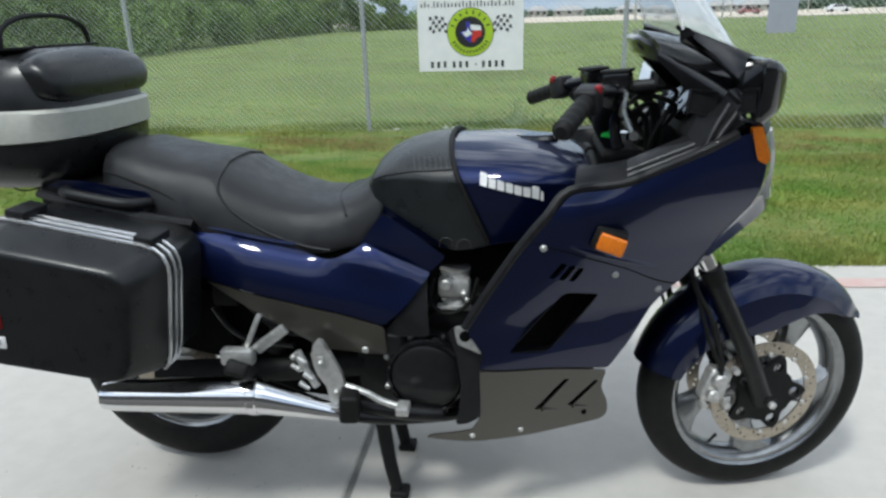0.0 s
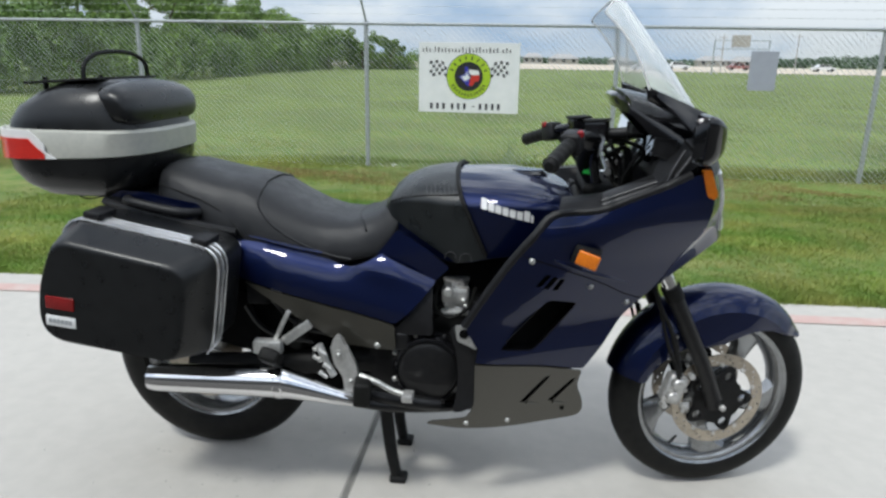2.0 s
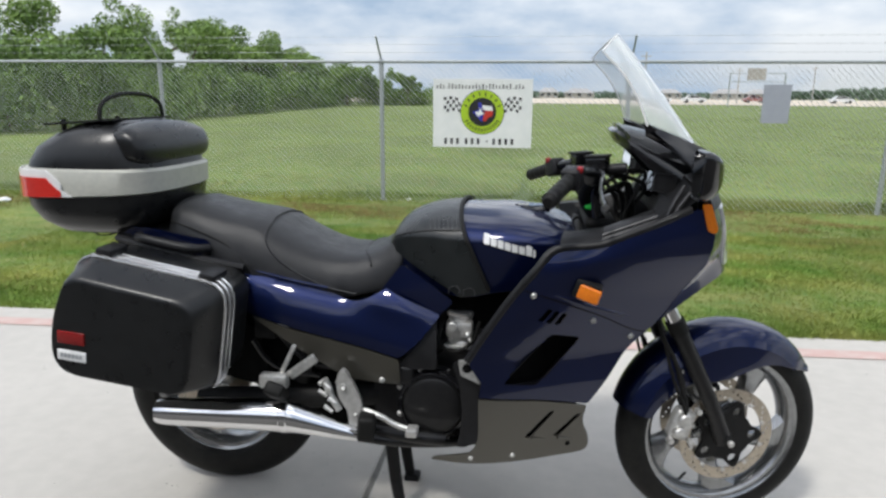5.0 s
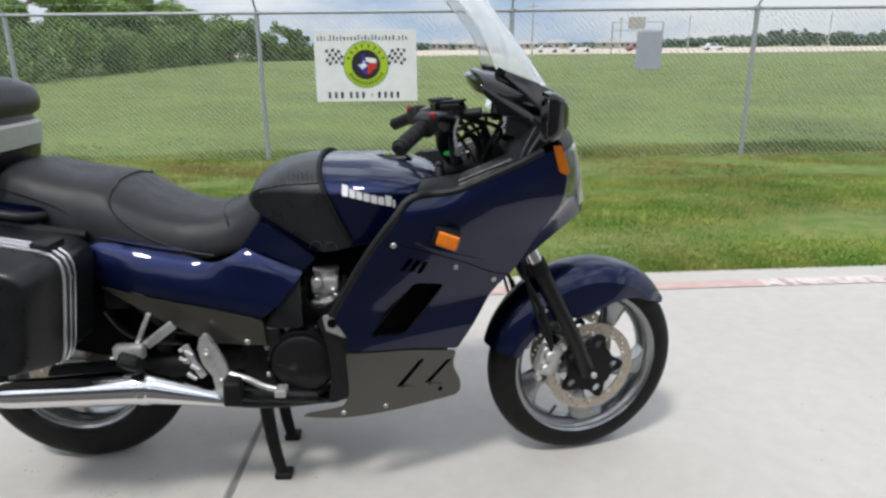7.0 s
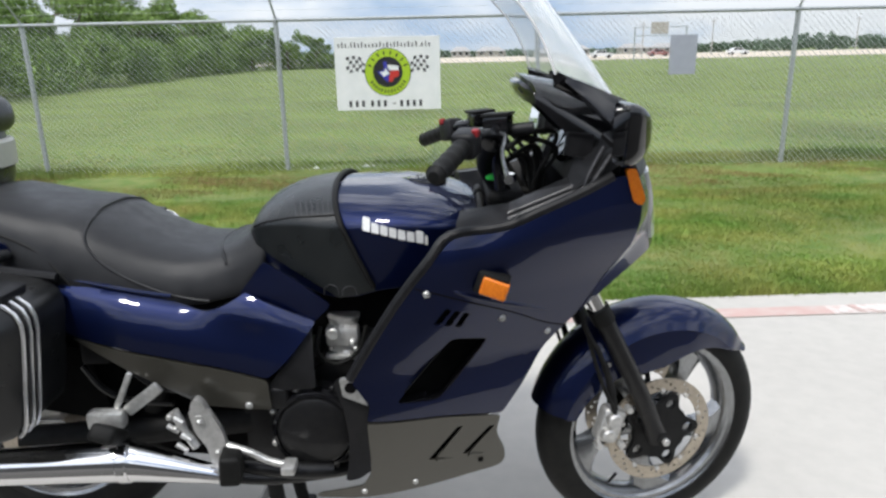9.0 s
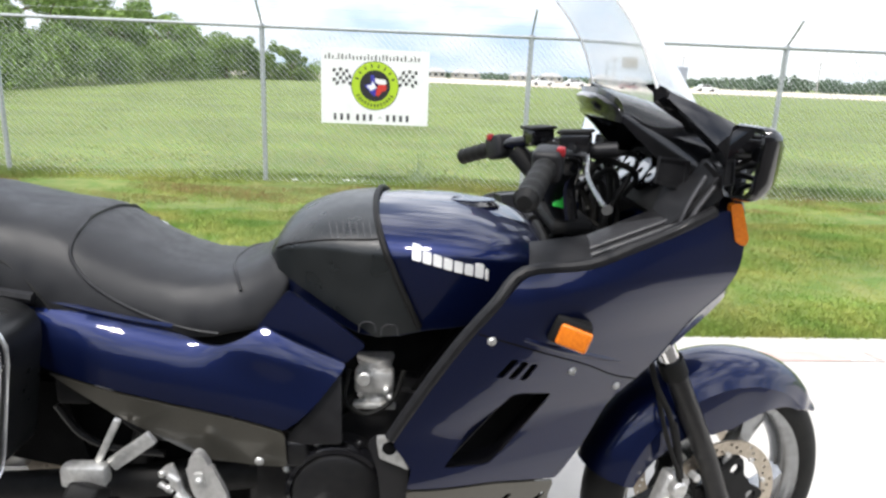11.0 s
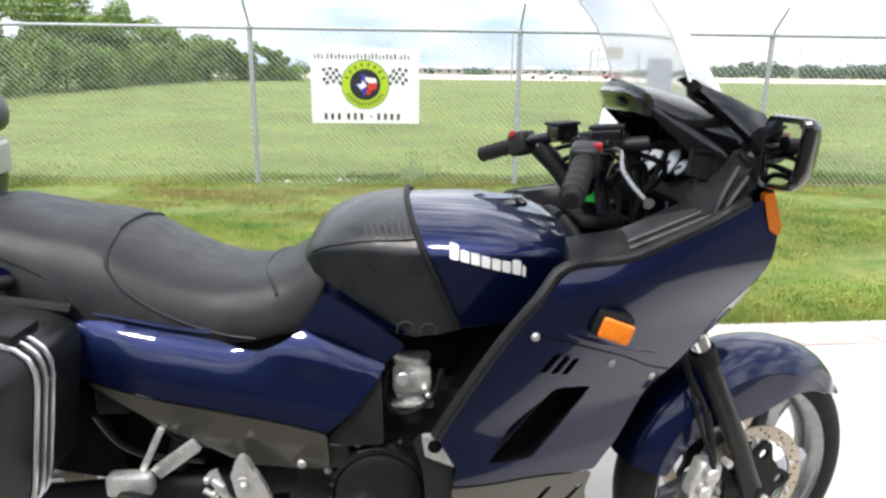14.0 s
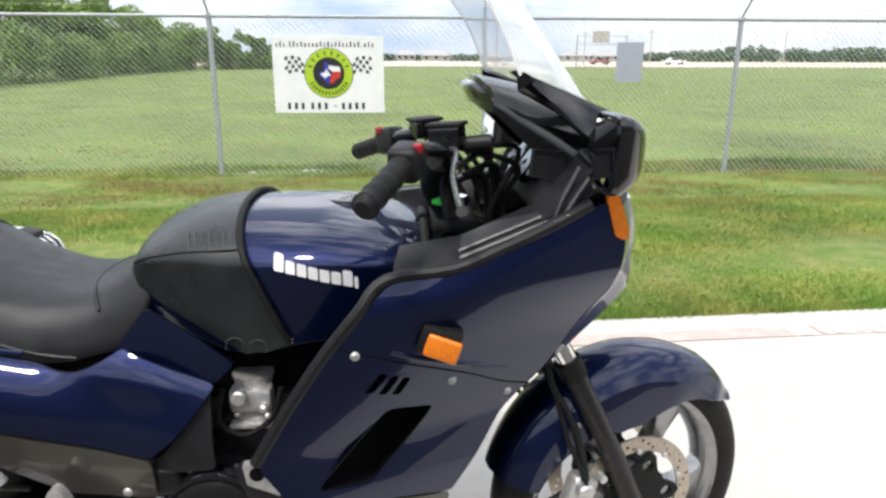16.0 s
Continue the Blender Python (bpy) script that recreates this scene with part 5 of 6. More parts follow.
        o = rounded([(-0.050, -0.05, 0.018), (0.038, -0.042, 0.026), (0.052, 0.048, 0.016), (-0.047, 0.048, 0.016)], 0.02, 4)
        loft(bm, [[(x, c.y + s * p.x, c.z + p.y) for p in o] for x in ((0.5725, 0.568) if s < 0 else (0.5105, 0.506))])
        moved(bm, turn)
        part("mirror_glass", bm, MIRROR, pod, "mirror glass")
        bm = bmesh.new()
        y0, y1 = c.y - s * 0.05, c.y - s * 0.11
        loft(bm, [[(0.594, y0, 1.055), (0.622, y0, 1.055), (0.624, y0, 1.135), (0.594, y0, 1.138)],
                  [(0.592, y1, 1.04), (0.622, y1, 1.04), (0.615, y1, 1.125), (0.59, y1, 1.128)]])
        part("mirror_stay", bm, PLASTIC, pod)


def handlebar():
    ends = {-1: (Vector((0.241, -0.442, 1.040)), Vector((0.290, -0.305, 1.070))), 1: (Vector((0.192, 0.288, 1.014)), Vector((0.256, 0.185, 1.048)))}
    mid = Vector((0.365, -0.06, 1.045))
    for s in BOTH:
        e, i = ends[s]
        d = (i - e).normalized()
        bm = bmesh.new()
        tube(bm, [i, i + d * 0.07, mid + Vector((0.0, s * 0.13, 0.03)), mid + Vector((0.0, s * 0.09, -0.03)), mid + Vector((0.01, s * 0.09, -0.09))], 0.0125, 12, smooth=5)
        bar = part("handlebar", bm, GLOSS, BIKE)
        bm = bmesh.new()
        L = (i - e).length
        tube(bm, [e + d * L * k / 14 for k in range(15)], lambda t: 0.0185 + 0.0012 * math.cos(t * 60), 16)
        part("grip", bm, RUBBER, bar, "black rubber grip")
        bm = bmesh.new()
        tube(bm, [e - d * 0.012, e - d * 0.004, e], lambda t: 0.011 + 0.008 * t, 14)
        part("bar_end", bm, MATT, bar)
        q = d.to_track_quat("X", "Z").to_matrix().to_4x4()
        bm = bmesh.new()
        box(bm, -0.005, 0.05, -0.024, 0.024, -0.028, 0.026, 0.01, 3)
        sw = part("switch_housing", moved(bm, Matrix.Translation(i) @ q), PLASTIC, bar)
        bm = bmesh.new()
        box(bm, 0.01, 0.026, -0.028, -0.014, 0.014, 0.03, 0.004)
        part("red_switch", moved(bm, Matrix.Translation(i) @ q), REDBTN, sw, "red switch")
        bm = bmesh.new()
        reach = [(0.352, -0.185, 1.078), (0.378, -0.212, 1.080), (0.369, -0.265, 1.055), (0.368, -0.33, 1.036), (0.371, -0.396, 1.021)] if s < 0 else [(0.352, 0.19, 1.068), (0.388, 0.2, 1.058), (0.405, 0.206, 1.02), (0.426, 0.213, 0.977)]
        tube(bm, reach, lambda t: 0.0052 - 0.0012 * t + 0.005 * (t > 0.96), 10, smooth=6)
        part("lever", bm, WHEEL if s < 0 else MATT, bar, "lever")
        r = Vector((0.366, -0.165, 1.100)) if s < 0 else Vector((0.338, 0.075, 1.088))
        bm = bmesh.new()
        box(bm, -0.026, 0.028, -0.024, 0.024, -0.018, 0.016, 0.005)
        rs = part("fluid_reservoir", moved(bm, Matrix.Translation(r) @ pose(0, 0, 0, 0, -4, s * 20)), GLOSS, bar, "black fluid reservoir")
        bm = bmesh.new()
        box(bm, -0.03, 0.032, -0.027, 0.027, 0.015, 0.022, 0.003)
        part("reservoir_cap", moved(bm, Matrix.Translation(r) @ pose(0, 0, 0, 0, -4, s * 20)), MATT, rs)
        bm = bmesh.new()
        tube(bm, [r + Vector((0.03, 0, -0.015)), r + Vector((0.075, s * 0.01, -0.01))], 0.014, 12)
        part("master_cylinder", bm, PLASTIC, bar)
        for k, (a, b) in enumerate((((0.03, 0.02), 0.9), ((0.05, -0.01), 0.95), ((0.0, 0.03), 0.86))):
            bm = bmesh.new()
            p0 = r + Vector((0.04 - 0.02 * k, 0, -0.02))
            tube(bm, [p0, p0 + Vector((0.06 + a[0], -s * 0.04, -0.03 + a[1])), Vector((0.45 + 0.01 * k, s * (0.12 - 0.03 * k), 0.965)), Vector((0.46, s * (0.09 - 0.02 * k), b - 0.02))], 0.0055, 8, smooth=6)
            part("cable", bm, RUBBER, bar)
    bm = bmesh.new()
    box(bm, 0.345, 0.43, -0.12, 0.12, 0.915, 0.945, 0.012)
    cl = part("top_clamp", bm, MATT, BIKE)
    for s, top in ((-1, (0.352, -0.17, 1.06)), (1, (0.30, 0.13, 1.05))):
        bm = bmesh.new()
        tube(bm, [top, (0.345, s * 0.105, 1.0), (0.385, s * 0.09, 0.935)], lambda t: 0.024 - 0.004 * t, 12, smooth=4)
        part("bar_riser", bm, MATT, cl, "black bar riser")
        for dx, dy, dz in ((0.03, 0.02, -0.01), (0.045, -0.015, -0.03), (0.02, -0.03, -0.05)):
            bm = bmesh.new()
            tube(bm, [(top[0] + dx, top[1] + dy * s, top[2] + dz), (top[0] + dx + 0.06, top[1] * 0.7, top[2] + dz + 0.01), (0.43 + dx, top[1] * 0.6, 0.95 + dz), (0.46, top[1] * 0.5 + dy, 0.88)], 0.0058, 8, smooth=6)
            part("cable", bm, RUBBER, cl)
    bm = bmesh.new()
    disc(bm, 0.022, -0.012, 0.012, 6, 0.002)
    part("stem_nut", moved(bm, Matrix.Translation((0.40, 0, 0.952)) @ pose(0, 0, 0, 90, 0, 0)), CHROME, cl)
    bm = bmesh.new()
    box(bm, -0.016, 0.016, -0.002, 0.002, -0.012, 0.012, 0.0018)
    part("key_tag", moved(bm, Matrix.Translation((0.360, -0.12, 0.982)) @ pose(0, 0, 0, -20, 8, -10)), GREEN, cl, "bright green key tag")
    bm = bmesh.new()
    for y in (-0.16, -0.08, 0.0, 0.1):
        tube(bm, [(0.36, y, 0.87), (0.42, y + 0.02, 0.92), (0.48, y + 0.01, 0.90), (0.5, y, 0.84)], 0.007, 8, smooth=4)
    part("wiring_loom", bm, RUBBER, BIKE)
    # added filler box under the cockpit, coloured as the shade down there
    bm = bmesh.new()
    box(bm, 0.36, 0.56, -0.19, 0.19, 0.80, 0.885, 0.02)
    part("cockpit_shade_filler", bm, SHADE, BIKE)


TANK_TABLES = dict(
    top=[(-0.197, 0.872), (-0.178, 0.905), (-0.155, 0.925), (-0.11, 0.945), (-0.07, 0.956), (-0.02, 0.962), (0.06, 0.964), (0.16, 0.963), (0.25, 0.948), (0.31, 0.928), (0.35, 0.893), (0.365, 0.86)],
    bot=[(-0.197, 0.81), (-0.10, 0.765), (-0.02, 0.730), (0.03, 0.728), (0.06, 0.736), (0.11, 0.752), (0.16, 0.76), (0.25, 0.775), (0.365, 0.80)],
    half=[(-0.197, 0.11), (-0.178, 0.148), (-0.14, 0.172), (-0.08, 0.194), (-0.02, 0.212), (0.06, 0.235), (0.16, 0.247), (0.25, 0.238), (0.31, 0.212), (0.35, 0.165), (0.365, 0.12)])


def lin(pairs, t):
    xs, ys = [p[0] for p in pairs], [p[1] for p in pairs]
    return float(np.interp(t, xs, ys))


def tank_ring(x, grow=0.0):
    top, bot, hw = (lin(TANK_TABLES[k], x) for k in ("top", "bot", "half"))
    top, hw = top + grow, hw + grow
    h = top - bot
    half = [(0.0, top), (0.3, top - h * 0.012), (0.58, top - h * 0.055), (0.80, top - h * 0.125), (0.93, top - h * 0.21), (0.992, top - h * 0.30), (0.995, top - h * 0.38), (0.985, top - h * 0.58), (0.962, top - h * 0.82), (0.935, bot + h * 0.04), (0.88, bot), (0.45, bot)]
    pts = [(y * hw, z) for y, z in half]
    loop = pts + [(-y, z) for y, z in pts[:0:-1]]
    sm = curve_pts([(a, b, 0) for a, b in loop], 3, True)
    return [(x, p.x, p.y) for p in sm]


def shoulder(f):
    """The tank's width, as a share of its widest, at a share f of its height below the top."""
    return float(np.interp(f, (0.0, 0.055, 0.125, 0.21, 0.30, 0.38), (0.0, 0.58, 0.80, 0.93, 0.992, 0.995)))


def tank_and_seat():
    xs = [-0.197, -0.188, -0.175, -0.155, -0.135, -0.11, -0.08, -0.05, -0.02, 0.02, 0.06, 0.11, 0.16, 0.205, 0.25, 0.28, 0.31, 0.335, 0.35, 0.36, 0.365]
    bm = bmesh.new()
    loft(bm, [tank_ring(x) for x in xs])
    bmesh.ops.smooth_vert(bm, verts=bm.verts[:], factor=0.4, use_axis_x=True, use_axis_y=False, use_axis_z=True)
    tank = part("fuel_tank", bm, BLUE, BIKE, "glossy dark blue fuel tank", 60)
    # vinyl cover over the rear of the tank
    bm = bmesh.new()
    loft(bm, [tank_ring(x, 0.005) for x in xs])
    bmesh.ops.smooth_vert(bm, verts=bm.verts[:], factor=0.4, use_axis_x=True, use_axis_y=False, use_axis_z=True)
    for co, no in (((-0.012, 0, 1.0), (1, 0, 0.45)), ((-0.17, 0, 0.838), (-0.50, 0, -0.87)), ((0.03, 0, 0.735), (0.25, 0, -0.95))):
        bmesh.ops.bisect_plane(bm, geom=bm.verts[:] + bm.edges[:] + bm.faces[:], plane_co=co, plane_no=no, clear_outer=True)
    bra = part("tank_cover", bm, BRA, tank, "black vinyl tank cover", 60)
    bm = bmesh.new()
    loop = tank_ring(0.05, 0.0065)
    n = len(loop)
    hem = []
    for k in range(n):
        x, y, z = loop[k]
        xx = -0.012 + (1.0 - z) * 0.45
        yy = y * (lin(TANK_TABLES["half"], xx) + 0.006) / (lin(TANK_TABLES["half"], 0.05) + 0.0065)
        zz = z + (lin(TANK_TABLES["top"], xx) - lin(TANK_TABLES["top"], 0.05)) * smooth01(0.75, 0.98, z)
        if z > 0.752:
            hem.append((xx, yy, zz))
    hem.sort(key=lambda p: math.atan2(p[1], p[2] - 0.75))
    tube(bm, hem, 0.0062, 8)
    part("cover_hem", bm, RUBBER, bra)
    # seam between the cover's top and side
    for s in BOTH:
        bm = bmesh.new()
        pts = []
        for k in range(9):
            x = -0.175 + 0.20 * k / 8
            r = tank_ring(x, 0.0062)
            hw, top = lin(TANK_TABLES["half"], x), lin(TANK_TABLES["top"], x)
            h = top - lin(TANK_TABLES["bot"], x)
            f = 0.20 + 0.08 * (1 - k / 8)
            pts.append((x, s * (hw * shoulder(f) + 0.006), top - h * f + 0.005))
        tube(bm, pts, 0.0028, 6, smooth=3)
        part("cover_seam", bm, VINYL, bra)
        for k in range(7):
            x = -0.075 + 0.0125 * k
            hw, top = lin(TANK_TABLES["half"], x), lin(TANK_TABLES["top"], x)
            h = top - lin(TANK_TABLES["bot"], x)
            bm = bmesh.new()
            tube(bm, [(x - 0.002, s * (hw * shoulder(0.12) + 0.005), top - h * 0.12 + 0.0055), (x + 0.003, s * (hw * shoulder(0.17) + 0.006), top - h * 0.17 + 0.005), (x + 0.006, s * (hw * shoulder(0.225) + 0.006), top - h * 0.225 + 0.004)], 0.002, 6)
            part("cover_crease", bm, SHEEN, bra)
        for x in (0.0, 0.042):
            bm = bmesh.new()
            hw = lin(TANK_TABLES["half"], x) * 0.957 + 0.007
            tube(bm, [(x - 0.016, s * hw, 0.742), (x - 0.014, s * hw, 0.757), (x - 0.005, s * hw, 0.763), (x + 0.005, s * hw, 0.763), (x + 0.014, s * hw, 0.757), (x + 0.016, s * hw, 0.742)], 0.0016, 6)
            part("cover_tab", bm, SHEEN, bra)
        # maker's badge as plain blocks
        for k in range(8):
            bm = bmesh.new()
            x0 = 0.079 + k * 0.0186
            x1 = x0 + (0.006 if k == 7 else 0.0158)
            tall = 0.0265 if k in (0, 6) else 0.0205
            zb = 0.891 - 0.0045 * k
            q = rounded([(x0, zb), (x1, zb - 0.0035), (x1, zb + tall - 0.0035), (x0, zb + tall)], 0.003, 2)
            def at(p, d):
                return (p[0], s * (lin(TANK_TABLES["half"], p[0]) * 0.992 + d - 0.62 * max(0, p[1] - 0.898) - 0.12 * max(0, 0.885 - p[1])), p[1])
            loft(bm, [[at(p, 0.0038) for p in q], [at(p, -0.01) for p in q]])
            part("badge_block", bm, WHITE, tank)
    # filler cap
    bm = bmesh.new()
    lathe(bm, [(0.0005, 0.0), (0.03, 0.0), (0.046, -0.004), (0.05, -0.01), (0.05, -0.02), (0.0005, -0.02)], 36)
    cap = part("filler_cap", moved(bm, Matrix.Translation((0.195, 0, 0.941)) @ pose(0, 0, 0, -90, 0, 0) @ pose(0, 0, 0, -4, 0, 0)), BLUE, tank)
    bm = bmesh.new()
    lathe(bm, [(0.05, -0.004), (0.06, -0.006), (0.062, -0.012), (0.05, -0.02)], 36)
    part("filler_ring", moved(bm, Matrix.Translation((0.195, 0, 0.9385)) @ pose(0, 0, 0, -94, 0, 0)), GLOSS, tank)
    # dark lining in front of the tank
    bm = bmesh.new()
    tube(bm, [(p[0] + 0.006, p[1], p[2]) for p in tank_ring(0.325, 0.002)[:0:-1] if p[2] > 0.83], 0.009, 8)
    part("tank_edge_seal", bm, RUBBER, tank)
    # seat
    rows = [(-0.865, 0.945, 0.865, 0.12), (-0.85, 0.958, 0.845, 0.145), (-0.81, 0.960, 0.82, 0.165), (-0.74, 0.943, 0.795, 0.178), (-0.67, 0.928, 0.772, 0.188), (-0.61, 0.921, 0.757, 0.195), (-0.57, 0.915, 0.747, 0.197),
            (-0.53, 0.892, 0.737, 0.196), (-0.475, 0.860, 0.725, 0.192), (-0.42, 0.836, 0.713, 0.186), (-0.36, 0.819, 0.705, 0.180), (-0.30, 0.818, 0.704, 0.173), (-0.252, 0.831, 0.715, 0.167),
            (-0.211, 0.857, 0.722, 0.165), (-0.188, 0.880, 0.741, 0.163), (-0.170, 0.892, 0.768, 0.160), (-0.156, 0.889, 0.80, 0.156), (-0.148, 0.872, 0.82, 0.145)]
    def seat_ring(x, top, bot, hw, grow=0.0):
        h = top - bot
        half = [(0, top + grow), (0.35, top - h * 0.01 + grow), (0.66, top - h * 0.07 + grow), (0.86, top - h * 0.22 + grow * 0.7), (0.97, top - h * 0.45), (1.03, top - h * 0.72), (1.04, bot + 0.012), (0.98, bot), (0.5, bot)]
        pts = [(a * (hw + grow), b) for a, b in half]
        loop = pts + [(-a, b) for a, b in pts[:0:-1]]
        return [(x, p.x, p.y) for p in curve_pts([(a, b, 0) for a, b in loop], 2, True)]
    bm = bmesh.new()
    loft(bm, [seat_ring(*r) for r in rows])
    bmesh.ops.smooth_vert(bm, verts=bm.verts[:], factor=0.35, use_axis_x=False, use_axis_y=True, use_axis_z=True)
    seat = part("seat", bm, VINYL, BIKE, "black vinyl stepped two-up seat", 60)
    for x, bulge in ((-0.278, 0.05),):
        cols = list(zip(*rows))
        at = [float(np.interp(x, cols[0], cols[k])) for k in (1, 2, 3)]
        ring = [p for p in seat_ring(x, *at, 0.001)]
        top = [(x + bulge * ((abs(p[1]) / at[2]) ** 2 - 0.2), p[1], 0) for p in ring if p[2] > at[0] - (at[0] - at[1]) * 0.42]
        fin = []
        for q in sorted(top, key=lambda q: q[1]):
            a2 = [float(np.interp(q[0], cols[0], cols[k])) for k in (1, 2, 3)]
            rr = seat_ring(q[0], *a2, 0.0005)
            u = [p for p in rr if p[2] > a2[1] + 0.4 * (a2[0] - a2[1])]
            z = min(u, key=lambda p: abs(p[1] - q[1]))[2]
            fin.append((q[0], q[1], z))
        bm = bmesh.new()
        tube(bm, fin, 0.0032, 6, smooth=2)
        part("seat_piping", bm, VINYL, seat)
    cols = list(zip(*rows))

    def on_seat(x, f, lift=0.001):
        """A point of the seat's skin a share f of its depth below the crown."""
        top, bot, hw = (float(np.interp(x, cols[0], cols[k])) for k in (1, 2, 3))
        share = float(np.interp(f, (0.0, 0.01, 0.07, 0.22, 0.45, 0.72, 1.0), (0.0, 0.35, 0.66, 0.86, 0.97, 1.03, 1.04)))
        return Vector((x, hw * share + lift, top - (top - bot) * f + lift * 0.5))
    # piping over the step, running down and forward along both flanks
    flank = [on_seat(x, f) for x, f in ((-0.562, 0.004), (-0.56, 0.01), (-0.556, 0.035), (-0.553, 0.07), (-0.553, 0.14), (-0.55, 0.22), (-0.54, 0.33), (-0.51, 0.46), (-0.46, 0.58), (-0.40, 0.69), (-0.34, 0.81), (-0.285, 0.93))]
    bm = bmesh.new()
    tube(bm, [Vector((p.x, -p.y, p.z)) for p in flank[::-1]] + flank, 0.0032, 6, smooth=3)
    part("seat_piping", bm, VINYL, seat)
    for s in BOTH:
        bm = bmesh.new()
        pts = []
        for x, f in ((-0.85, 0.5), (-0.78, 0.44), (-0.70, 0.46), (-0.64, 0.58), (-0.60, 0.76), (-0.575, 0.95)):
            a2 = [float(np.interp(x, [r[0] for r in rows], [r[k] for r in rows])) for k in (1, 2, 3)]
            pts.append((x, s * a2[2] * (0.985 + 0.05 * (f > 0.6)), a2[0] - (a2[0] - a2[1]) * f))
        tube(bm, pts, 0.0028, 6, smooth=4)
        part("seat_seam", bm, RUBBER, seat)


def side_width(x, z):
    """The side cover bellies out below its top edge and tucks in again towards its foot."""
    line = 0.806 - 0.207 * (x + 0.70)
    top, foot = line + 0.056 * smooth01(-0.34, -0.17, x) - 0.026 * smooth01(-0.17, -0.03, x), line - 0.12

    def belly(edge):
        q = min(max((edge - z) / (edge - foot), 0.0), 1.0)
        return 0.190 + 0.070 * math.sqrt(1 - (1 - q) ** 2)
    f = smooth01(line - 0.085, line + 0.005, z)
    w = belly(line) * (1 - f) + belly(top) * f
    low = max(0.0, foot - z)
    w -= 0.9 * low * low + 0.06 * low
    return w - 0.03 * smooth01(-0.42, -0.68, x) + 0.012 * smooth01(-0.25, -0.08, x)


def bodywork():
    blue = rounded([(-0.81, 0.818, 0.01), (-0.70, 0.796), (-0.533, 0.764), (-0.368, 0.732), (-0.28, 0.708), (-0.235, 0.722), (-0.19, 0.748, 0.006), (-0.036, 0.684, 0.008), (-0.094, 0.609), (-0.145, 0.566, 0.01),
                    (-0.265, 0.594), (-0.428, 0.630), (-0.572, 0.662, 0.01), (-0.66, 0.70), (-0.80, 0.748, 0.01)], 0.03, 4)
    grey = rounded([(-0.575, 0.656, 0.004), (-0.428, 0.624), (-0.265, 0.588), (-0.145, 0.560, 0.01), (-0.143, 0.484, 0.012), (-0.204, 0.480), (-0.300, 0.488, 0.02)], 0.02, 4)
    knee = rounded([(-0.205, 0.742, 0.008), (-0.148, 0.815, 0.01), (-0.06, 0.765), (0.0, 0.722, 0.01), (-0.04, 0.682, 0.01)], 0.02, 4)
    for s in BOTH:
        sc = part("side_cover", sheet(blue, side_width, 0.006, 0.014, (), s), BLUE, BIKE, "glossy dark blue side cover", 40)
        part("side_cover_lower", sheet(grey, side_width, 0.006, 0.03, (), s), GUN, sc, "gunmetal grey lower side cover", 40)
        part("knee_panel", sheet(knee, lambda x, z: 0.21 - 0.1 * max(0, z - 0.74) + 0.02 * smooth01(-0.15, 0, x), 0.006, 0.03, (), s), BLUE, BIKE, "glossy dark blue knee panel", 40)
        plate = rounded([(-0.046, 0.677, 0.006), (-0.04, 0.535, 0.01), (-0.15, 0.528, 0.006), (-0.143, 0.548), (-0.092, 0.607)], 0.02, 3)
        part("black_panel", sheet(plate, lambda x, z: side_width(x, z) - 0.014, 0.006, 0.04, (), s), PLASTIC, BIKE, "matt black plastic panel")
        bolt(sc, -0.196, s * (side_width(-0.196, 0.492) + 0.001), 0.492, 0.009, SATIN, "cover_bolt", (0, s, 0))
        bm = bmesh.new()
        tube(bm, [(-0.607, s * (side_width(-0.607, z) + 0.0004), z) for z in (0.777, 0.765, 0.75, 0.735, 0.72, 0.70, 0.685)], 0.0016, 6)
        part("panel_seam", bm, SHADE, sc)
        # bright rail between seat and side cover
        bm = bmesh.new()
        tube(bm, [(-0.69, s * 0.192, 0.80), (-0.53, s * 0.202, 0.77), (-0.44, s * 0.205, 0.752), (-0.36, s * 0.202, 0.738)], 0.005, 8, smooth=4)
        part("seat_rail", bm, BLUE, sc)
        # tail panel and grab handle
        tail = rounded([(-0.70, 0.797, 0.01), (-0.715, 0.86, 0.02), (-0.90, 0.885, 0.03), (-1.02, 0.885, 0.02), (-0.98, 0.845, 0.02), (-0.85, 0.815)], 0.02, 3)
        tp = part("tail_panel", sheet(tail, lambda x, z: 0.185 - 0.12 * max(0, -0.8 - x), 0.006, 0.04, (), s), BLUE, BIKE, "glossy dark blue tail panel")
        bm = bmesh.new()
        tube(bm, [(-0.93, s * 0.18, 0.862), (-0.90, s * 0.225, 0.868), (-0.82, s * 0.235, 0.855), (-0.745, s * 0.23, 0.842), (-0.715, s * 0.19, 0.835)], 0.0135, 12, smooth=5)
        part("grab_handle", bm, PLASTIC, BIKE, "black grab handle")
        # pannier carrier
        bm = bmesh.new()
        tube(bm, [(-0.60, s * 0.215, 0.79), (-0.80, s * 0.225, 0.825), (-0.99, s * 0.2, 0.86)], 0.011, 8, smooth=3)
        part("pannier_rail", bm, PLASTIC, BIKE)
    bm = bmesh.new()
    box(bm, -1.02, -0.72, -0.17, 0.17, 0.80, 0.872, 0.02)
    part("tail_body", bm, MATT, BIKE)
    bm = bmesh.new()
    box(bm, -1.18, -0.88, -0.10, 0.10, 0.848, 0.866, 0.006)
    part("rack_plate", bm, MATT, BIKE)
    bm = bmesh.new()
    tube(bm, [(-1.13, -0.12, 0.868), (-1.11, -0.125, 0.852), (-1.08, -0.125, 0.848), (-1.04, -0.12, 0.856), (-1.0, -0.11, 0.866)], 0.0025, 6, smooth=5)
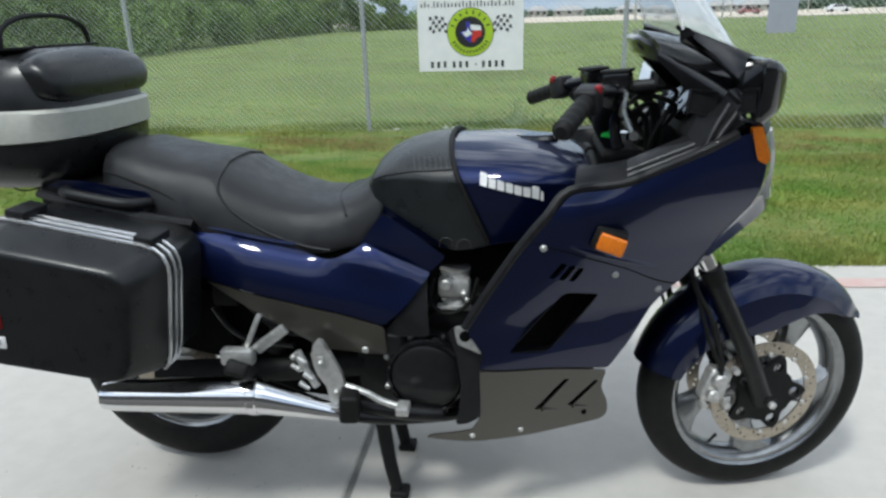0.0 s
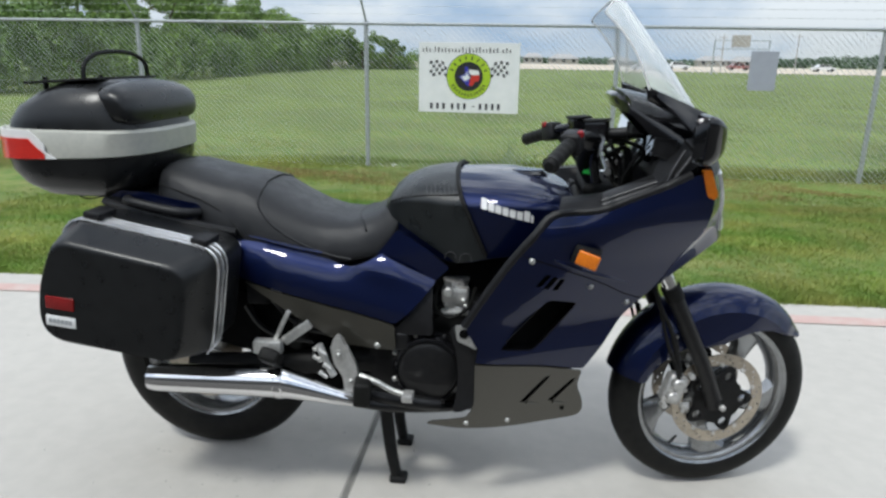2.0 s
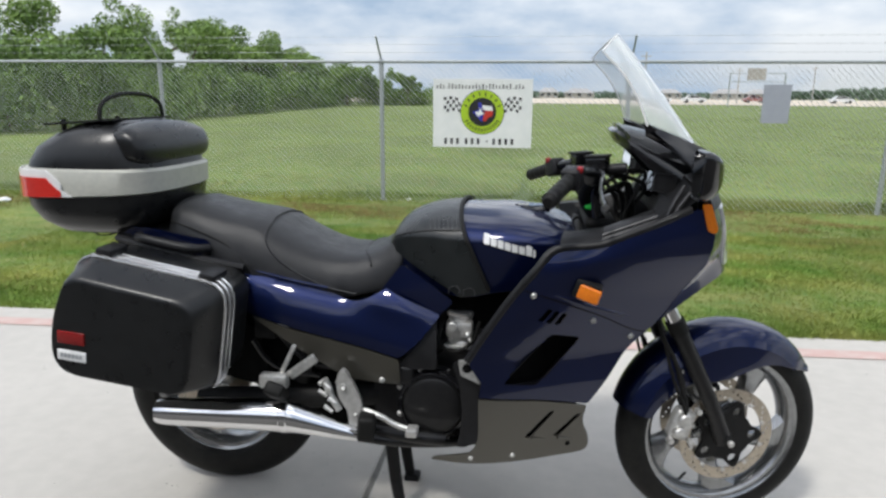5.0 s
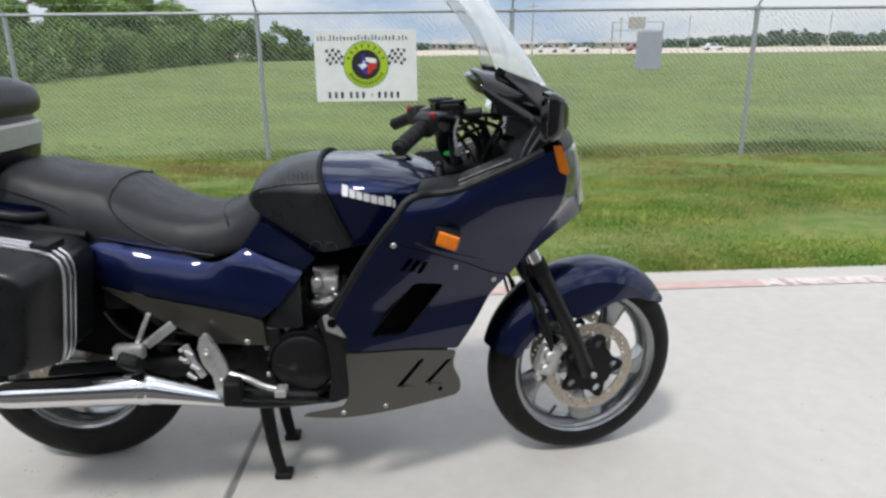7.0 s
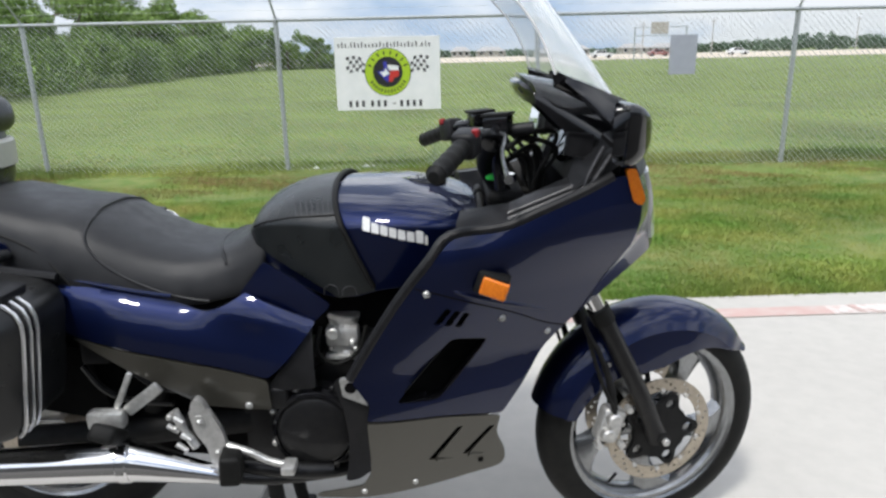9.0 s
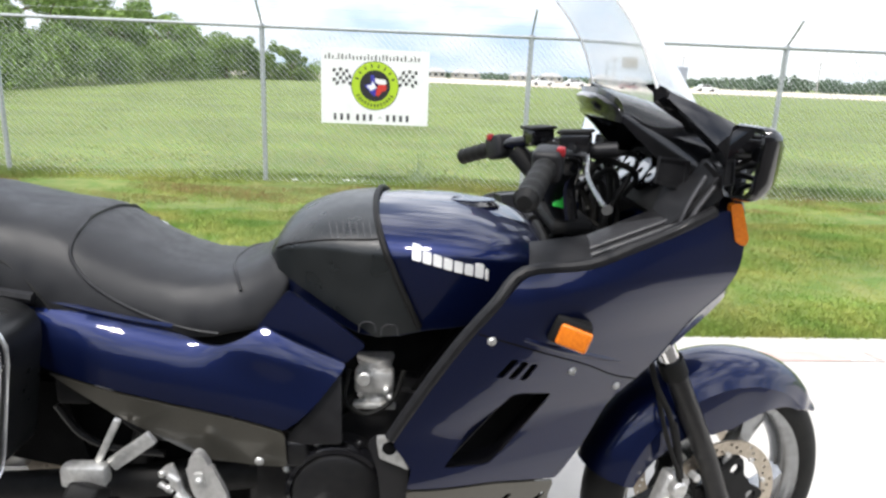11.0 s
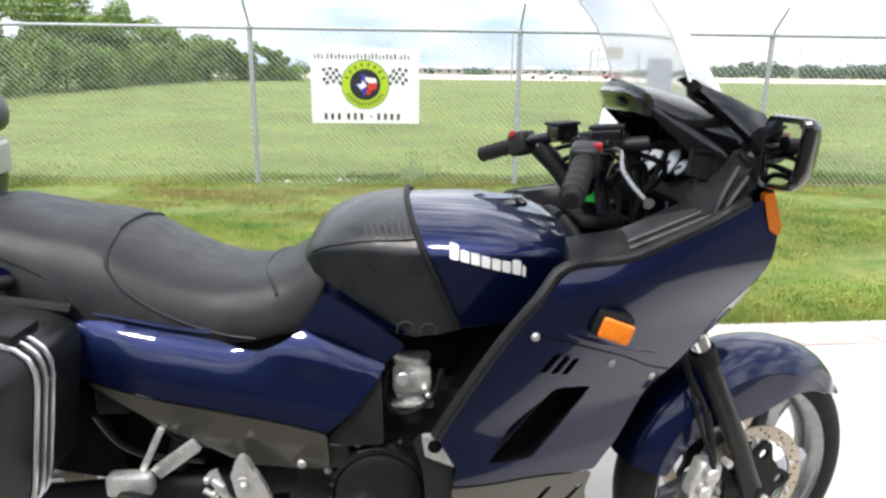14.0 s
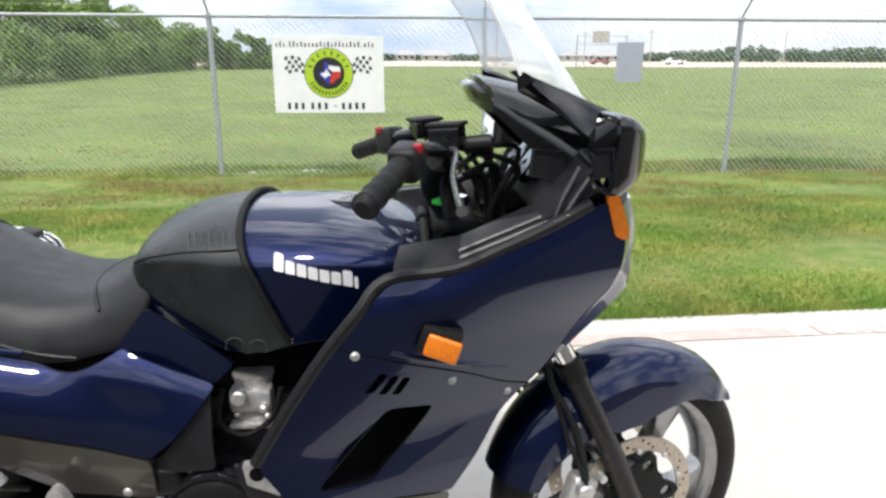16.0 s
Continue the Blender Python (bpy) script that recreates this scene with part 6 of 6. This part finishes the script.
    part("loose_wire", bm, RUBBER, BIKE, "thin loose wire under the top case")


def engine():
    bm = bmesh.new()
    loft(bm, [[(x, y, z) for x, z in ((-0.24, 0.30), (0.06, 0.27), (0.11, 0.45), (0.15, 0.62), (0.02, 0.63), (-0.08, 0.55), (-0.24, 0.52))] for y in (-0.18, 0.18)])
    bmesh.ops.bevel(bm, geom=bm.edges[:], offset=0.02, segments=2, affect="EDGES")
    eng = part("engine_block", bm, ENGINE, BIKE, "black painted engine block")
    for s in BOTH:
        bm = bmesh.new()
        lathe(bm, [(0.0005, -0.098), (0.07, -0.098), (0.082, -0.092), (0.09, -0.075), (0.092, 0.0), (0.0005, 0.0)], 48)
        if s > 0:
            moved(bm, Matrix.Diagonal((1, -1, 1, 1)))
            bmesh.ops.recalc_face_normals(bm, faces=bm.faces[:])
        cc = part("clutch_cover", moved(bm, Matrix.Translation((-0.052, s * 0.165, 0.425))), ENGINE, eng, "round black clutch cover")
        bm = bmesh.new()
        lathe(bm, [(0.088, -0.09), (0.096, -0.088), (0.100, -0.08), (0.100, -0.06), (0.088, -0.06)], 48)
        if s > 0:
            moved(bm, Matrix.Diagonal((1, -1, 1, 1)))
            bmesh.ops.recalc_face_normals(bm, faces=bm.faces[:])
        part("cover_rim", moved(bm, Matrix.Translation((-0.052, s * 0.165, 0.425))), GLOSS, cc)
        for k in range(8):
            a = radians(22 + 45 * k)
            bolt(cc, -0.052 + 0.106 * math.cos(a), s * 0.235, 0.425 + 0.106 * math.sin(a), 0.0075, ALU if k in (2, 3, 4) else ENGINE, "cover_bolt", (0, s, 0))
        bm = bmesh.new()
        box(bm, -0.165, -0.105, -0.02, 0.02, -0.03, 0.03, 0.012, 3)
        part("oil_cap_cover", moved(bm, Matrix.Translation((0, s * 0.235, 0.508))), ENGINE, eng)
        # flat black panel with its bright wedge in front of the cover
        p = rounded([(0.012, 0.585, 0.008), (0.03, 0.60, 0.006), (0.085, 0.535, 0.01), (0.08, 0.362, 0.006), (0.05, 0.342), (0.022, 0.338, 0.01), (0.032, 0.38, 0.02), (0.037, 0.45), (0.03, 0.53)], 0.008, 3)
        bp = part("engine_side_panel", sheet(p, lambda x, z: 0.315 + 0.02 * smooth01(0.4, 0.58, z), 0.006, 0.05, (), s), PLASTIC, BIKE, "flat black engine side panel")
        wedge = rounded([(0.028, 0.60, 0.004), (0.055, 0.602, 0.006), (0.086, 0.54, 0.004), (0.034, 0.562, 0.004)], 0.004, 3)
        part("bright_wedge", sheet(wedge, lambda x, z: 0.345, 0.012, 0.05, [ring_outline(0.0115, 16, 0.051, 0.582)], s), SATIN, bp, "silver bracket wedge with a round hole")
        # near-black disc behind the wedge's hole paints the shade in it
        bm = bmesh.new()
        disc(bm, 0.0125, -0.01, 0.004, 18, 0.002)
        part("hole_shade", moved(bm, Matrix.Translation((0.051, s * 0.338, 0.582))), SHADE, bp)
        # carburettor seen through the gap
        bm = bmesh.new()
        tube(bm, [(0.012, s * 0.10, 0.57), (0.012, s * 0.10, 0.60), (0.012, s * 0.10, 0.64), (0.012, s * 0.10, 0.668)], lambda t: 0.034 - 0.004 * math.cos(t * 9), 18)
        cb = part("carburettor", moved(bm, Matrix.Translation((0, s * 0.05, 0))), ALU, BIKE, "cast aluminium carburettor")
        bm = bmesh.new()
        lathe(bm, [(0.0005, -0.03), (0.02, -0.03), (0.03, -0.02), (0.034, 0.0), (0.0005, 0.0)], 20)
        part("float_bowl", moved(bm, Matrix.Translation((0.016, s * 0.155, 0.578)) @ pose(0, 0, 0, -90 if s < 0 else -90, 0, 0)), ALU, cb)
        bm = bmesh.new()
        box(bm, -0.03, 0.055, -0.012, 0.012, 0.572, 0.584, 0.004)
        part("carb_flange", moved(bm, Matrix.Translation((0.0, s * 0.18, 0))), SATIN, cb)
        bm = bmesh.new()
        box(bm, -0.026, 0.05, -0.022, 0.016, 0.606, 0.652, 0.008, 2)
        part("carb_body", moved(bm, Matrix.Translation((0.0, s * 0.172, 0))), ALU, cb)
        for x0, z0, rr in ((-0.006, 0.641, 0.015), (0.037, 0.619, 0.008), (0.043, 0.606, 0.006)):
            bm = bmesh.new()
            disc(bm, rr, -0.012, 0.012, 16, 0.003)
            part("carb_boss", moved(bm, Matrix.Translation((x0, s * 0.196, z0))), SATIN, cb)
        for dz in (0.60, 0.625, 0.65):
            bolt(cb, -0.014 + (dz - 0.6) * 0.5, s * 0.186, dz, 0.006, SATIN, "carb_screw", (0, s, 0))
        bm = bmesh.new()
        tube(bm, [(-0.035, s * 0.19, 0.655), (-0.04, s * 0.21, 0.60), (0.0, s * 0.205, 0.57), (0.05, s * 0.2, 0.60), (0.07, s * 0.2, 0.66)], 0.005, 8, smooth=5)
        part("fuel_hose", bm, RUBBER, cb)
    # added filler box over the engine, near-black to read as shaded depth
    bm = bmesh.new()
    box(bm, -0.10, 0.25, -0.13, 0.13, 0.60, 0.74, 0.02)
    part("engine_shade_filler", bm, SHADE, BIKE)


def exhaust_and_pegs():
    for s in BOTH:
        tail, ring, front = Vector((-0.825, s * 0.335, 0.392)), Vector((-0.455, s * 0.315, 0.396)), Vector((-0.235, s * 0.29, 0.334))

        def rad(t):
            return float(np.interp(t, (0, 0.015, 0.58, 0.62, 0.66, 0.95, 1), (0.0345, 0.0375, 0.0455, 0.0455, 0.041, 0.019, 0.0165)))
        bm = bmesh.new()
        P = [tail.lerp(ring, k / 16) for k in range(17)] + [ring.lerp(front, k / 10) for k in range(1, 11)]
        tube(bm, P, rad, 32)
        muf = part("exhaust_silencer", bm, CHROME, BIKE, "chrome exhaust silencer")
        bm = bmesh.new()
        along = (ring - tail).normalized()
        tube(bm, [ring + along * d for d in (-0.012, -0.009, 0.009, 0.012)], lambda t: 0.0482 if 0.1 < t < 0.9 else 0.0455, 32)
        part("silencer_clamp", bm, CHROME, muf)
        bm = bmesh.new()
        tube(bm, [tail - along * 0.008, tail + along * 0.01], 0.022, 18)
        part("tailpipe", bm, MATT, muf)
        bm = bmesh.new()
        tube(bm, [front - (front - ring) * 0.05, (-0.15, s * 0.27, 0.318), (-0.02, s * 0.22, 0.30), (0.1, s * 0.15, 0.285)], 0.016, 16, smooth=4)
        part("header_pipe", bm, ENGINE, muf)
        # passenger peg on its bracket
        for a, b in (((-0.428, 0.600), (-0.469, 0.516)), ((-0.37, 0.567), (-0.446, 0.510))):
            bm = bmesh.new()
            d = Vector((b[0] - a[0], 0, b[1] - a[1]))
            L = d.length
            h = 0.006 if a[1] > 0.58 else 0.013
            box(bm, 0, L, -0.006, 0.006, -h, h, 0.003)
            ang = math.degrees(math.atan2(-d.z, d.x))
            br = part("peg_bracket", moved(bm, Matrix.Translation((a[0], s * 0.30, a[1])) @ pose(0, 0, 0, 0, ang, 0)), SATIN, BIKE, "silver passenger peg bracket")
        bm = bmesh.new()
        box(bm, -0.042, 0.038, -0.018, 0.016, -0.024, 0.018, 0.009)
        pb = part("peg_mount", moved(bm, Matrix.Translation((-0.486, s * 0.308, 0.499))), SATIN, BIKE)
        bm = bmesh.new()
        box(bm, -0.026, 0.026, -0.05, 0.05, -0.018, 0.018, 0.009, 3)
        part("passenger_peg", moved(bm, Matrix.Translation((-0.462, s * 0.36, 0.488)) @ pose(0, 0, 0, s * 35, 18, 0)), RUBBER, BIKE, "folded black rubber passenger peg")
        # rider's peg plate, peg and pedal
        pl = rounded([(-0.320, 0.500, 0.006), (-0.274, 0.504, 0.006), (-0.249, 0.450, 0.012), (-0.242, 0.409, 0.01), (-0.256, 0.362, 0.012), (-0.282, 0.368, 0.01), (-0.287, 0.41, 0.008), (-0.310, 0.445, 0.01)], 0.008, 3)
        pp = part("peg_plate", sheet(pl, lambda x, z: 0.29, 0.012, 0.06, (), s), ALU, BIKE, "cast aluminium footpeg plate")
        dome = rounded([(-0.314, 0.497, 0.004), (-0.312, 0.520, 0.01), (-0.300, 0.534, 0.012), (-0.287, 0.526, 0.01), (-0.276, 0.503, 0.004)], 0.008, 4)
        part("heel_guard", sheet(dome, lambda x, z: 0.293, 0.018, 0.06, (), s), ALU, pp, "rounded aluminium heel guard")
        rib = rounded([(-0.307, 0.489, 0.006), (-0.29, 0.491, 0.006), (-0.283, 0.465, 0.006), (-0.297, 0.458, 0.006)], 0.006, 2)
        part("plate_pad", sheet(rib, lambda x, z: 0.294, 0.006, 0.06, (), s), SATIN, pp)
        bm = bmesh.new()
        tube(bm, [(-0.352, s * 0.286, 0.500), (-0.332, s * 0.286, 0.45), (-0.312, s * 0.286, 0.41)], lambda t: 0.0105 - 0.003 * (0.4 < t < 0.6), 12, smooth=3)
        part("rear_master_cylinder", bm, ALU, pp)
        for x0, z0, rr, ln in ((-0.34, 0.482, 0.011, 0.016), (-0.355, 0.462, 0.008, 0.02), (-0.328, 0.44, 0.01, 0.018), (-0.34, 0.415, 0.009, 0.02)):
            bm = bmesh.new()
            tube(bm, [(x0 - ln * 0.6, s * 0.292, z0 + ln * 0.3), (x0 + ln * 0.6, s * 0.296, z0 - ln * 0.4)], lambda t: rr * 0.75 * (1 - 0.3 * (t > 0.5)), 10)
            part("brake_fitting", bm, ALU, pp)
        for x, z in ((-0.36, 0.49), (-0.35, 0.46), (-0.295, 0.476), (-0.262, 0.40)):
            bolt(pp, x, s * 0.297, z, 0.007, SATIN, "plate_bolt", (0, s, 0))
        bm = bmesh.new()
        tube(bm, [(-0.235, s * 0.305, 0.425), (-0.186, s * 0.31, 0.411), (-0.146, s * 0.312, 0.391), (-0.10, s * 0.315, 0.38)], 0.008, 10, smooth=4)
        pd = part("brake_pedal", bm, SATIN, BIKE, "silver brake pedal")
        bm = bmesh.new()
        box(bm, -0.113, -0.083, -0.024, 0.02, -0.01, 0.01, 0.004)
        part("pedal_pad", moved(bm, Matrix.Translation((0, s * 0.318, 0.38))), ALU, pd)
        bm = bmesh.new()
        box(bm, -0.024, 0.022, -0.035, 0.03, -0.034, 0.036, 0.01, 3)
        fp = part("footpeg", moved(bm, Matrix.Translation((-0.222, s * 0.325, 0.388)) @ pose(0, 0, 0, 0, 4, s * -8)), RUBBER, BIKE, "black rubber footpeg")
        bm = bmesh.new()
        tube(bm, [(-0.23, s * 0.27, 0.352), (-0.10, s * 0.27, 0.337), (-0.02, s * 0.25, 0.325)], 0.02, 12, smooth=3)
        part("lower_frame_tube", bm, ENGINE, BIKE)
    # centre stand
    st = part("centre_stand", tube(bmesh.new(), [(-0.20, -0.14, 0.24), (-0.20, 0.14, 0.24)], 0.014, 10), MATT, BIKE, "black steel centre stand")
    for s, foot in ((-1, Vector((-0.158, -0.155, 0.0))), (1, Vector((-0.172, 0.055, 0.0)))):
        bm = bmesh.new()
        top = Vector((-0.205, -0.125 if s < 0 else 0.06, 0.30))
        tube(bm, [top, top.lerp(foot, 0.6) + Vector((-0.006, 0, 0)), foot + Vector((-0.005, 0, 0.028)), foot + Vector((-0.002, 0, 0.014))], lambda t: 0.021 - 0.006 * t, 12, smooth=3)
        part("stand_leg", bm, MATT, st)
        bm = bmesh.new()
        box(bm, -0.022, 0.03, -0.024, 0.024, 0.0, 0.022, 0.007, 3)
        part("stand_foot", moved(bm, Matrix.Translation(foot)), MATT, st)


def luggage():
    # side cases
    outline = [(-0.955, 0.862, 0.05), (-0.563, 0.788, 0.06), (-0.605, 0.522, 0.05), (-0.64, 0.500, 0.03), (-0.995, 0.548, 0.05), (-1.035, 0.60, 0.05), (-1.02, 0.72, 0.06)]
    c = Vector((-0.80, 0.675))
    def scaled(k, dx=0.0, dz=0.0):
        return [((p.x - c.x) * k + c.x + dx, (p.y - c.y) * k + c.y + dz) for p in rounded(outline, 0.04, 4)]
    for s in BOTH:
        bm = bmesh.new()
        loft(bm, [[(x, s * y, z) for x, z in scaled(k, dx, dz)] for y, k, dx, dz in ((0.225, 0.93, 0, 0), (0.235, 0.965, 0, 0), (0.355, 0.975, 0, 0), (0.362, 0.965, 0, 0))])
        case = part("side_case", bm, CASE, BIKE, "matt black plastic side case")
        bm = bmesh.new()
        loft(bm, [[(x, s * y, z) for x, z in scaled(k, dx, dz)] for y, k, dx, dz in ((0.362, 0.975, 0, 0), (0.40, 0.995, 0, 0), (0.409, 0.988, 0, 0), (0.466, 0.875, -0.022, -0.012), (0.472, 0.86, -0.023, -0.013), (0.476, 0.84, -0.024, -0.014), (0.478, 0.78, -0.024, -0.014))])
        lid = part("case_lid", bm, CASE, case, "matt black case lid")
        for y in (0.402, 0.378, 0.356):
            o = scaled(1.012)
            strip = [(x, s * y, z) for x, z in o[:15]]
            bm = bmesh.new()
            tube(bm, strip, 0.0042, 6)
            part("trim_strip", bm, STRIPE, case, "bright trim strip")
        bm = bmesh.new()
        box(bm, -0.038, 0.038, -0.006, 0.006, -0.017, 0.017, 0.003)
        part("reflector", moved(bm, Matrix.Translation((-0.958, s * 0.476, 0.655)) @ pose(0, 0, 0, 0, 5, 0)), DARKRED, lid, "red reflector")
        bm = bmesh.new()
        box(bm, -0.040, 0.040, -0.004, 0.004, -0.0145, 0.0145, 0.002)
        bd = part("case_badge", moved(bm, Matrix.Translation((-0.962, s * 0.476, 0.606)) @ pose(0, 0, 0, 0, 6, 0)), WHITE, lid, "small pale badge")
        bm = bmesh.new()
        for k in range(6):
            box(bm, -0.03 + k * 0.0105, -0.0225 + k * 0.0105, -0.0052, -0.003, -0.005, 0.006)
        if s > 0:
            moved(bm, Matrix.Diagonal((1, -1, 1, 1)))
            bmesh.ops.recalc_face_normals(bm, faces=bm.faces[:])
        part("badge_bar", moved(bm, Matrix.Translation((-0.962, s * 0.476, 0.606)) @ pose(0, 0, 0, 0, 6, 0)), GALV, lid)
        for x, z in ((-0.62, 0.806), (-0.90, 0.862)):
            bm = bmesh.new()
            box(bm, -0.022, 0.022, -0.05, 0.03, -0.010, 0.012, 0.005)
            part("case_latch", moved(bm, Matrix.Translation((x, s * 0.35, z)) @ pose(0, 0, 0, 0, 10.5, 0)), PLASTIC, case, "black case latch")
    # top case
    def plan(z, x0, x1, hy, tilt=0.0, e=3.2, n=48):
        x0, x1 = x0 + 0.012, x1 - 0.012
        cx, hx = (x0 + x1) / 2, (x1 - x0) / 2
        pts = []
        for k in range(n):
            a = 2 * math.pi * k / n
            ca, sa = math.cos(a), math.sin(a)
            pts.append((cx + hx * math.copysign(abs(ca) ** (2 / e), ca), hy * math.copysign(abs(sa) ** (2 / e), sa), z + tilt * (1.087 + cx + hx * math.copysign(abs(ca) ** (2 / e), ca))))
        return pts
    bm = bmesh.new()
    loft(bm, [plan(*r) for r in ((0.862, -1.19, -0.98, 0.13), (0.868, -1.24, -0.93, 0.175), (0.90, -1.29, -0.885, 0.212), (0.945, -1.322, -0.858, 0.228, 0.02), (0.976, -1.326, -0.853, 0.231, 0.04), (0.982, -1.316, -0.862, 0.225, 0.04))])
    top = part("top_case", bm, CASE, BIKE, "black top case with a beige band")
    bm = bmesh.new()
    loft(bm, [plan(*r) for r in ((0.978, -1.323, -0.853, 0.229, 0.04), (0.982, -1.331, -0.845, 0.236, 0.04), (1.050, -1.328, -0.843, 0.236), (1.058, -1.322, -0.849, 0.231))])
    part("case_band", bm, BAND, top, "dull silver band")
    bm = bmesh.new()
    loft(bm, [plan(*r) for r in ((1.054, -1.316, -0.858, 0.225), (1.075, -1.31, -0.863, 0.223), (1.115, -1.28, -0.872, 0.215), (1.152, -1.22, -0.887, 0.195), (1.178, -1.16, -0.915, 0.16), (1.19, -1.10, -0.96, 0.11))])
    part("case_lid", bm, CASE, top, "domed black lid", 60)
    # red reflector that wraps the rear, with its white border
    def wrap(z0, z1, cut0, cut1, grow):
        bm = bmesh.new()
        R = []
        for i in range(5):
            t = i / 4
            z = z0 + (z1 - z0) * t
            lim = cut0 + (cut1 - cut0) * t
            tl = 0.04 * (1 - t)
            base = [p for p in plan(z, -1.331 - grow, -0.844 + grow, 0.236 + grow, tl, n=160)]
            pts = sorted([p for p in base if p[0] < lim], key=lambda p: math.atan2(p[1], -(p[0] + 1.087)))
            a = [pts[int(j * (len(pts) - 1) / 30)] for j in range(31)]
            R.append(a)
        loft(bm, R, cap=False, close=False)
        shell(bm, 0.004)
        bmesh.ops.recalc_face_normals(bm, faces=bm.faces[:])
        return bm
    part("reflector_border", wrap(0.981, 1.056, -1.07, -1.15, 0.003), WHITE, top, "white reflector border", 60)
    part("rear_reflector", wrap(0.982, 1.034, -1.092, -1.155, 0.0065), RED, top, "red rear reflector", 60)
    # backrest pad over the front of the lid
    bm = bmesh.new()
    rings = []
    sect = rounded([(-1.005, 1.184), (-0.935, 1.190), (-0.885, 1.165), (-0.868, 1.11), (-0.876, 1.062), (-0.945, 1.060)], 0.022, 4)
    for k in range(21):
        t = k / 20
        y = 0.212 * math.sin(math.pi * (t - 0.5))
        q = max(0.3, math.cos(math.pi * (t - 0.5)) ** 0.45)
        rings.append([(-0.925 + (p.x + 0.925) * q, y, 1.122 + (p.y - 1.122) * q) for p in sect])
    loft(bm, rings)
    part("backrest_pad", bm, CASE, top, "padded black vinyl backrest", 60)
    # small luggage rack with its hoop
    bm = bmesh.new()
    box(bm, -1.215, -1.0, -0.165, 0.165, 1.190, 1.197, 0.003, 2, Matrix.Translation((-1.0, 0, 1.194)) @ pose(0, 0, 0, 0, -4, 0) @ Matrix.Translation((1.0, 0, -1.194)))
    rk = part("lid_rack", bm, MATT, top, "thin black lid rack")
    bm = bmesh.new()
    tube(bm, [(-1.03, -0.165, 1.192), (-1.03, -0.15, 1.237), (-1.03, -0.07, 1.264), (-1.03, 0.07, 1.264), (-1.03, 0.15, 1.237), (-1.03, 0.165, 1.192)], 0.0065, 8, smooth=6)
    part("rack_hoop", bm, MATT, rk)
    for x, y in ((-1.17, -0.13), (-1.02, -0.13), (-1.17, 0.13), (-1.02, 0.13)):
        bm = bmesh.new()
        tube(bm, [(x, y, 1.14), (x, y, 1.194)], 0.007, 8)
        part("rack_foot", bm, MATT, rk)


front_end()
rear_end()
fairing()
cockpit()
handlebar()
tank_and_seat()
bodywork()
engine()
exhaust_and_pegs()
luggage()
